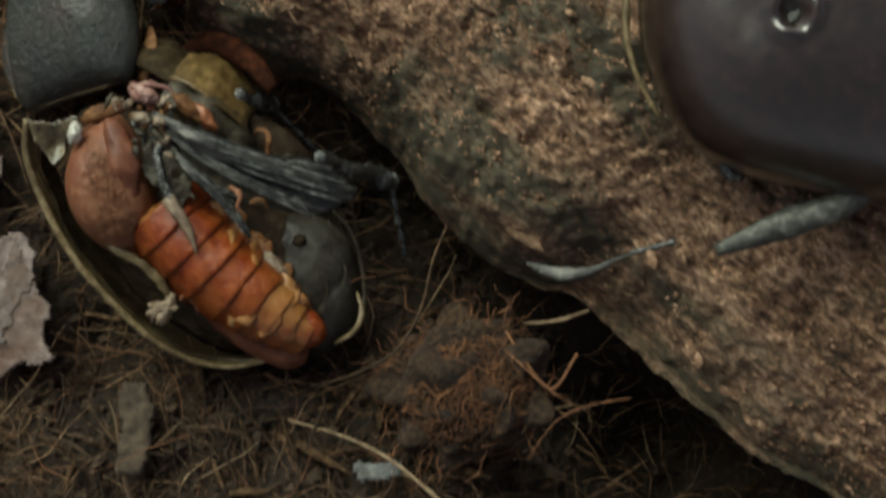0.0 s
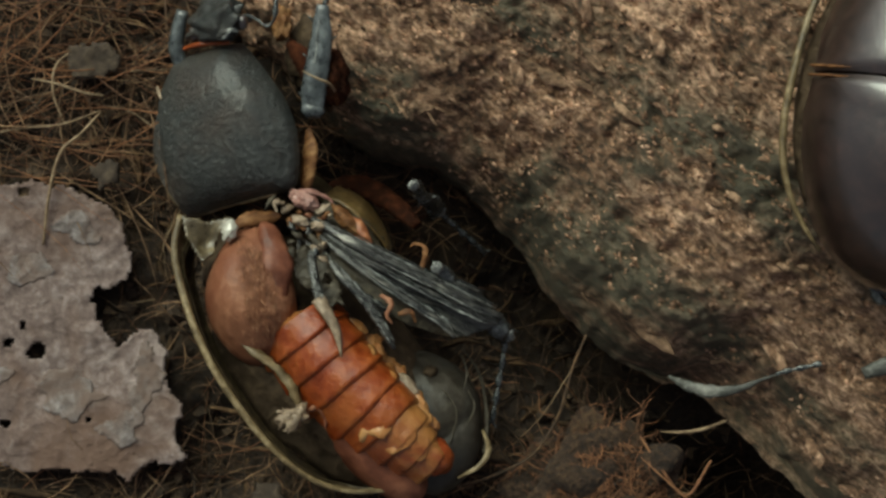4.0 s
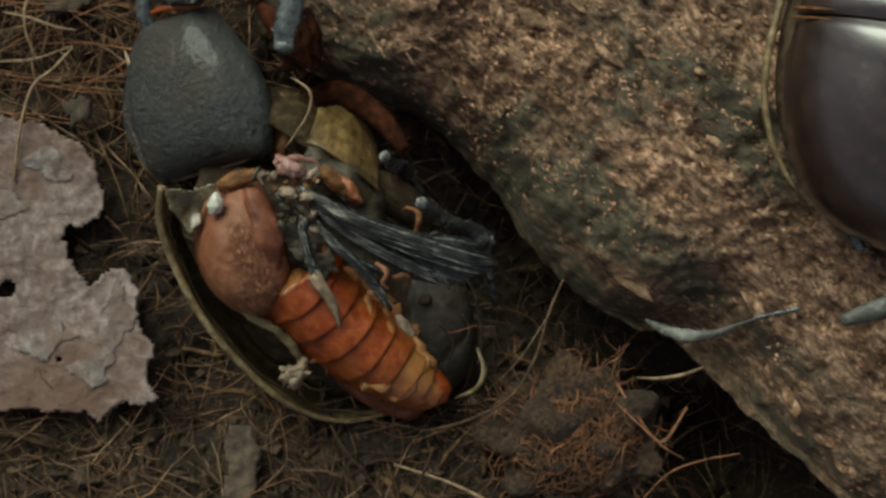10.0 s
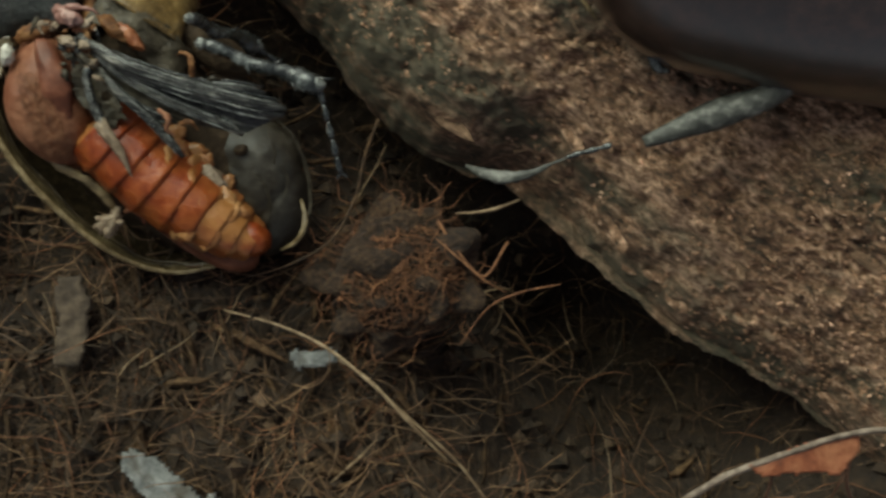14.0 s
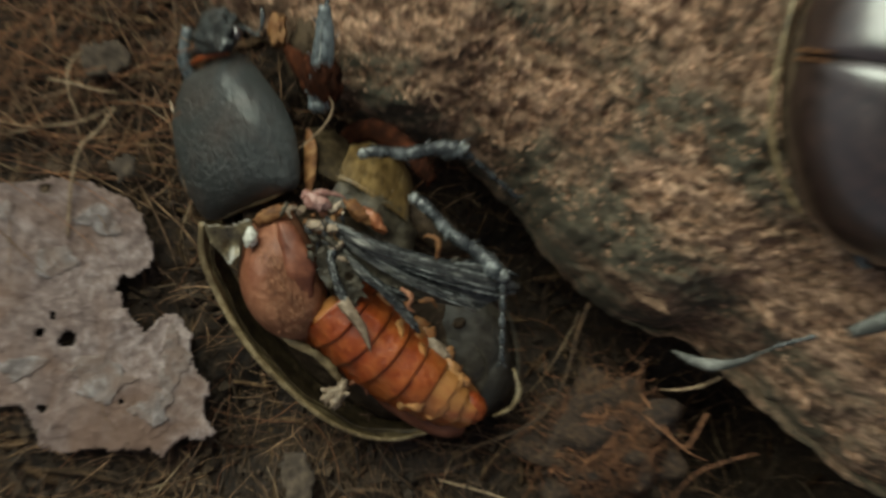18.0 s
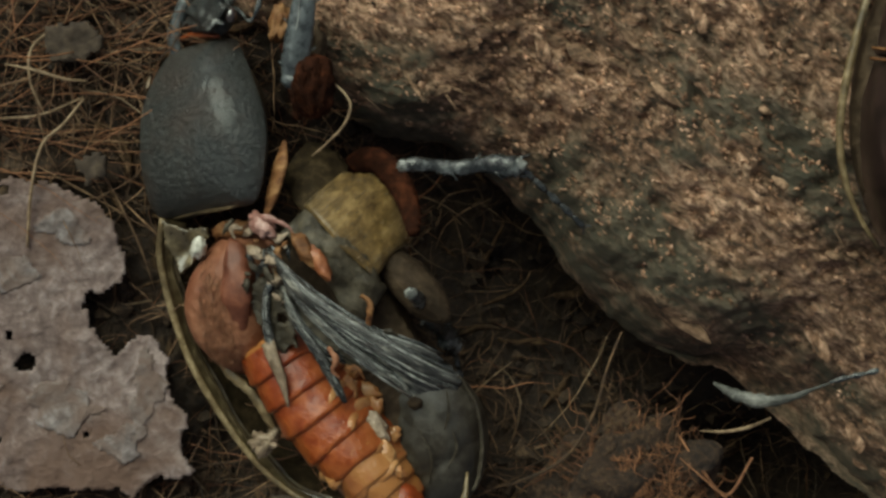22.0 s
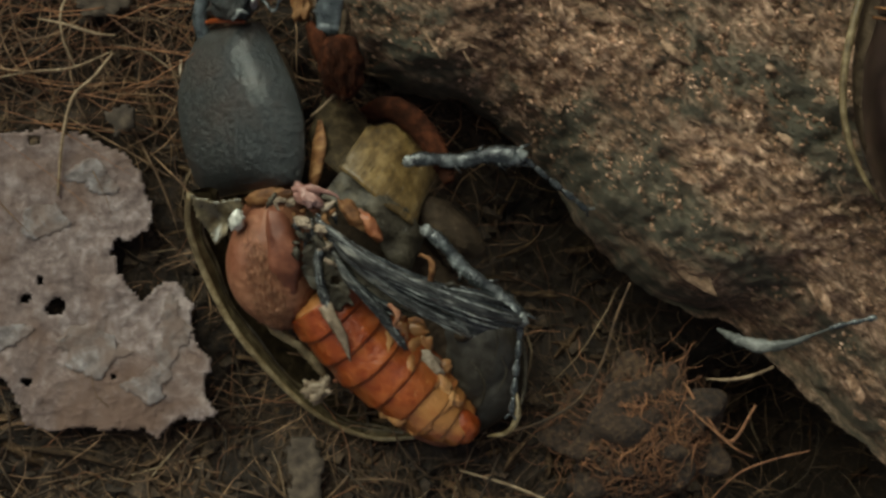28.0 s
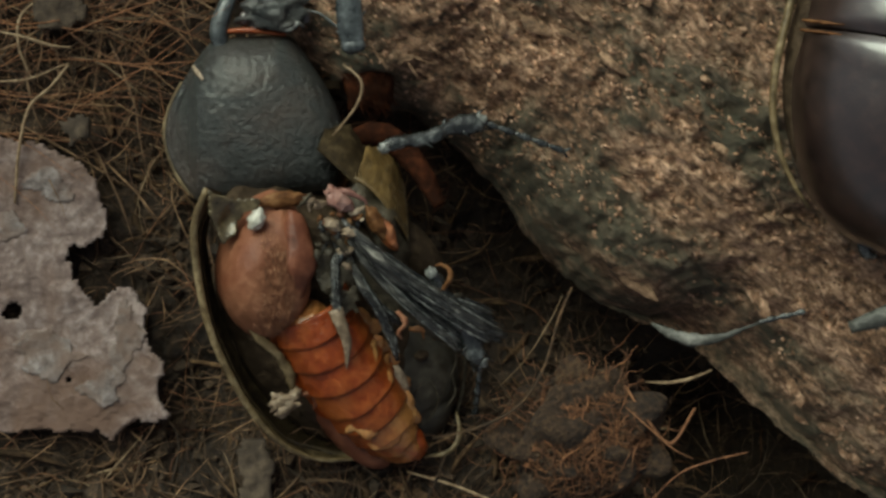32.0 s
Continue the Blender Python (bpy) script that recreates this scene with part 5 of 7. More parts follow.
hanging([(52.1, -43.4, 6.0), (57.2, -41.6, 6.0), (63.2, -40.1, 6.0), (62.9, -42.4, 6.0), (61.5, -44.8, 6.0), (58.0, -44.3, 6.0), (55.9, -44.8, 6.0), (52.9, -44.5, 6.0)], 6.6, (0.02, 0.1), 15, "blade", ORANGELEAF, "orange scrap of leaf blade")
hanging([(40.2, -53.0, 1.0), (44.5, -50.6, 1.0), (51.4, -48.7, 1.0), (56.2, -47.2, 1.0), (60.9, -47.9, 1.0), (62.6, -49.2, 1.0), (67.1, -50.3, 1.0), (65.1, -51.2, 1.0), (58.3, -50.0, 1.0), (51.4, -50.9, 1.0), (46.2, -52.3, 1.0), (44.6, -54.9, 1.0)], 1.0, (0.0, 0.12), 16, "blade", BROWNLEAF, "brown scrap of leaf blade")
hanging([(33.4, -59.0, 0.0), (37.1, -58.8, 0.0), (40.1, -62.0, 0.0), (42.7, -68.4, 0.0), (44.4, -75.3, 0.0), (23.7, -75.2, 0.0), (27.2, -69.2, 0.0)], 0.5, (0.0, 0.12), 17, "blade", BROWNLEAF, "faded scrap of leaf blade")
hanging([(83.8, -52.2, 3.0), (86.6, -53.1, 3.0), (90.5, -58.6, 3.0), (91.9, -65.8, 3.0), (92.9, -75.0, 3.0), (76.5, -75.0, 3.0), (79.3, -68.3, 3.0), (82.7, -61.5, 3.0)], 3.2, (0.0, 0.14), 18, "blade", BROWNLEAF, "reddish-brown scrap of leaf blade")
part("vein", tube(Soup(), spline([(54.6, -42.9, 6.0), (54.9, -45.3, 4.0), (54.7, -47.9, 1.5)], 8), 0.18, 6), BROWNLEAF, curl)
part("vein", tube(Soup(), spline([(62.2, -42.8, 6.5), (62.5, -46.2, 4.0), (64.2, -48.8, 2.0), (66.7, -50.3, 1.0)], 10), 0.2, 6), BROWNLEAF, curl)
part("vein", tube(Soup(), spline([(61.8, -44.5, 6.0), (61.3, -46.6, 4.0), (61.0, -48.3, 2.0)], 8), 0.15, 6), BROWNLEAF, curl)

for name, outline, m, lift, label, cat in (
        ("bark_flake", [(-11.9, -41.3, -2.0), (-8.0, -41.9, -2.0), (-3.4, -46.1, -2.0), (1.7, -47.7, -2.0), (7.0, -50.5, -2.0), (11.4, -52.1, -2.0), (10.7, -56.0, -2.0), (6.6, -55.1, -2.0), (1.7, -52.0, -2.0), (-3.5, -49.4, -2.0), (-8.8, -47.2, -2.0), (-11.3, -44.1, -2.0)], BARK, 1.3, "pale blue-grey flake of bark on the soil", "bark"),
        ("bark_flake", [(8.8, -56.0, -2.0), (14.9, -54.0, -2.0), (19.2, -56.9, -2.0), (26.2, -63.0, -2.0), (29.7, -67.0, -2.0), (27.1, -70.3, -2.0), (19.2, -68.7, -2.0), (14.0, -61.6, -2.0)], DARKBARK, 1.2, "dull brown flake of bark on the soil", "bark"),
        ("dead_leaf", [(-34.9, -59.7, -2.0), (-28.0, -55.8, -2.0), (-21.9, -52.6, -2.0), (-13.8, -52.8, -2.0), (-14.2, -55.9, -2.0), (-16.4, -60.6, -2.0), (-14.9, -70.2, -2.0), (-22.5, -75.3, -2.0), (-34.7, -75.3, -2.0)], DEADLEAF, 0.9, "dull grey-brown decayed leaf on the soil", "leaf"),
        ("bark_flake", [(-17.7, -23.2, -2.0), (-14.5, -22.8, -2.0), (-13.9, -26.9, -2.0), (-15.1, -32.6, -2.0), (-18.3, -32.7, -2.0), (-17.8, -27.5, -2.0)], DARKBARK, 1.3, "narrow grey-brown strip of bark on the soil", "bark"),
        ("bark_flake", [(5.8, -31.4, -2.0), (10.6, -31.0, -2.0), (11.8, -32.5, -2.0), (7.0, -33.9, -2.0)], BARK, 1.0, "small grey chip of bark on the soil", "bark"),
        ("bark_flake", [(-37.7, 21.9, -2.0), (-33.1, 22.8, -2.0), (-31.0, 20.7, -2.0), (-33.6, 18.1, -2.0), (-36.8, 18.7, -2.0)], DARKBARK, 1.2, "dull flake of bark among roots", "bark"),
        ("bark_flake", [(-35.4, 9.4, -2.0), (-32.8, 10.5, -2.0), (-31.6, 8.2, -2.0), (-33.6, 6.8, -2.0)], DARKBARK, 1.2, "small brown chip of bark on the soil", "bark")):
    s = plate(Soup(), outline, near_ground(lift, 0.9, len(label)), 1.0, 0.4, (), 0.5, len(label))
    solid(name, s, m, label, cat, base=(outline[0][0], outline[0][1], -4))


def stalk(name, line, radii, m, label, category="stalk", count=30, group=""):
    s = tube(Soup(), spline(line, count), radii, 7, 1.0, 0.08, count)
    return solid(name, s, m, label, category, base=line[0], group=group)


stalk("stalk", [(-59.5, -19.7, -3.0), (-51.7, -24.4, -1.2), (-43.6, -30.5, -0.6), (-35.6, -35.0, -0.6), (-32.2, -38.7, -0.8), (-30.2, -42.6, -2.4)], (0.22, 0.34, 0.3, 0.34), STRAW, "pale straw stalk lying on the soil")
stalk("stalk", [(-0.5, -27.2, -3.0), (5.3, -28.9, -2.0), (10.1, -31.2, -1.2), (14.5, -34.8, -1.0), (18.2, -38.5, -1.4), (23.4, -43.6, -3.0), (26.8, -48.5, -5.0)], (0.12, 0.19, 0.2, 0.12), STRAW, "thin brown stalk bent over the soil")
stalk("stalk", [(10.6, -32.2, -2.0), (14.5, -34.6, -1.0), (18.5, -39.1, -1.0), (22.8, -43.9, -3.0)], (0.09, 0.17, 0.12), STRAW, "thin pale stalk beside another")
stalk("root", [(2.2, -23.8, -3.0), (6.8, -22.5, -1.8), (11.1, -20.1, -1.0), (13.6, -16.0, 0.0), (14.9, -11.3, 1.0), (16.3, -7.9, 1.0)], (0.1, 0.17, 0.16, 0.1), PEAT, "thin dark curved root rising to the trunk", "root")
stalk("root", [(23.9, -17.7, 0.2), (26.0, -17.7, 1.0), (28.3, -17.3, 1.2), (30.5, -16.5, 1.0)], (0.06, 0.18, 0.2, 0.12), STRAW, "short pale fibre sticking out of the trunk's edge", "root")
stalk("root", [(-33.9, 15.1, -1.8), (-35.7, 12.8, -1.0), (-37.7, 10.8, -0.6), (-38.9, 6.5, -0.8), (-39.6, 1.3, -1.4)], (0.12, 0.18, 0.15), STRAW, "hair-thin root over the grey leaf", "root")
stalk("root", [(-40.9, 18.5, -1.0), (-38.2, 17.9, -0.6), (-35.4, 17.0, -0.8), (-33.5, 16.8, -1.5)], (0.08, 0.2, 0.1), STRAW, "pale fibre on the soil", "root")
stalk("root", [(-36.0, 22.1, -2.0), (-38.3, 20.0, -1.0), (-38.5, 16.8, -0.6), (-37.3, 13.2, -1.6)], (0.1, 0.16, 0.1), STRAW, "thin looping root on the soil", "root")
stalk("root", [(-45.5, 12.8, -2.0), (-41.9, 13.4, -1.4), (-37.8, 13.7, -1.0), (-33.9, 15.3, -2.0)], (0.1, 0.16, 0.1), STRAW, "thin root on the soil", "root")
stalk("root", [(22.1, -18.4, -1.5), (23.9, -21.4, 0.0), (26.7, -24.3, -1.0), (29.3, -20.8, -1.5)], (0.12, 0.2, 0.15), ROOT, "thin forked root on the soil clod", "root")
stalk("root", [(24.1, -31.3, -2.0), (27.1, -27.5, 0.0), (30.4, -26.0, 0.4), (34.6, -25.3, -0.5)], (0.06, 0.12, 0.08), ROOT, "thin root leaning on the clod", "root")
stalk("root", [(10.2, -25.8, -2.0), (12.3, -23.2, 0.0), (13.2, -22.3, 0.4)], (0.06, 0.12, 0.08), ROOT, "thin root on the clod", "root")
stalk("root", [(21.9, -20.3, 0.0), (24.2, -22.4, 0.5), (26.8, -24.7, 0.3), (29.0, -26.0, -1.0)], (0.06, 0.12, 0.08), ROOT, "thin root on the clod", "root")

# ---- soil clod with reddish roots ----
clod_c = MOUND
clod = thing("soil_clod", (clod_c.x, clod_c.y, -6), "lumpy clod of brown soil wrapped in fine reddish roots", "soil clod")
part("earth", blob(Soup(), (clod_c.x, clod_c.y, -3.2), (7.5, 6.6, 4.2), (1, 0.2, 0), 70, 48, 0.4, 9), CLODSOIL, clod)


# ---- loose fibres, crumbs and splinters too many to count ----
EDGE_S, EDGE_D = [p[0] for p in EDGE], [p[1] for p in EDGE]


def covered(x, y):
    s, q = x * AXIS[0] + y * AXIS[1], x * ACROSS[0] + y * ACROSS[1]
    return s > -42 and q > np.interp(s, EDGE_S, EDGE_D) + 2.5


LEAF_XY = [(p[0], p[1]) for p in GREY_LEAF]


LEAF_BOX = (min(p[0] for p in LEAF_XY), max(p[0] for p in LEAF_XY), min(p[1] for p in LEAF_XY), max(p[1] for p in LEAF_XY))


def on_leaf(x, y):
    return LEAF_BOX[0] < x < LEAF_BOX[1] and LEAF_BOX[2] < y < LEAF_BOX[3] and inside(np.array([x]), np.array([y]), LEAF_XY)[0]


def litter(count, length, radius, seed, box, lift=0.0, bend=0.5, steep=0.25, avoid_leaf=True, lean=None, flat=1.0):
    rng = random.Random(seed)
    s = Soup()
    done = 0
    while done < count:
        x, y = rng.uniform(box[0], box[1]), rng.uniform(box[2], box[3])
        if covered(x, y) or (avoid_leaf and on_leaf(x, y) and rng.random() < 0.97):
            continue
        done += 1
        if ground_at(x, y) < -12 and rng.random() < 0.5:
            continue
        a = rng.uniform(0, 2 * math.pi) if lean is None else rng.gauss(lean, 0.6)
        n, step = 7, rng.uniform(*length) / 6
        turn = rng.gauss(0, bend) / 3
        z = ground_at(x, y) + lift + rng.uniform(-0.3, 0.9)
        rise = rng.gauss(0, steep)
        line = []
        for k in range(n):
            g = ground_at(x, y)
            line.append((x, y, max(z, g - 0.1)))
            x, y, z = x + step * math.cos(a), y + step * math.sin(a), z + step * rise
            rise -= 0.35 * steep * rng.random()
            a += turn + rng.gauss(0, bend * 0.3)
            if k > 1 and covered(x, y):
                break
        r = rng.uniform(*radius)
        tube(s, line, (r * 0.5, r, r * 0.8, r * 0.25), 4, flat)
    return s


view = (-62, 75, -75, 48)
solid("soil_fibres", litter(3800, (2, 8), (0.035, 0.11), 5, view, 0.1, 0.7, 0.3), PEAT, "matted fine brown plant fibres on the soil", "fibres", base=(0, 0, -4), kind="stuff")
solid("red_roots", litter(800, (4, 14), (0.035, 0.09), 6, view, 0.4, 0.6, 0.3), ROOT, "fine reddish rootlets on the soil", "roots", base=(0, 0, -4), kind="stuff")
solid("red_roots", litter(300, (8, 24), (0.04, 0.12), 8, (-62, -26, 8, 48), 0.9, 0.22, 0.25, lean=0.12), ROOT, "bundles of long reddish-brown rootlets", "roots", base=(-40, 25, -4), kind="stuff")
solid("straw_bits", litter(110, (5, 16), (0.06, 0.16), 7, view, 0.8, 0.4, 0.2), STRAW, "scattered thin straw-coloured fibres", "fibres", base=(0, 0, -4), kind="stuff")
solid("soil_fibres", litter(420, (5, 18), (0.04, 0.15), 41, (-62, -22, 2, 52), 0.9, 0.3, 0.3), DRYFIBRE, "loose mat of dry brown fibres", "fibres", base=(-40, 20, -4), kind="stuff")
solid("soil_fibres", litter(900, (3, 11), (0.05, 0.18), 42, (-62, 22, -75, -18), 0.6, 0.25, 0.25), PEAT, "coarse dry fibres and shreds on the soil", "fibres", base=(-20, -40, -4), kind="stuff")
solid("thin_fibres", litter(3600, (2.5, 11), (0.035, 0.095), 51, view, 0.4, 0.6, 0.35), DRYFIBRE, "fine tangled brown fibres on the soil", "fibres", base=(0, 0, -4), kind="stuff")
solid("bark_shreds", litter(420, (2, 7), (0.12, 0.6), 43, view, -0.05, 0.35, 0.2, flat=0.2), SHRED, "broad soft shreds of rotten bark in the soil", "bark shreds", base=(0, 0, -4), kind="stuff")
solid("bark_shreds", litter(120, (4, 12), (0.2, 0.8), 44, (-62, 14, -75, -20), 0.1, 0.2, 0.15, lean=-1.2, flat=0.18), SHRED, "long grey-brown shreds of rotten bark", "bark shreds", base=(-20, -45, -4), kind="stuff")
s = Soup()
rng = random.Random(12)
for k in range(230):
    a, b = rng.uniform(0, 6.28), rng.uniform(0, 1) ** 0.7
    x, y = clod_c.x + 8.5 * b * math.cos(a), clod_c.y + 7.5 * b * math.sin(a)
    z = -3.2 + 4.3 * math.sqrt(max(1 - b * b, 0.02)) + 0.3
    d, line = rng.uniform(0, 6.28), []
    for i in range(8):
        r2 = ((x - clod_c.x) / 7.6) ** 2 + ((y - clod_c.y) / 6.7) ** 2
        line.append((x, y, max(-3.2 + 4.2 * math.sqrt(max(1 - r2, 0)), ground_at(x, y)) + rng.uniform(0.1, 0.45) + (0.12 * i if k % 9 == 0 else 0)))
        x, y = x + 0.75 * math.cos(d), y + 0.75 * math.sin(d)
        d += rng.gauss(0, 0.55)
    tube(s, line, (0.03, rng.uniform(0.04, 0.1), 0.03), 4)
tagged(part("rootlet_mat", s, ROOT, clod, "fine reddish rootlets"), kind="stuff")


def crumbs(count, size, seed, place):
    rng = random.Random(seed)
    s = Soup()
    for k in range(count):
        c = place(rng)
        if c is None:
            continue
        r = size[0] + (size[1] - size[0]) * rng.random() ** 2.5
        pts = []
        for d in ((1, 0, 0), (-1, 0, 0), (0, 1, 0), (0, -1, 0), (0, 0, 1), (0, 0, -1)):
            pts.append((Vector(d) + Vector((rng.uniform(-0.4, 0.4), rng.uniform(-0.4, 0.4), rng.uniform(-0.3, 0.3)))) * r * rng.uniform(0.6, 1.2) + c)
        s.add(pts, [(0, 2, 4), (2, 1, 4), (1, 3, 4), (3, 0, 4), (2, 0, 5), (1, 2, 5), (3, 1, 5), (0, 3, 5)])
    return s


def soil_spot(rng):
    x, y = rng.uniform(view[0], view[1]), rng.uniform(view[2], view[3])
    if covered(x, y):
        return None
    return Vector((x, y, ground_at(x, y) + 0.15))


def wood_spot(rng):
    s, d = rng.uniform(-40, 95), rng.uniform(1, 60)
    e = np.interp(s, [p[0] for p in EDGE], [p[1] for p in EDGE])
    x, y = s * AXIS[0] + (d + e) * ACROSS[0], s * AXIS[1] + (d + e) * ACROSS[1]
    return Vector((x, y, on_trunk(x, y) + 0.05))


def clod_spot(rng):
    a, b = rng.uniform(0, 6.28), rng.random() ** 0.5
    return Vector((clod_c.x + 7.6 * b * math.cos(a), clod_c.y + 6.6 * b * math.sin(a), -3.1 + 4.1 * math.sqrt(1 - b * b)))


tagged(part("crumb_crust", crumbs(700, (0.1, 0.5), 61, clod_spot), CLODSOIL, clod, "crumbly brown crust", smooth=False), kind="stuff")
solid("soil_crumbs", crumbs(5500, (0.12, 1.5), 31, soil_spot), CRUMB, "loose crumbs of dark soil", "soil crumbs", base=(0, 0, -4), kind="stuff", smooth=False)
solid("wood_crumbs", crumbs(4200, (0.08, 0.34), 32, wood_spot), WOODCRUMB, "loose crumbs of light rotten wood on the trunk", "wood crumbs", base=(20, 30, 4), kind="stuff", smooth=False)


def splinters(count, seed):
    rng = random.Random(seed)
    s = Soup()
    for k in range(count):
        c = wood_spot(rng)
        a = rng.gauss(-0.64, 0.25)
        l = rng.uniform(0.8, 3.2)
        d = Vector((math.cos(a), math.sin(a), rng.uniform(-0.08, 0.1)))
        tube(s, [c, c + d * l * 0.5 + Vector((0, 0, 0.15)), c + d * l], (0.04, rng.uniform(0.05, 0.13), 0.03), 4, 0.5)
    return s


def flakes(count, seed):
    """Loose scales of rotten wood, each a thin curled slab under the trunk; a few shared meshes."""
    rng = random.Random(seed)
    shapes = []
    for k in range(10):
        s, n = Soup(), 11
        ring = [(math.cos(6.283 * i / n) * rng.uniform(0.75, 1.2) * 1.5, math.sin(6.283 * i / n) * rng.uniform(0.6, 1.2) * 0.62) for i in range(n)]
        verts = [(0, 0, 0.34)] + [(x * 0.6, y * 0.6, 0.3 + rng.uniform(-0.12, 0.12)) for x, y in ring] + [(x, y, rng.uniform(0.0, 0.22)) for x, y in ring] + [(x * 0.8, y * 0.8, -0.35) for x, y in ring]
        f = [(0, 1 + i, 1 + (i + 1) % n) for i in range(n)]
        for a in (1, 1 + n):
            f += [(a + i, a + n + i, a + n + (i + 1) % n, a + (i + 1) % n) for i in range(n)]
        shapes.append(flat_mesh("flake", s.add(verts, f).v, s.f, WOOD if k % 3 else SPLINTER, False))
    for k in range(count):
        c = wood_spot(rng)
        ob = new("flake", shapes[k % 10])
        ob.parent = trunk
        z = 0.6 + 1.1 * rng.random() ** 2
        ob.matrix_basis = Matrix.Translation((c - V(40, 40, -16)) * MM) @ pose(0, 0, 0, rng.uniform(-14, 14), rng.uniform(-14, 14), -37 + rng.gauss(0, 22)) @ Matrix.Diagonal((z * rng.uniform(0.7, 1.5), z, z * 0.8, 1))


def grains(count, seed):
    """Short raised fibres and scales of the rotten wood, lying along the grain."""
    rs = np.random.RandomState(seed)
    u, d = rs.uniform(-40, 95, count), rs.uniform(0.5, 60, count)
    q = d + np.interp(u, EDGE_S, EDGE_D)
    c = np.stack([u * AXIS[0] + q * ACROSS[0], u * AXIS[1] + q * ACROSS[1], trunk_height(u, d) + 0.05], 1)
    a, l, w = rs.normal(-0.64, 0.35, count), rs.uniform(0.25, 1.1, count) * rs.uniform(0.6, 1, count), rs.uniform(0.07, 0.2, count)
    along = np.stack([np.cos(a), np.sin(a), rs.uniform(-0.1, 0.15, count)], 1) * l[:, None]
    side = np.stack([-np.sin(a), np.cos(a), rs.uniform(-0.3, 0.3, count)], 1) * w[:, None]
    up = np.stack([0 * a, 0 * a, rs.uniform(0.1, 0.28, count)], 1)
    v = np.stack([c - along * 0.5, c + side - along * 0.1, c + along * 0.55, c - side + along * 0.1, c + up, c - (0, 0, 0.5)], 1).reshape(-1, 3)
    f = [tuple(6 * k + i for i in t) for k in range(count) for t in ((0, 3, 4), (3, 2, 4), (2, 1, 4), (1, 0, 4), (0, 1, 5), (1, 2, 5), (2, 3, 5), (3, 0, 5))]
    return Soup().add(v, f)


solid("wood_grains", grains(24000, 34), WOODCRUMB, "short raised fibres and scales of rotten wood", "wood grains", base=(20, 30, 4), kind="stuff", smooth=False)
solid("wood_splinters", splinters(330, 33), SPLINTER, "small loose splinters along the trunk's grain", "splinters", base=(20, 30, 4), kind="stuff", smooth=False)
for line, r, label in (([(30.1, 6.6, 6.4), (31.2, 5.7, 6.8), (32.9, 4.6, 6.4)], 0.55, "light chip of wood lying on the trunk"),
                       ([(19.0, 15.5, 6.2), (20.1, 14.3, 6.7), (22.3, 12.9, 6.3)], 0.5, "brown splinter lying on the trunk"),
                       ([(35.4, -0.7, 6.0), (36.2, -1.1, 6.3), (37.1, -1.4, 6.0)], 0.4, "cream fleck of wood on the trunk"),
                       ([(28.3, 13.1, 5.6), (29.1, 12.6, 5.9), (29.8, 12.3, 5.6)], 0.38, "cream fleck of wood on the trunk"),
                       ([(37.6, -0.9, 6.0), (38.3, -1.1, 6.3), (39.0, -1.1, 6.0)], 0.35, "cream fleck of wood on the trunk"),
                       ([(-4.3, 29.2, 3.5), (-3.2, 27.3, 4.0), (-2.1, 25.6, 3.6)], 0.45, "brown splinter lying on the trunk")):
    s = tube(Soup(), spline(line, 10), (r * 0.3, r, r * 0.8, r * 0.2), 6, 0.5, 0.15, 3)
    s.v = [(q[0], q[1], q[2] + on_trunk(line[1][0], line[1][1]) - line[1][2] + 0.5) for q in s.v]
    solid("wood_chip", s, SPLINTER, label, "wood chip", base=line[1], group="chips on the trunk")


flakes(290, 77)


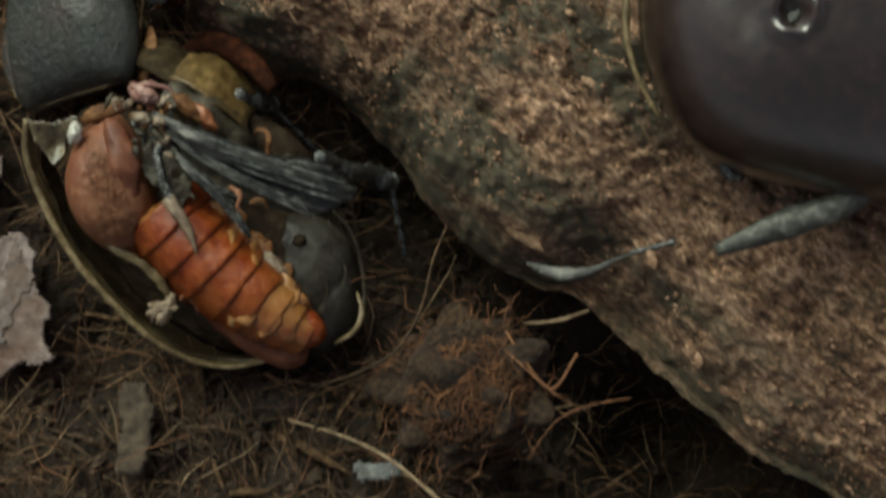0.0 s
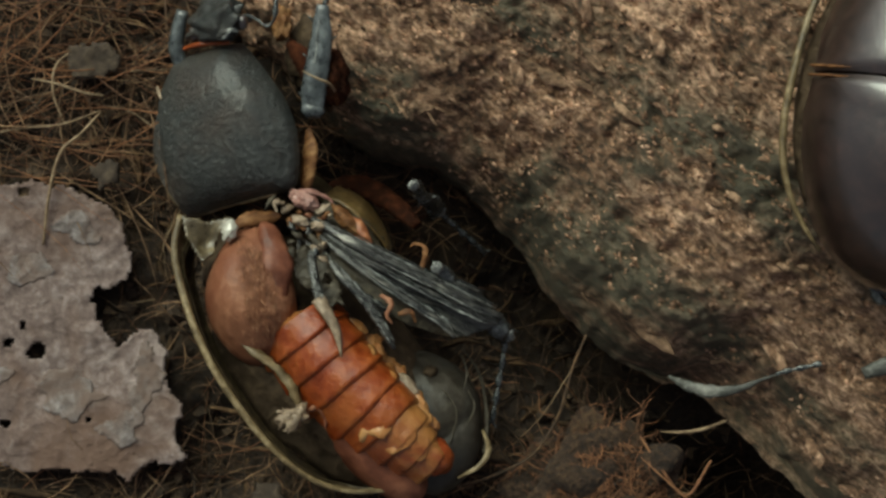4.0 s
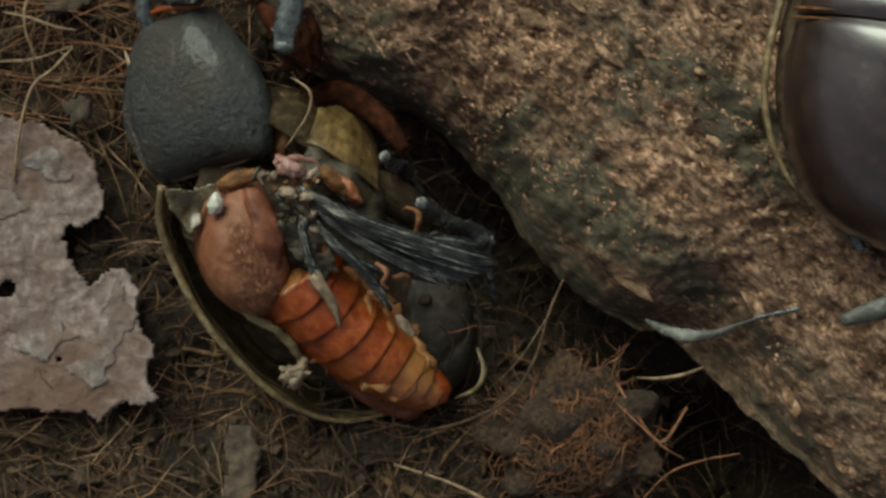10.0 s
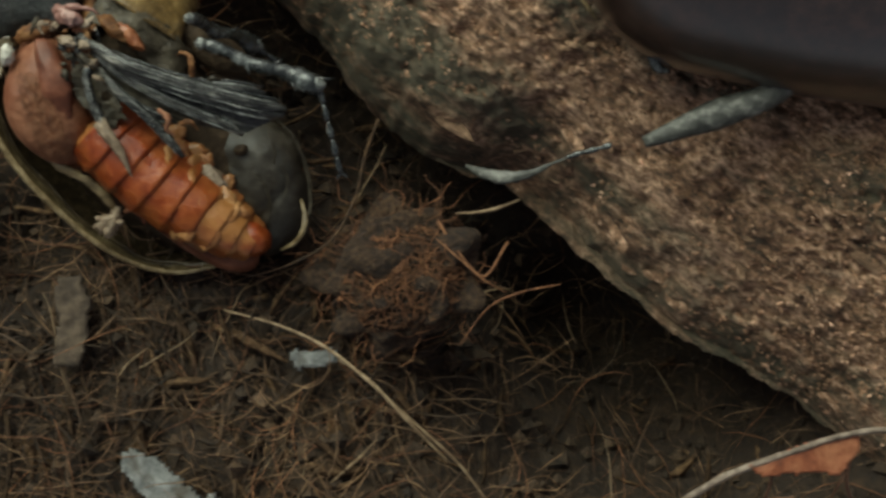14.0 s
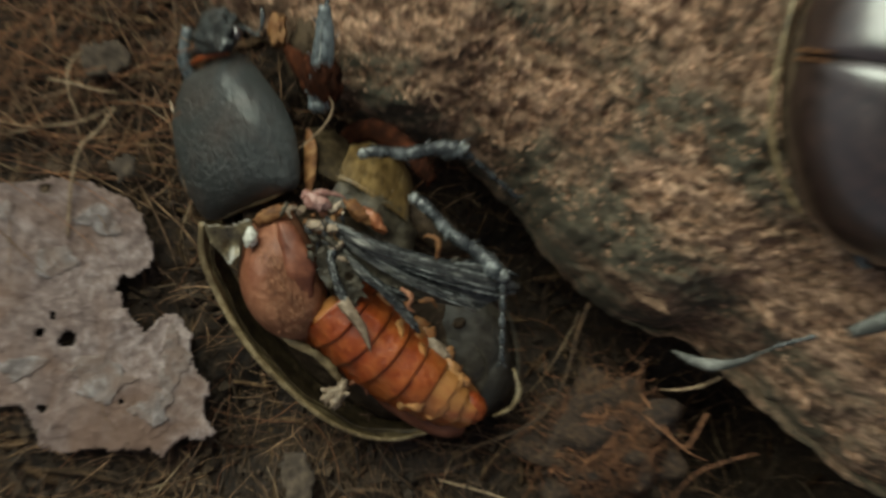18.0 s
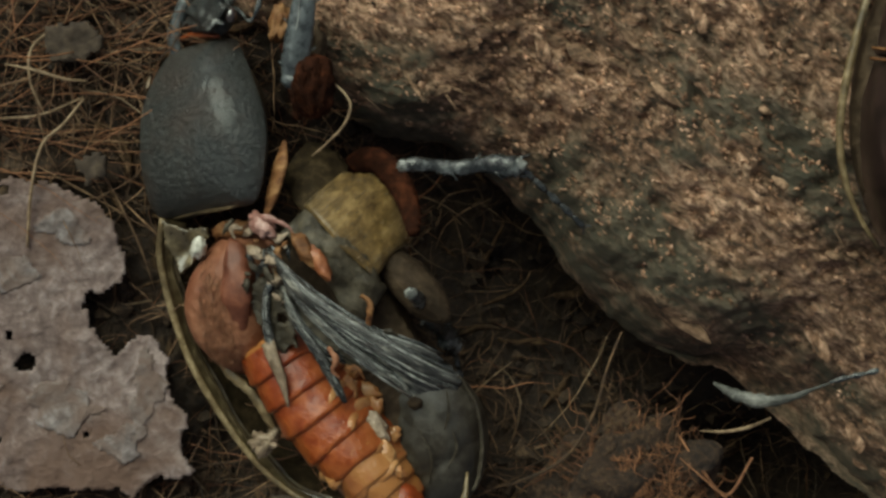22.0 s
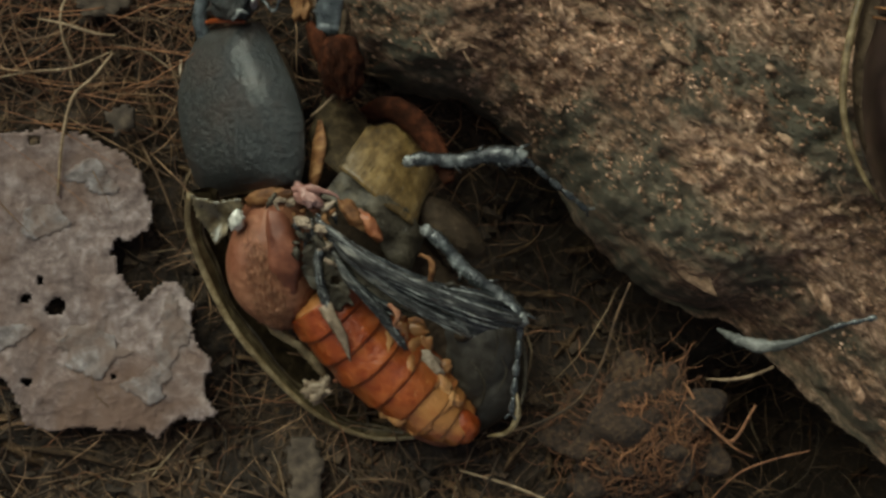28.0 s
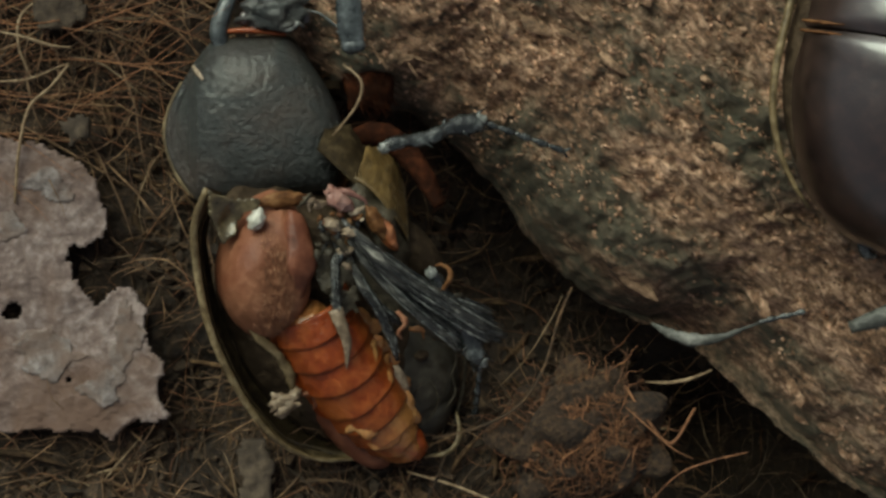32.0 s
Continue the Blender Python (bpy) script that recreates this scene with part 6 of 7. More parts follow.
def motions():
    walk(damaged, placed([
        (0, -9.21, -4.69, 2.84, 3.0, 9.6, 1.2), (0.5, -9.57, -4.48, 2.80, 3.6, 10.0, 0.4), (1, -10.38, -3.97, 2.72, 3.4, 8.1, 0.2),
        (1.5, -10.03, -4.02, 2.51, 4.3, 1.8, -2.0), (2, -9.74, -3.87, 2.39, 5.3, 4.9, -1.9), (2.5, -8.57, -4.18, 2.44, -2.0, 4.7, -0.7),
        (3, -9.29, -5.60, 2.59, -16.0, 9.8, -5.5), (3.5, -9.13, -5.90, 2.69, -20.6, 13.1, -7.2), (5.5, -11.23, -3.59, 2.70, -9.1, 3.2, -2.9),
        (6, -10.94, -2.18, 2.82, -0.4, 0.2, -0.1), (6.5, -10.27, -4.00, 2.68, 9.2, -0.7, -2.9), (7, -9.57, -5.07, 2.64, 13.2, -1.4, -3.0),
        (7.5, -10.11, -5.04, 2.62, 11.4, -3.3, -1.1), (8, -9.06, -6.54, 2.57, 9.9, -0.0, -2.2), (8.5, -7.58, -6.27, 2.38, 8.9, -0.1, 0.6),
        (9, -8.63, -6.39, 2.27, 6.4, 9.4, -0.6), (9.5, -8.36, -5.89, 2.19, 8.8, 13.4, 2.5), (10, -7.68, -6.27, 2.12, 9.5, 15.1, 2.7),
        (10.5, -8.92, -6.60, 2.17, 8.6, 11.3, -1.0), (11, -9.30, -6.35, 2.17, 10.1, 12.4, 1.0), (11.5, -9.01, -6.30, 2.17, 10.8, 10.2, 0.6),
        (12, -8.84, -6.39, 2.17, 10.8, 7.4, -0.4), (12.5, -8.89, -6.47, 2.17, 11.1, 3.1, -0.5), (13, -8.38, -6.73, 2.26, 13.4, -2.0, 2.3),
        (13.5, -8.57, -6.65, 2.37, 12.3, -1.2, 2.4), (14, -8.51, -6.59, 2.51, 10.3, -2.2, 1.1), (14.5, -8.54, -6.65, 2.62, 8.9, -3.1, 0.6),
        (16.5, -8.19, -7.38, 2.64, 12.4, -7.6, -3.5), (17, -7.81, -6.54, 2.68, 12.7, -10.0, -0.8), (17.5, -7.87, -6.05, 2.72, 6.1, 1.1, -1.2),
        (18, -8.28, -5.00, 2.73, 4.0, 5.0, 0.5), (18.5, -8.18, -4.13, 2.57, 0.6, 13.2, 2.1), (19, -9.67, -4.65, 2.38, 0.8, 12.8, -3.0),
        (19.5, -11.13, -3.87, 2.29, 1.9, 3.2, -5.1), (20, -9.43, -6.44, 2.21, -2.2, 10.2, -4.4), (20.5, -9.30, -6.62, 2.12, 2.9, 11.2, -5.8),
        (21, -9.83, -6.92, 1.99, 0.5, 3.9, -6.5), (21.5, -11.03, -7.06, 2.14, -0.4, -6.6, -7.9), (22, -12.68, -7.03, 2.31, 6.3, -19.5, -11.5),
        (22.5, -13.21, -7.09, 2.48, 9.2, -19.2, -10.3), (23, -11.57, -8.08, 2.47, 8.2, -19.3, -9.0), (23.5, -10.23, -7.90, 2.45, 8.2, -14.7, -6.2),
        (24, -10.56, -7.70, 2.42, 9.6, -13.8, -5.7), (24.5, -10.49, -7.59, 2.51, 8.5, -10.2, -4.8), (25, -10.77, -7.25, 2.53, 11.0, -19.2, -2.4),
        (25.5, -9.53, -8.18, 2.53, 14.2, -15.8, -4.8), (26, -8.63, -7.57, 2.48, 9.5, -5.7, -3.1), (26.5, -9.52, -6.70, 2.46, 9.4, 8.5, -5.9),
        (28.5, -10.74, -8.00, 2.58, 15.1, -11.2, -6.5), (29, -11.05, -9.10, 2.64, 13.9, -14.8, -6.0), (29.5, -10.55, -10.60, 2.69, 18.0, -16.5, -3.8),
        (30, -10.06, -11.00, 2.70, 19.0, -10.1, -6.3), (30.5, -8.52, -10.84, 2.76, 10.2, 5.4, -9.8), (31, -7.70, -10.35, 2.85, 7.8, 7.9, -12.4),
        (31.5, -7.51, -8.71, 2.85, 4.1, 13.9, -12.1), (32, -7.06, -8.18, 2.84, 2.2, 22.1, -14.0)
    ]))
    walk(neck_part, placed([
        (0, -13.30, 11.59, -2.77, -7.7, -33.7, 5.3), (0.5, -13.45, 10.85, -2.97, -8.9, -31.5, 5.9), (1, -12.94, 11.04, -2.42, -10.2, -29.4, 2.7),
        (1.5, -12.90, 10.21, -0.93, -10.2, -21.1, 6.2), (2, -12.54, 9.55, -1.66, -12.8, -20.5, 7.5), (2.5, -12.54, 10.00, -0.43, -1.5, -31.1, 7.1),
        (3, -12.63, 10.48, 0.84, 14.6, -30.3, 3.1), (3.5, -11.91, 10.39, 1.06, 25.2, -42.9, -2.0), (5.5, -12.36, 10.36, 1.13, 15.6, -40.5, -1.6),
        (6, -13.29, 10.10, -0.06, -3.2, -29.4, 3.9), (6.5, -12.89, 9.17, -1.13, -7.0, -34.8, 10.9), (7, -13.34, 8.60, -1.35, -8.9, -33.7, 11.8),
        (7.5, -12.58, 9.24, -0.68, -5.2, -44.8, 10.7), (8, -13.63, 9.17, -1.08, -5.6, -31.6, 13.4), (8.5, -12.91, 9.39, -0.90, -6.4, -43.6, 14.9),
        (9, -12.86, 9.34, -2.69, -11.9, -35.1, 10.8), (9.5, -11.69, 8.97, -3.59, -12.9, -52.2, 17.6), (10, -12.01, 9.06, -4.10, -11.2, -41.5, 14.9),
        (10.5, -11.89, 9.25, -3.09, -9.2, -50.1, 17.6), (11, -12.15, 9.38, -3.72, -9.9, -42.1, 12.2), (11.5, -12.02, 9.06, -3.22, -11.7, -49.6, 16.8),
        (12, -13.09, 9.14, -2.77, -9.2, -36.7, 12.3), (12.5, -12.96, 9.42, -1.85, -10.5, -42.8, 14.3), (13, -13.98, 10.09, -1.30, -14.5, -32.3, 9.7),
        (13.5, -13.70, 10.14, -1.42, -16.5, -36.4, 10.2), (14, -12.13, 7.95, -0.66, -14.7, -33.6, 10.3), (14.5, -11.74, 5.82, -0.10, -13.7, -32.4, 11.7),
        (16.5, -13.35, 3.57, 1.11, -16.8, -27.3, 19.2), (17, -14.77, 10.31, 0.40, -17.3, -28.4, 13.2), (17.5, -13.75, 9.64, -1.33, -12.8, -32.4, 14.2),
        (18, -12.63, 9.38, -1.84, -13.4, -43.3, 17.6), (18.5, -11.59, 9.19, -2.79, -12.5, -48.6, 17.1), (19, -11.73, 8.94, -2.65, -13.4, -45.9, 20.9),
        (19.5, -12.32, 8.66, -0.69, -13.0, -44.9, 23.0), (20, -11.78, 9.33, -1.41, -11.3, -49.6, 19.6), (20.5, -11.93, 8.75, -2.37, -18.6, -47.8, 25.8),
        (21, -13.05, 9.28, -0.53, -14.2, -32.4, 16.1), (21.5, -12.82, 9.80, 1.95, -8.0, -35.8, 15.7), (22, -12.78, 10.07, 3.69, -12.7, -25.6, 15.6),
        (22.5, -13.01, 9.58, 3.21, -13.1, -32.1, 16.0), (23, -13.78, 9.95, 3.53, -18.1, -18.7, 13.2), (23.5, -12.99, 9.19, 2.29, -13.4, -29.6, 17.3),
        (24, -13.56, 9.22, 2.01, -14.6, -24.0, 14.6), (24.5, -13.58, 9.23, 1.23, -17.2, -33.4, 16.9), (25, -14.25, 10.48, 3.14, -26.5, -14.6, 7.3),
        (25.5, -13.79, 8.85, 1.86, -23.8, -26.5, 21.1), (26, -13.81, 8.73, -0.02, -24.4, -25.6, 17.8), (26.5, -11.17, 7.46, -2.68, -20.2, -40.7, 23.7),
        (28.5, -13.20, 8.89, 0.52, -13.7, -32.8, 14.1), (29, -13.68, 9.71, 1.48, -11.7, -26.3, 8.9), (29.5, -13.58, 9.75, 1.15, -13.1, -30.2, 9.5),
        (30, -14.03, 8.12, -0.23, -19.2, -22.0, 10.1), (30.5, -11.76, 7.72, -2.61, -12.6, -36.2, 14.3), (31, -11.36, 7.85, -2.80, -10.4, -24.8, 11.9),
        (31.5, -10.60, 8.02, -3.23, -9.3, -29.5, 13.6), (32, -9.16, 8.00, -3.99, -9.7, -23.3, 16.3)
    ]))
    walk(middle_leg[0], placed([
        (0, 4.87, 9.76, 4.02, -24.3, 72.6, 4.0), (0.5, 7.18, 10.96, 4.35, 2.3, 70.8, -21.3), (1, 6.29, 11.62, 4.02, 4.0, 61.2, -31.9),
        (1.5, 2.11, 13.69, 3.03, -6.6, 48.7, -4.2), (2, 5.23, 11.98, 3.48, -5.7, 64.0, -32.0), (2.5, 4.37, 11.87, 4.85, 7.0, 66.9, -2.7),
        (3, 4.99, 11.35, 8.28, 46.9, 64.0, 16.8), (3.5, 5.45, 11.29, 9.78, 61.7, 62.3, 21.7), (5.5, 5.78, 10.60, 5.87, 23.4, 65.2, -1.8),
        (6, 1.08, 13.26, 3.77, 0.5, 33.5, -9.4), (6.5, 7.12, 10.59, 2.08, -21.0, 63.7, -29.4), (7, 2.57, 14.40, 0.52, -13.2, 1.2, 1.0),
        (7.5, 5.00, 15.31, 0.59, -11.0, 2.0, 4.9), (8, 4.04, 15.91, 1.20, -9.7, -0.8, 11.9), (8.5, 2.14, 13.76, 2.02, -8.9, -1.8, -3.0),
        (9, 5.01, 11.86, 3.82, -2.8, 29.2, -22.9), (9.5, 5.29, 11.00, 4.06, -2.9, 31.5, -25.6), (10, 5.00, 10.69, 4.16, -2.6, 59.3, -29.7),
        (10.5, 4.91, 13.97, 3.36, 3.8, 50.2, -43.4), (11, 5.86, 11.18, 3.81, -9.2, 60.7, -30.9), (11.5, 5.30, 12.75, 3.02, -14.1, 54.5, -25.0),
        (12, 4.97, 12.76, 2.67, -7.9, 50.6, -39.4), (12.5, 4.89, 12.92, 2.16, -15.3, 56.4, -40.5), (13, 4.19, 13.34, 1.04, -13.5, -3.6, -8.2),
        (13.5, 4.27, 13.35, 1.23, -13.1, 18.8, -8.8), (14, 6.75, 9.02, 2.16, -18.6, 55.3, -34.4), (14.5, 5.34, 11.52, 1.84, -29.1, 70.4, -44.8),
        (16.5, -0.42, 13.30, 1.11, -36.2, 67.5, -39.4), (17, 2.44, 13.51, 0.49, -21.7, 41.6, -48.5), (17.5, 0.67, 13.65, 2.35, -6.7, 23.0, -1.5),
        (18, 0.63, 14.28, 2.84, -4.1, 7.6, -0.3), (18.5, -1.73, 13.36, 3.50, 1.2, 15.0, -6.9), (19, 5.09, 11.73, 5.22, 9.6, 50.2, -24.3),
        (19.5, 6.93, 10.49, 4.26, 0.6, 58.4, -34.9), (20, 4.20, 11.20, 5.54, 11.9, 52.6, -21.8), (20.5, 3.40, 14.47, 4.40, -2.1, 35.1, -7.5),
        (21, 2.71, 15.17, 4.57, -1.1, 18.7, 7.9), (21.5, 4.82, 15.88, 3.94, 1.8, 27.7, 11.5), (22, 6.29, 16.88, 0.36, -3.3, 27.5, 8.0),
        (22.5, 7.25, 16.29, -0.89, -5.3, 27.4, 10.0), (23, 5.62, 16.62, -0.08, -3.9, 29.0, 11.4), (23.5, 5.01, 15.94, 0.61, -6.0, 28.9, 7.8),
        (24, 5.15, 15.80, 0.30, -8.6, 37.5, 5.6), (24.5, 5.74, 15.46, 0.75, -7.1, 28.5, 8.5), (25, -0.28, 12.18, 4.71, -12.3, 28.9, -5.2),
        (25.5, 2.49, 16.23, -0.59, -20.8, -0.0, -38.1), (26, -2.74, 13.17, 2.18, -10.4, 7.6, -10.8), (26.5, 4.74, 11.32, 2.99, -10.3, 50.4, -24.7),
        (28.5, 4.04, 14.68, -0.66, -12.8, 8.9, 9.3), (29, 5.41, 16.84, -1.54, -24.6, 33.9, -61.5), (29.5, -0.45, 13.32, 0.00, -19.4, 44.3, -0.6),
        (30, 5.03, 18.01, -3.06, -14.3, 11.7, 18.9), (30.5, 3.48, 16.75, 1.12, -12.8, 25.6, 26.9), (31, 2.41, 16.38, 1.83, -12.3, 26.2, 32.3),
        (31.5, 1.43, 15.67, 3.00, -10.8, 17.1, 25.6), (32, -0.55, 15.31, 3.14, -12.5, 4.4, 26.5)
    ]))
    walk(middle_leg[1], placed([
        (0, 11.00, -0.00, -0.00, 73.1, -6.4, -48.7), (0.5, 11.00, -0.00, 0.00, 37.9, -34.3, -28.8), (1, 11.00, 0.00, 0.00, 19.2, -28.4, -15.8),
        (1.5, 11.00, 0.00, 0.00, 46.7, -16.8, -69.6), (2, 11.00, 0.00, 0.00, -67.1, 2.4, 49.1), (2.5, 11.00, 0.00, 0.00, 35.8, -23.9, -28.6),
        (3, 11.00, 0.00, 0.00, 4.3, -33.9, -3.5), (3.5, 11.00, 0.00, 0.00, -2.7, -35.4, 2.2), (5.5, 11.00, 0.00, 0.00, 29.3, -21.3, -24.4),
        (6, 11.00, 0.00, -0.00, 24.9, 13.7, -36.1), (6.5, 11.00, 0.00, 0.00, 44.3, -12.6, -36.3), (7, 11.00, -0.00, 0.00, -0.2, 39.6, -18.7),
        (7.5, 11.00, 0.00, -0.00, -0.5, 6.5, -13.7), (8, 11.00, 0.00, -0.00, -1.0, 6.9, -20.4), (8.5, 11.00, 0.00, 0.00, -0.8, 39.3, -27.5),
        (9, 11.00, 0.00, 0.00, 17.4, -32.5, -27.5), (9.5, 11.00, -0.00, -0.00, 18.2, -8.8, -20.2), (10, 11.00, 0.00, 0.00, 29.8, -32.7, -23.3),
        (10.5, 11.00, -0.00, -0.00, -0.5, -25.0, 0.5), (11, 11.00, -0.00, 0.00, 26.4, -33.2, -20.8), (11.5, 11.00, 0.00, 0.00, 35.6, -19.8, -29.2),
        (12, 11.00, 0.00, 0.00, 11.5, -22.8, -10.0), (12.5, 11.00, 0.00, 0.00, 14.2, -31.1, -13.2), (13, 11.00, 0.00, 0.00, -3.2, 35.3, -46.6),
        (13.5, 11.00, 0.00, -0.00, 14.1, 8.2, -44.0), (14, 11.00, 0.00, 0.00, 15.2, -17.1, -13.9), (14.5, 11.00, 0.00, -0.00, 28.6, -28.1, -22.9),
        (16.5, 11.00, 0.00, 0.00, 37.5, -24.6, -35.8), (17, 11.00, -0.00, -0.00, 12.3, -1.6, -14.2), (17.5, 11.00, 0.00, -0.00, 21.0, -7.7, -61.0),
        (18, 11.00, 0.00, 0.00, 9.0, 15.8, -40.7), (18.5, 11.00, 0.00, 0.00, 20.9, -14.9, -48.7), (19, 11.00, 0.00, 0.00, 25.4, -53.8, -29.0),
        (19.5, 11.00, -0.00, -0.00, 6.5, -51.9, -7.3), (20, 11.00, -0.00, 0.00, 13.2, -25.6, -12.6), (20.5, 11.00, 0.00, 0.00, 25.7, -10.5, -31.5),
        (21, 11.00, 0.00, -0.00, 15.0, -12.6, -42.4), (21.5, 11.00, 0.00, -0.00, 15.7, 2.2, -45.6), (22, 11.00, 0.00, 0.00, 5.0, 11.9, -41.0),
        (22.5, 11.00, 0.00, 0.00, 5.1, -0.2, -48.9), (23, 11.00, -0.00, 0.00, 6.5, -1.0, -50.7), (23.5, 11.00, 0.00, 0.00, 9.8, -4.5, -48.2),
        (24, 11.00, 0.00, 0.00, 16.2, -11.4, -46.6), (24.5, 11.00, -0.00, -0.00, 13.5, -3.2, -52.7), (25, 11.00, 0.00, -0.00, 7.9, -1.9, -52.0),
        (25.5, 11.00, -0.00, 0.00, 0.4, 8.2, 6.4), (26, 11.00, -0.00, 0.00, 1.8, 1.1, -30.3), (26.5, 11.00, -0.00, -0.00, 25.4, -17.7, -22.2),
        (28.5, 11.00, 0.00, 0.00, -3.4, 7.6, -46.0), (29, 11.00, 0.00, 0.00, -15.4, 5.6, 20.3), (29.5, 11.00, 0.00, 0.00, 16.5, -0.2, -37.9),
        (30, 11.00, 0.00, 0.00, -2.5, 7.8, -34.9), (30.5, 11.00, 0.00, -0.00, 17.0, -14.5, -43.2), (31, 11.00, 0.00, 0.00, 21.5, -14.3, -50.4),
        (31.5, 11.00, 0.00, 0.00, 17.1, -17.5, -39.3), (32, 11.00, 0.00, -0.00, 13.5, -14.4, -36.6)
    ]))
    walk(rear_leg[0], placed([
        (0, 12.48, 3.27, 6.16, -1.9, 50.0, -11.9), (0.5, 13.34, 4.22, 6.37, 1.9, 39.1, -26.3), (1, 9.38, 5.43, 5.34, 3.3, 53.8, -32.8),
        (1.5, 9.50, 5.11, 4.42, -3.4, 47.3, -40.2), (2, 7.03, 5.96, 4.70, -0.1, 7.2, -46.4), (2.5, 7.48, 5.99, 5.40, 6.0, 40.6, -36.7),
        (3, 8.65, 4.37, 7.46, 24.3, 38.8, -14.0), (3.5, 8.62, 3.52, 8.19, 30.0, 35.3, -22.3), (5.5, 9.10, 3.71, 5.47, 11.4, 33.6, -23.1),
        (6, 7.15, 7.75, 4.26, 0.5, 15.8, -28.4), (6.5, 9.04, 5.72, 3.34, -9.5, 33.6, -40.9), (7, 8.61, 5.20, 3.03, -15.1, 38.3, -43.8),
        (7.5, 6.99, 4.63, 3.13, -10.6, 5.1, -44.6), (8, 6.09, 8.22, 3.06, -7.6, -9.5, -39.6), (8.5, 7.14, 7.75, 3.46, -7.9, -7.5, -28.2),
        (9, 7.21, 6.57, 5.29, 0.6, 20.1, -36.6), (9.5, 6.87, 5.68, 5.78, 1.9, 15.9, -38.5), (10, 8.11, 6.41, 6.26, -1.0, 33.8, -29.6),
        (10.5, 7.67, 5.89, 5.65, 1.4, 14.1, -41.9), (11, 6.87, 6.87, 5.32, 1.4, 3.3, -43.7), (11.5, 6.05, 7.97, 4.58, -1.0, -17.2, -42.1),
        (12, 6.34, 7.16, 4.43, -6.1, -14.1, -27.4), (12.5, 6.63, 8.00, 3.73, -8.3, -10.1, -27.6), (13, 7.34, 7.49, 2.83, -12.9, -6.5, -25.3),
        (13.5, 7.42, 7.31, 2.99, -11.6, -3.1, -26.0), (14, 7.84, 6.54, 3.08, -10.4, 3.5, -22.6), (14.5, 12.58, 5.08, 2.95, -12.9, 43.2, -26.2),
        (16.5, 7.01, 6.73, 2.06, -20.1, 43.1, -42.2), (17, 8.33, 4.80, 1.91, -18.9, 31.2, -53.7), (17.5, 8.19, 5.58, 3.86, -5.7, 30.1, -30.3),
        (18, 5.65, 9.68, 4.10, 0.5, -10.7, -43.9), (18.5, 3.76, 5.21, 5.38, 9.3, 28.3, -35.4), (19, 6.30, 6.33, 6.08, 8.1, 29.0, -32.5),
        (19.5, 9.11, 2.71, 5.14, 0.1, 30.8, -31.2), (20, 8.14, 5.56, 6.54, 8.9, 27.0, -32.9), (20.5, 7.25, 7.13, 6.05, 6.8, 33.9, -39.5),
        (21, 6.55, 7.11, 5.41, 2.4, -1.3, -45.2), (21.5, 8.28, 7.32, 3.99, -7.0, 46.4, -55.2), (22, 9.03, 5.94, 1.13, -35.0, 57.2, -74.4),
        (22.5, 7.25, 4.06, 1.63, -18.5, 30.1, -32.3), (23, 5.14, 8.75, 1.76, -19.8, 2.8, -49.0), (23.5, 6.33, 7.95, 1.93, -16.3, -0.4, -47.1),
        (24, 5.64, 7.60, 2.09, -16.6, -1.6, -46.5), (24.5, 6.11, 6.54, 2.53, -12.8, -0.9, -35.0), (25, 6.43, 5.70, 1.43, -16.9, 10.0, -21.6),
        (25.5, 6.34, 4.87, 1.70, -19.9, 2.8, -29.6), (26, 7.18, 5.67, 2.94, -13.6, 35.6, -35.3), (26.5, 6.10, 7.48, 4.34, -0.7, -13.5, -44.4),
        (28.5, 6.52, 6.69, 1.53, -18.7, -2.3, -30.7), (29, 6.63, 6.67, 1.18, -18.3, 4.6, -23.0), (29.5, 7.13, 5.54, 0.71, -22.2, 5.2, -20.8),
        (30, 6.44, 6.28, 1.25, -21.5, -3.8, -26.9), (30.5, 7.64, 6.75, 3.83, -4.0, -14.9, -41.5), (31, 6.07, 8.46, 3.93, -0.6, 10.5, -41.3),
        (31.5, 5.72, 8.32, 5.11, 6.8, -15.6, -44.4), (32, 5.90, 5.12, 6.69, 15.1, 11.0, -42.7)
    ]))
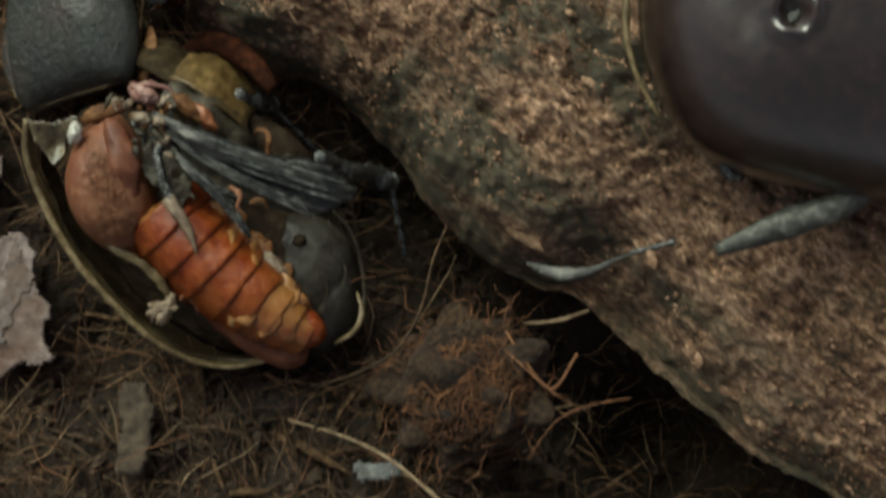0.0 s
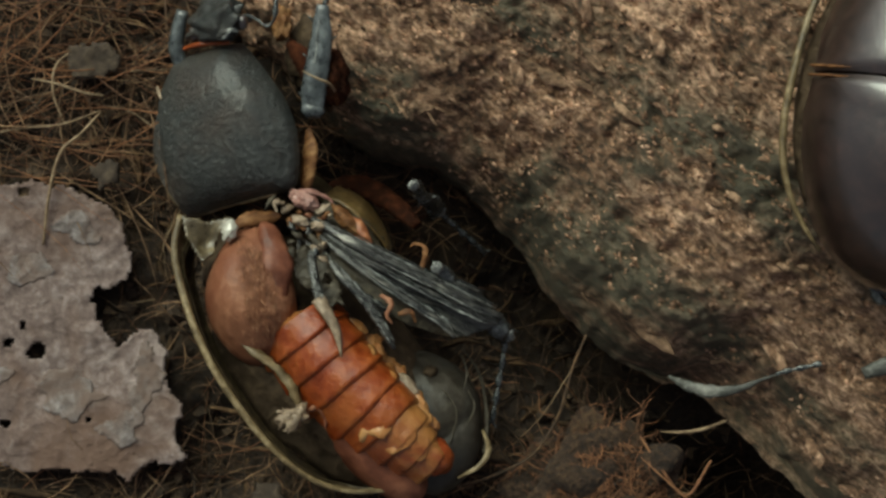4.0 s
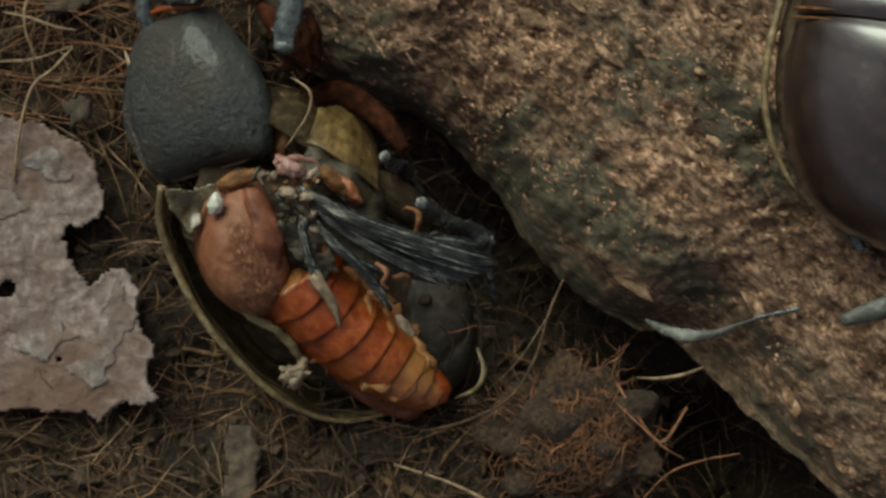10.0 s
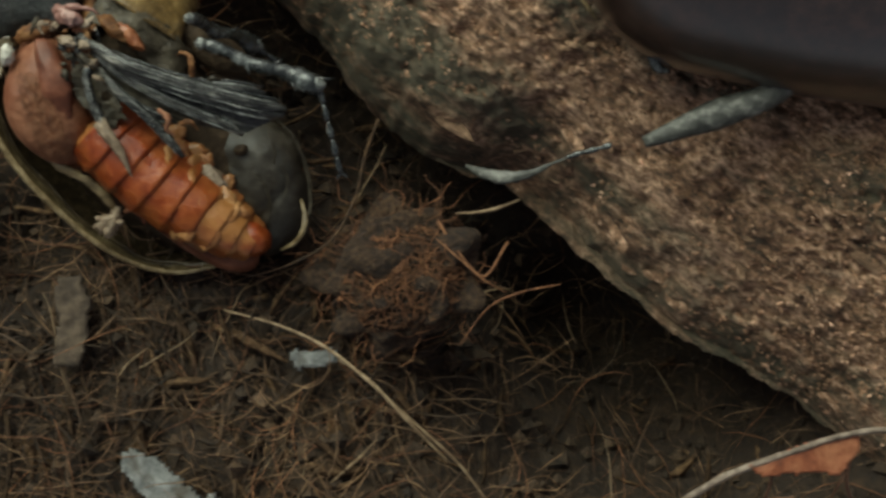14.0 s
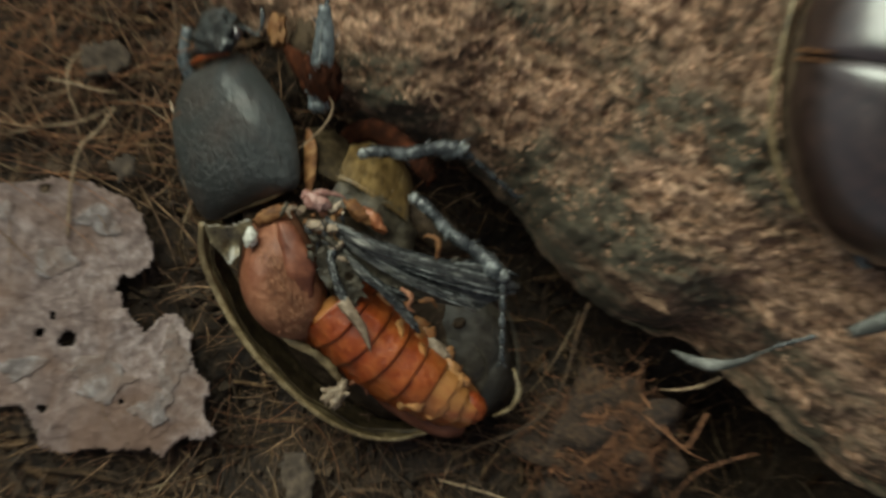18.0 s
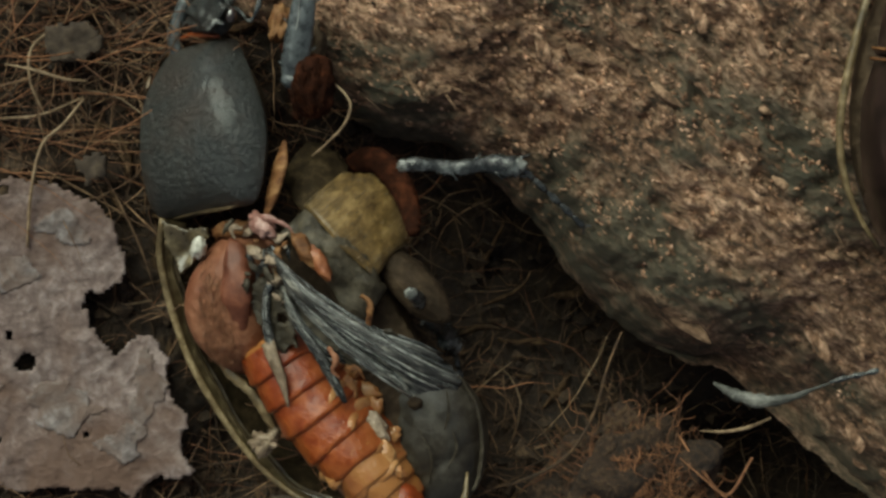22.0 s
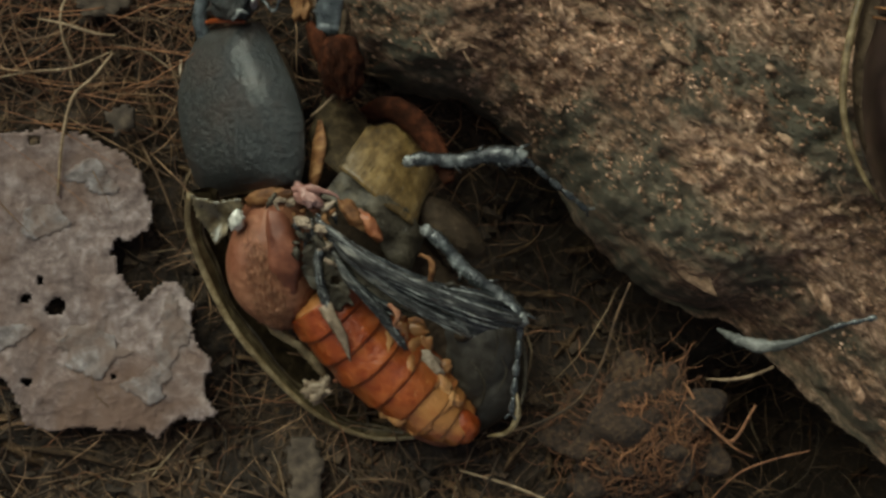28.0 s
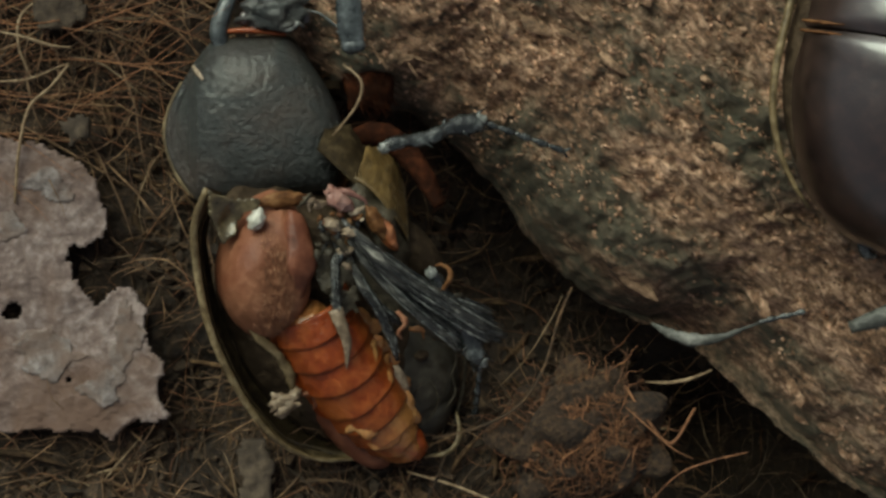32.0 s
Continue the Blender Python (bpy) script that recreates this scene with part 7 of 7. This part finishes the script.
    walk(rear_leg[1], placed([
        (0, 12.50, 0.00, 0.00, 55.8, -0.2, -58.5), (0.5, 12.50, 0.00, 0.00, 39.7, 0.6, -44.4), (1, 12.50, -0.00, 0.00, 40.0, -19.1, -38.9),
        (1.5, 12.50, 0.00, -0.00, 37.9, 1.0, -37.5), (2, 12.50, -0.00, -0.00, 12.0, 20.6, -46.6), (2.5, 12.50, 0.00, 0.00, 30.9, 4.7, -37.0),
        (3, 12.50, -0.00, 0.00, 36.2, 3.7, -51.1), (3.5, 12.50, -0.00, -0.00, 30.4, -16.0, -58.5), (5.5, 12.50, 0.00, 0.00, 27.3, -13.6, -58.5),
        (6, 12.50, 0.00, 0.00, 13.2, 12.1, -51.5), (6.5, 12.50, -0.00, 0.00, 27.8, -4.2, -43.3), (7, 12.50, -0.00, -0.00, 33.2, -15.3, -47.6),
        (7.5, 12.50, 0.00, 0.00, 8.9, -1.5, -57.3), (8, 12.50, 0.00, 0.00, -2.3, 6.4, -48.1), (8.5, 12.50, -0.00, 0.00, -2.4, 6.6, -45.0),
        (9, 12.50, 0.00, 0.00, 22.8, 9.1, -38.9), (9.5, 12.50, -0.00, 0.00, 21.4, 6.9, -35.9), (10, 12.50, 0.00, 0.00, 38.5, -1.1, -40.0),
        (10.5, 12.50, 0.00, 0.00, 18.4, 16.1, -31.2), (11, 12.50, -0.00, 0.00, 16.2, -6.0, -58.0), (11.5, 12.50, -0.00, 0.00, -1.7, 6.0, -43.6),
        (12, 12.50, -0.00, 0.00, -2.1, 5.7, -56.3), (12.5, 12.50, -0.00, -0.00, -1.6, 5.7, -48.9), (13, 12.50, 0.00, 0.00, -2.2, 19.7, -55.3),
        (13.5, 12.50, 0.00, -0.00, 1.0, 16.6, -52.1), (14, 12.50, 0.00, -0.00, 4.6, 10.2, -57.1), (14.5, 12.50, -0.00, -0.00, 41.3, 12.7, -51.2),
        (16.5, 12.50, 0.00, 0.00, 33.9, 2.9, -42.1), (17, 12.50, 0.00, 0.00, 19.4, -0.7, -31.6), (17.5, 12.50, -0.00, 0.00, 30.1, 0.8, -58.7),
        (18, 12.50, -0.00, 0.00, -3.3, 7.1, -49.5), (18.5, 12.50, 0.00, 0.00, 28.7, 9.4, -36.3), (19, 12.50, -0.00, 0.00, 23.8, 5.6, -29.2),
        (19.5, 12.50, -0.00, -0.00, 8.2, 5.5, -11.3), (20, 12.50, -0.00, 0.00, 26.0, 13.9, -37.3), (20.5, 12.50, 0.00, 0.00, 19.1, -1.5, -21.3),
        (21, 12.50, 0.00, -0.00, 1.4, 25.7, -41.9), (21.5, 12.50, -0.00, 0.00, 16.1, -5.8, -20.1), (22, 12.50, 0.00, 0.00, 17.2, -10.9, -16.8),
        (22.5, 12.50, 0.00, -0.00, 15.0, 25.6, -44.2), (23, 12.50, 0.00, 0.00, -3.1, 6.8, -50.6), (23.5, 12.50, -0.00, 0.00, -3.1, 7.6, -43.5),
        (24, 12.50, 0.00, -0.00, -2.9, 7.3, -44.1), (24.5, 12.50, 0.00, -0.00, -3.4, 7.0, -51.3), (25, 12.50, 0.00, 0.00, -4.2, 26.2, -64.0),
        (25.5, 12.50, 0.00, 0.00, -3.3, 6.8, -52.5), (26, 12.50, 0.00, -0.00, 30.8, 15.7, -42.9), (26.5, 12.50, 0.00, 0.00, -0.8, 4.7, -59.0),
        (28.5, 12.50, 0.00, 0.00, -3.3, 6.9, -51.1), (29, 12.50, 0.00, -0.00, -3.3, 6.6, -55.1), (29.5, 12.50, 0.00, -0.00, -4.5, 24.9, -68.7),
        (30, 12.50, -0.00, 0.00, -3.5, 14.5, -55.2), (30.5, 12.50, 0.00, 0.00, -2.9, 29.1, -39.7), (31, 12.50, -0.00, -0.00, 15.4, 4.3, -42.9),
        (31.5, 12.50, -0.00, -0.00, -1.9, 23.8, -40.1), (32, 12.50, 0.00, 0.00, 14.3, 14.0, -24.0)
    ]))
    walk(front_leg, placed([
        (0, -3.12, 20.22, 0.81, -9.9, -1.8, 82.4), (0.5, -3.07, 19.98, 0.64, -10.4, -1.1, 83.2), (1, -2.28, 19.47, 1.03, -8.5, -1.1, 83.2), (1.5, -2.67, 19.23, 1.17, -2.2, 0.7, 84.2),
        (2, -2.61, 18.86, 0.86, -5.5, 1.3, 83.5), (2.5, -2.83, 18.65, 3.19, -4.5, -5.9, 84.2), (3, -3.41, 18.37, 7.41, -10.2, -19.3, 91.2), (3.5, -4.78, 18.18, 8.40, -13.8, -23.7, 92.0),
        (5.5, -2.85, 17.97, 5.25, -1.9, -12.9, 82.0), (6, -2.60, 17.76, 2.49, -0.1, -3.9, 77.2), (6.5, -3.58, 19.45, -0.55, -0.5, 5.8, 82.6), (7, -3.73, 20.27, -2.03, 0.3, 9.8, 85.3),
        (7.5, -2.53, 20.38, -1.32, 1.8, 8.3, 82.3), (8, -4.27, 21.72, -1.12, -1.3, 6.4, 82.7), (8.5, -4.33, 21.37, -0.48, -1.3, 5.4, 80.7), (9, -3.79, 21.02, -0.00, -10.1, 1.8, 83.4),
        (9.5, -2.80, 20.34, -0.69, -14.6, 3.2, 81.6), (10, -3.58, 20.91, -1.24, -16.4, 3.4, 81.1), (10.5, -3.65, 21.26, -0.83, -12.2, 3.8, 83.8), (11, -2.73, 21.30, -1.25, -13.8, 4.6, 81.4),
        (11.5, -3.07, 21.18, -1.47, -11.5, 5.9, 82.5), (12, -3.47, 21.18, -1.39, -8.5, 6.5, 84.2), (12.5, -3.56, 21.49, -1.32, -4.4, 7.2, 83.2), (13, -3.04, 22.08, -2.13, -0.5, 10.1, 79.3),
        (13.5, -2.99, 22.06, -1.85, -1.2, 8.9, 78.7), (14, -3.64, 22.02, -1.12, 0.3, 7.1, 79.4), (14.5, -3.90, 22.11, -0.63, 1.4, 5.9, 79.3), (16.5, -6.16, 22.68, -1.50, 5.5, 10.0, 80.8),
        (17, -5.47, 22.20, -1.39, 7.0, 11.1, 77.4), (17.5, -5.46, 22.96, -0.07, -2.3, 2.3, 78.6), (18, -3.36, 19.23, 0.85, -5.5, -0.1, 83.1), (18.5, -3.28, 18.26, 1.74, -13.2, -4.6, 83.0),
        (19, -3.49, 19.25, 1.83, -12.8, -3.6, 86.1), (19.5, -2.19, 18.65, 2.18, -3.3, -1.6, 88.2), (20, -4.07, 21.02, 3.11, -10.2, -5.9, 88.7), (20.5, -4.18, 21.15, 1.24, -11.2, -0.4, 91.2),
        (21, -3.96, 21.76, 2.76, -3.9, -2.8, 92.0), (21.5, -3.91, 22.36, 3.69, 6.6, -4.0, 90.9), (22, -4.32, 22.83, 2.10, 19.7, 2.1, 91.6), (22.5, -3.50, 23.24, 0.39, 19.3, 5.5, 90.1),
        (23, -4.70, 24.25, 1.09, 19.1, 5.1, 88.5), (23.5, -4.07, 23.72, 0.53, 14.2, 5.6, 86.5), (24, -3.98, 23.65, -0.11, 13.0, 7.1, 85.5), (24.5, -3.98, 24.14, -0.12, 9.5, 5.8, 85.6),
        (25, -3.42, 24.50, -0.67, 16.9, 10.8, 79.5), (25.5, -4.60, 24.75, -2.06, 14.8, 11.8, 85.8), (26, -4.44, 23.45, -0.70, 5.3, 6.3, 87.4), (26.5, -3.17, 22.50, -1.40, -8.2, 6.2, 92.0),
        (28.5, -4.50, 24.95, -3.04, 10.9, 11.8, 88.7), (29, -4.12, 26.55, -2.72, 13.7, 11.5, 85.3), (29.5, -4.28, 27.75, -4.93, 12.9, 17.2, 79.0), (30, -5.50, 27.44, -5.73, 8.3, 16.4, 84.4),
        (30.5, -5.71, 27.21, -2.95, -4.4, 7.2, 95.7), (31, -5.64, 27.20, -2.12, -6.6, 5.5, 99.2), (31.5, -4.90, 25.66, -0.63, -12.5, 3.8, 103.8), (32, -4.59, 24.14, -0.24, -20.2, 5.9, 109.1)
    ]))
    walk(fibre_part, placed([
        (0, -0.75, 21.76, 2.45, 21.8, 62.3, -79.0), (0.5, -0.72, 21.57, 2.28, 22.3, 61.5, -77.9), (1, 0.11, 21.06, 2.59, 18.4, 62.1, -81.2), (1.5, -0.24, 21.47, 2.38, 4.0, 61.3, -88.2),
        (2, -0.32, 21.67, 2.10, 9.4, 59.7, -79.5), (2.5, -0.72, 21.37, 4.76, 12.2, 66.9, -77.1), (3, -1.95, 20.90, 9.77, 50.6, 75.1, -35.5), (3.5, -3.49, 20.35, 10.96, 71.2, 73.9, -15.9),
        (5.5, -1.12, 19.72, 6.95, 12.1, 74.3, -78.2), (6, 0.29, 19.09, 3.81, 0.5, 66.0, -90.2), (6.5, -0.84, 21.19, 0.45, -2.3, 56.4, -88.4), (7, -1.08, 22.15, -1.20, -4.2, 52.5, -88.5),
        (7.5, 0.12, 22.13, -0.50, -3.1, 36.1, -96.0), (8, -1.83, 23.52, -0.12, 1.6, -9.8, -99.5), (8.5, -1.76, 21.05, 0.88, 2.4, -8.6, -106.2), (9, -1.38, 18.75, 1.98, 10.9, -3.1, -108.3),
        (9.5, -0.67, 16.06, 1.84, 15.8, -2.3, -114.7), (10, -1.52, 16.43, 1.44, 17.7, -1.7, -116.1), (10.5, -1.15, 16.66, 1.71, 13.8, -3.1, -114.3), (11, -0.42, 16.44, 1.48, 15.6, -3.1, -117.6),
        (11.5, -0.77, 16.36, 1.22, 14.1, -4.5, -118.9), (12, -1.12, 16.40, 1.17, 11.8, -5.7, -119.6), (12.5, -0.98, 16.39, 1.15, 8.4, -7.9, -121.5), (13, -0.53, 16.62, 0.42, 6.3, -12.0, -126.6),
        (13.5, -0.39, 16.96, 0.54, 6.4, -10.6, -127.3), (14, -0.79, 17.30, 0.95, 4.3, -9.6, -126.5), (14.5, -0.89, 17.77, 1.20, 2.8, -9.0, -126.6), (16.5, -2.47, 20.27, -0.13, 1.0, -14.5, -125.9),
        (17, -1.78, 20.01, -0.21, 0.2, -16.1, -129.5), (17.5, -2.67, 19.82, 1.63, 4.7, -4.1, -128.8), (18, -1.98, 19.22, 2.28, 6.4, 0.3, -130.9), (18.5, -2.30, 17.28, 3.32, 8.9, 9.8, -139.9),
        (19, -2.48, 16.74, 3.43, 8.3, 9.8, -142.9), (19.5, 0.33, 16.67, 3.68, 3.7, -0.3, -115.7), (20, -0.63, 19.33, 4.99, 10.2, 2.3, -90.7), (20.5, -1.36, 20.16, 3.18, 11.5, -1.2, -98.3),
        (21, -0.61, 20.66, 4.30, 3.9, 0.7, -106.9), (21.5, 0.46, 20.87, 4.48, -6.2, -2.2, -113.1), (22, 1.27, 21.44, 1.65, -14.6, -14.5, -116.6), (22.5, 2.66, 21.34, -0.08, -13.3, -16.6, -115.7),
        (23, 2.00, 21.84, 0.46, -14.2, -15.5, -114.4), (23.5, 1.29, 21.29, 0.82, -8.9, -14.3, -119.0), (24, 1.58, 20.91, 0.33, -6.9, -15.3, -121.1), (24.5, 1.54, 21.21, 0.65, -4.1, -12.6, -122.5),
        (25, 3.19, 21.16, -0.96, -9.5, -20.0, -125.1), (25.5, 1.14, 21.98, -1.64, -7.9, -19.7, -116.8), (26, 0.50, 21.28, 0.49, -1.8, -10.9, -111.8), (26.5, -1.64, 19.56, 0.65, 12.6, 0.5, -139.7),
        (28.5, -1.97, 21.63, -1.29, -2.6, -18.6, -119.2), (29, -0.79, 23.12, -1.39, -5.6, -19.4, -121.3), (29.5, 0.13, 24.70, -3.89, -3.0, -24.1, -126.4), (30, -0.21, 24.48, -4.31, -0.4, -21.4, -117.7),
        (30.5, -2.49, 23.97, -0.73, 8.1, -8.2, -106.9), (31, -3.77, 23.14, 0.02, 9.6, -5.6, -104.1), (31.5, -3.21, 21.44, 1.44, 14.5, -0.5, -104.0), (32, -3.53, 20.81, 1.72, 21.9, 3.9, -104.9)
    ]))
    walk(big_foot, placed([
        (0, -0.3, 0.4, 0, 0, 0, 0), (6, 0, 0, 0, 0, 0, 0), (11.6, -0.1, 0.3, 0, 0, 0, 0), (12.0, 0.8, -0.6, 0, 0, 0, 0), (12.5, 2.9, -2.4, 0, 0, 0, 0),
        (13.1, 2.8, -2.4, 0, 0, 0, 0), (13.8, 0.5, -0.8, 0, 0, 0, 0), (17, 0, -0.9, 0, 0, 0, 0), (18.5, 0.8, -1.4, 0, 0, 0, 0), (21, 0.5, -1.0, 0, 0, 0, 0),
        (25, 0, -0.7, 0, 0, 0, 0), (29, 0.2, -0.3, 0, 0, 0, 0), (32, -0.3, 0.5, 0, 0, 0, 0)]))


motions()
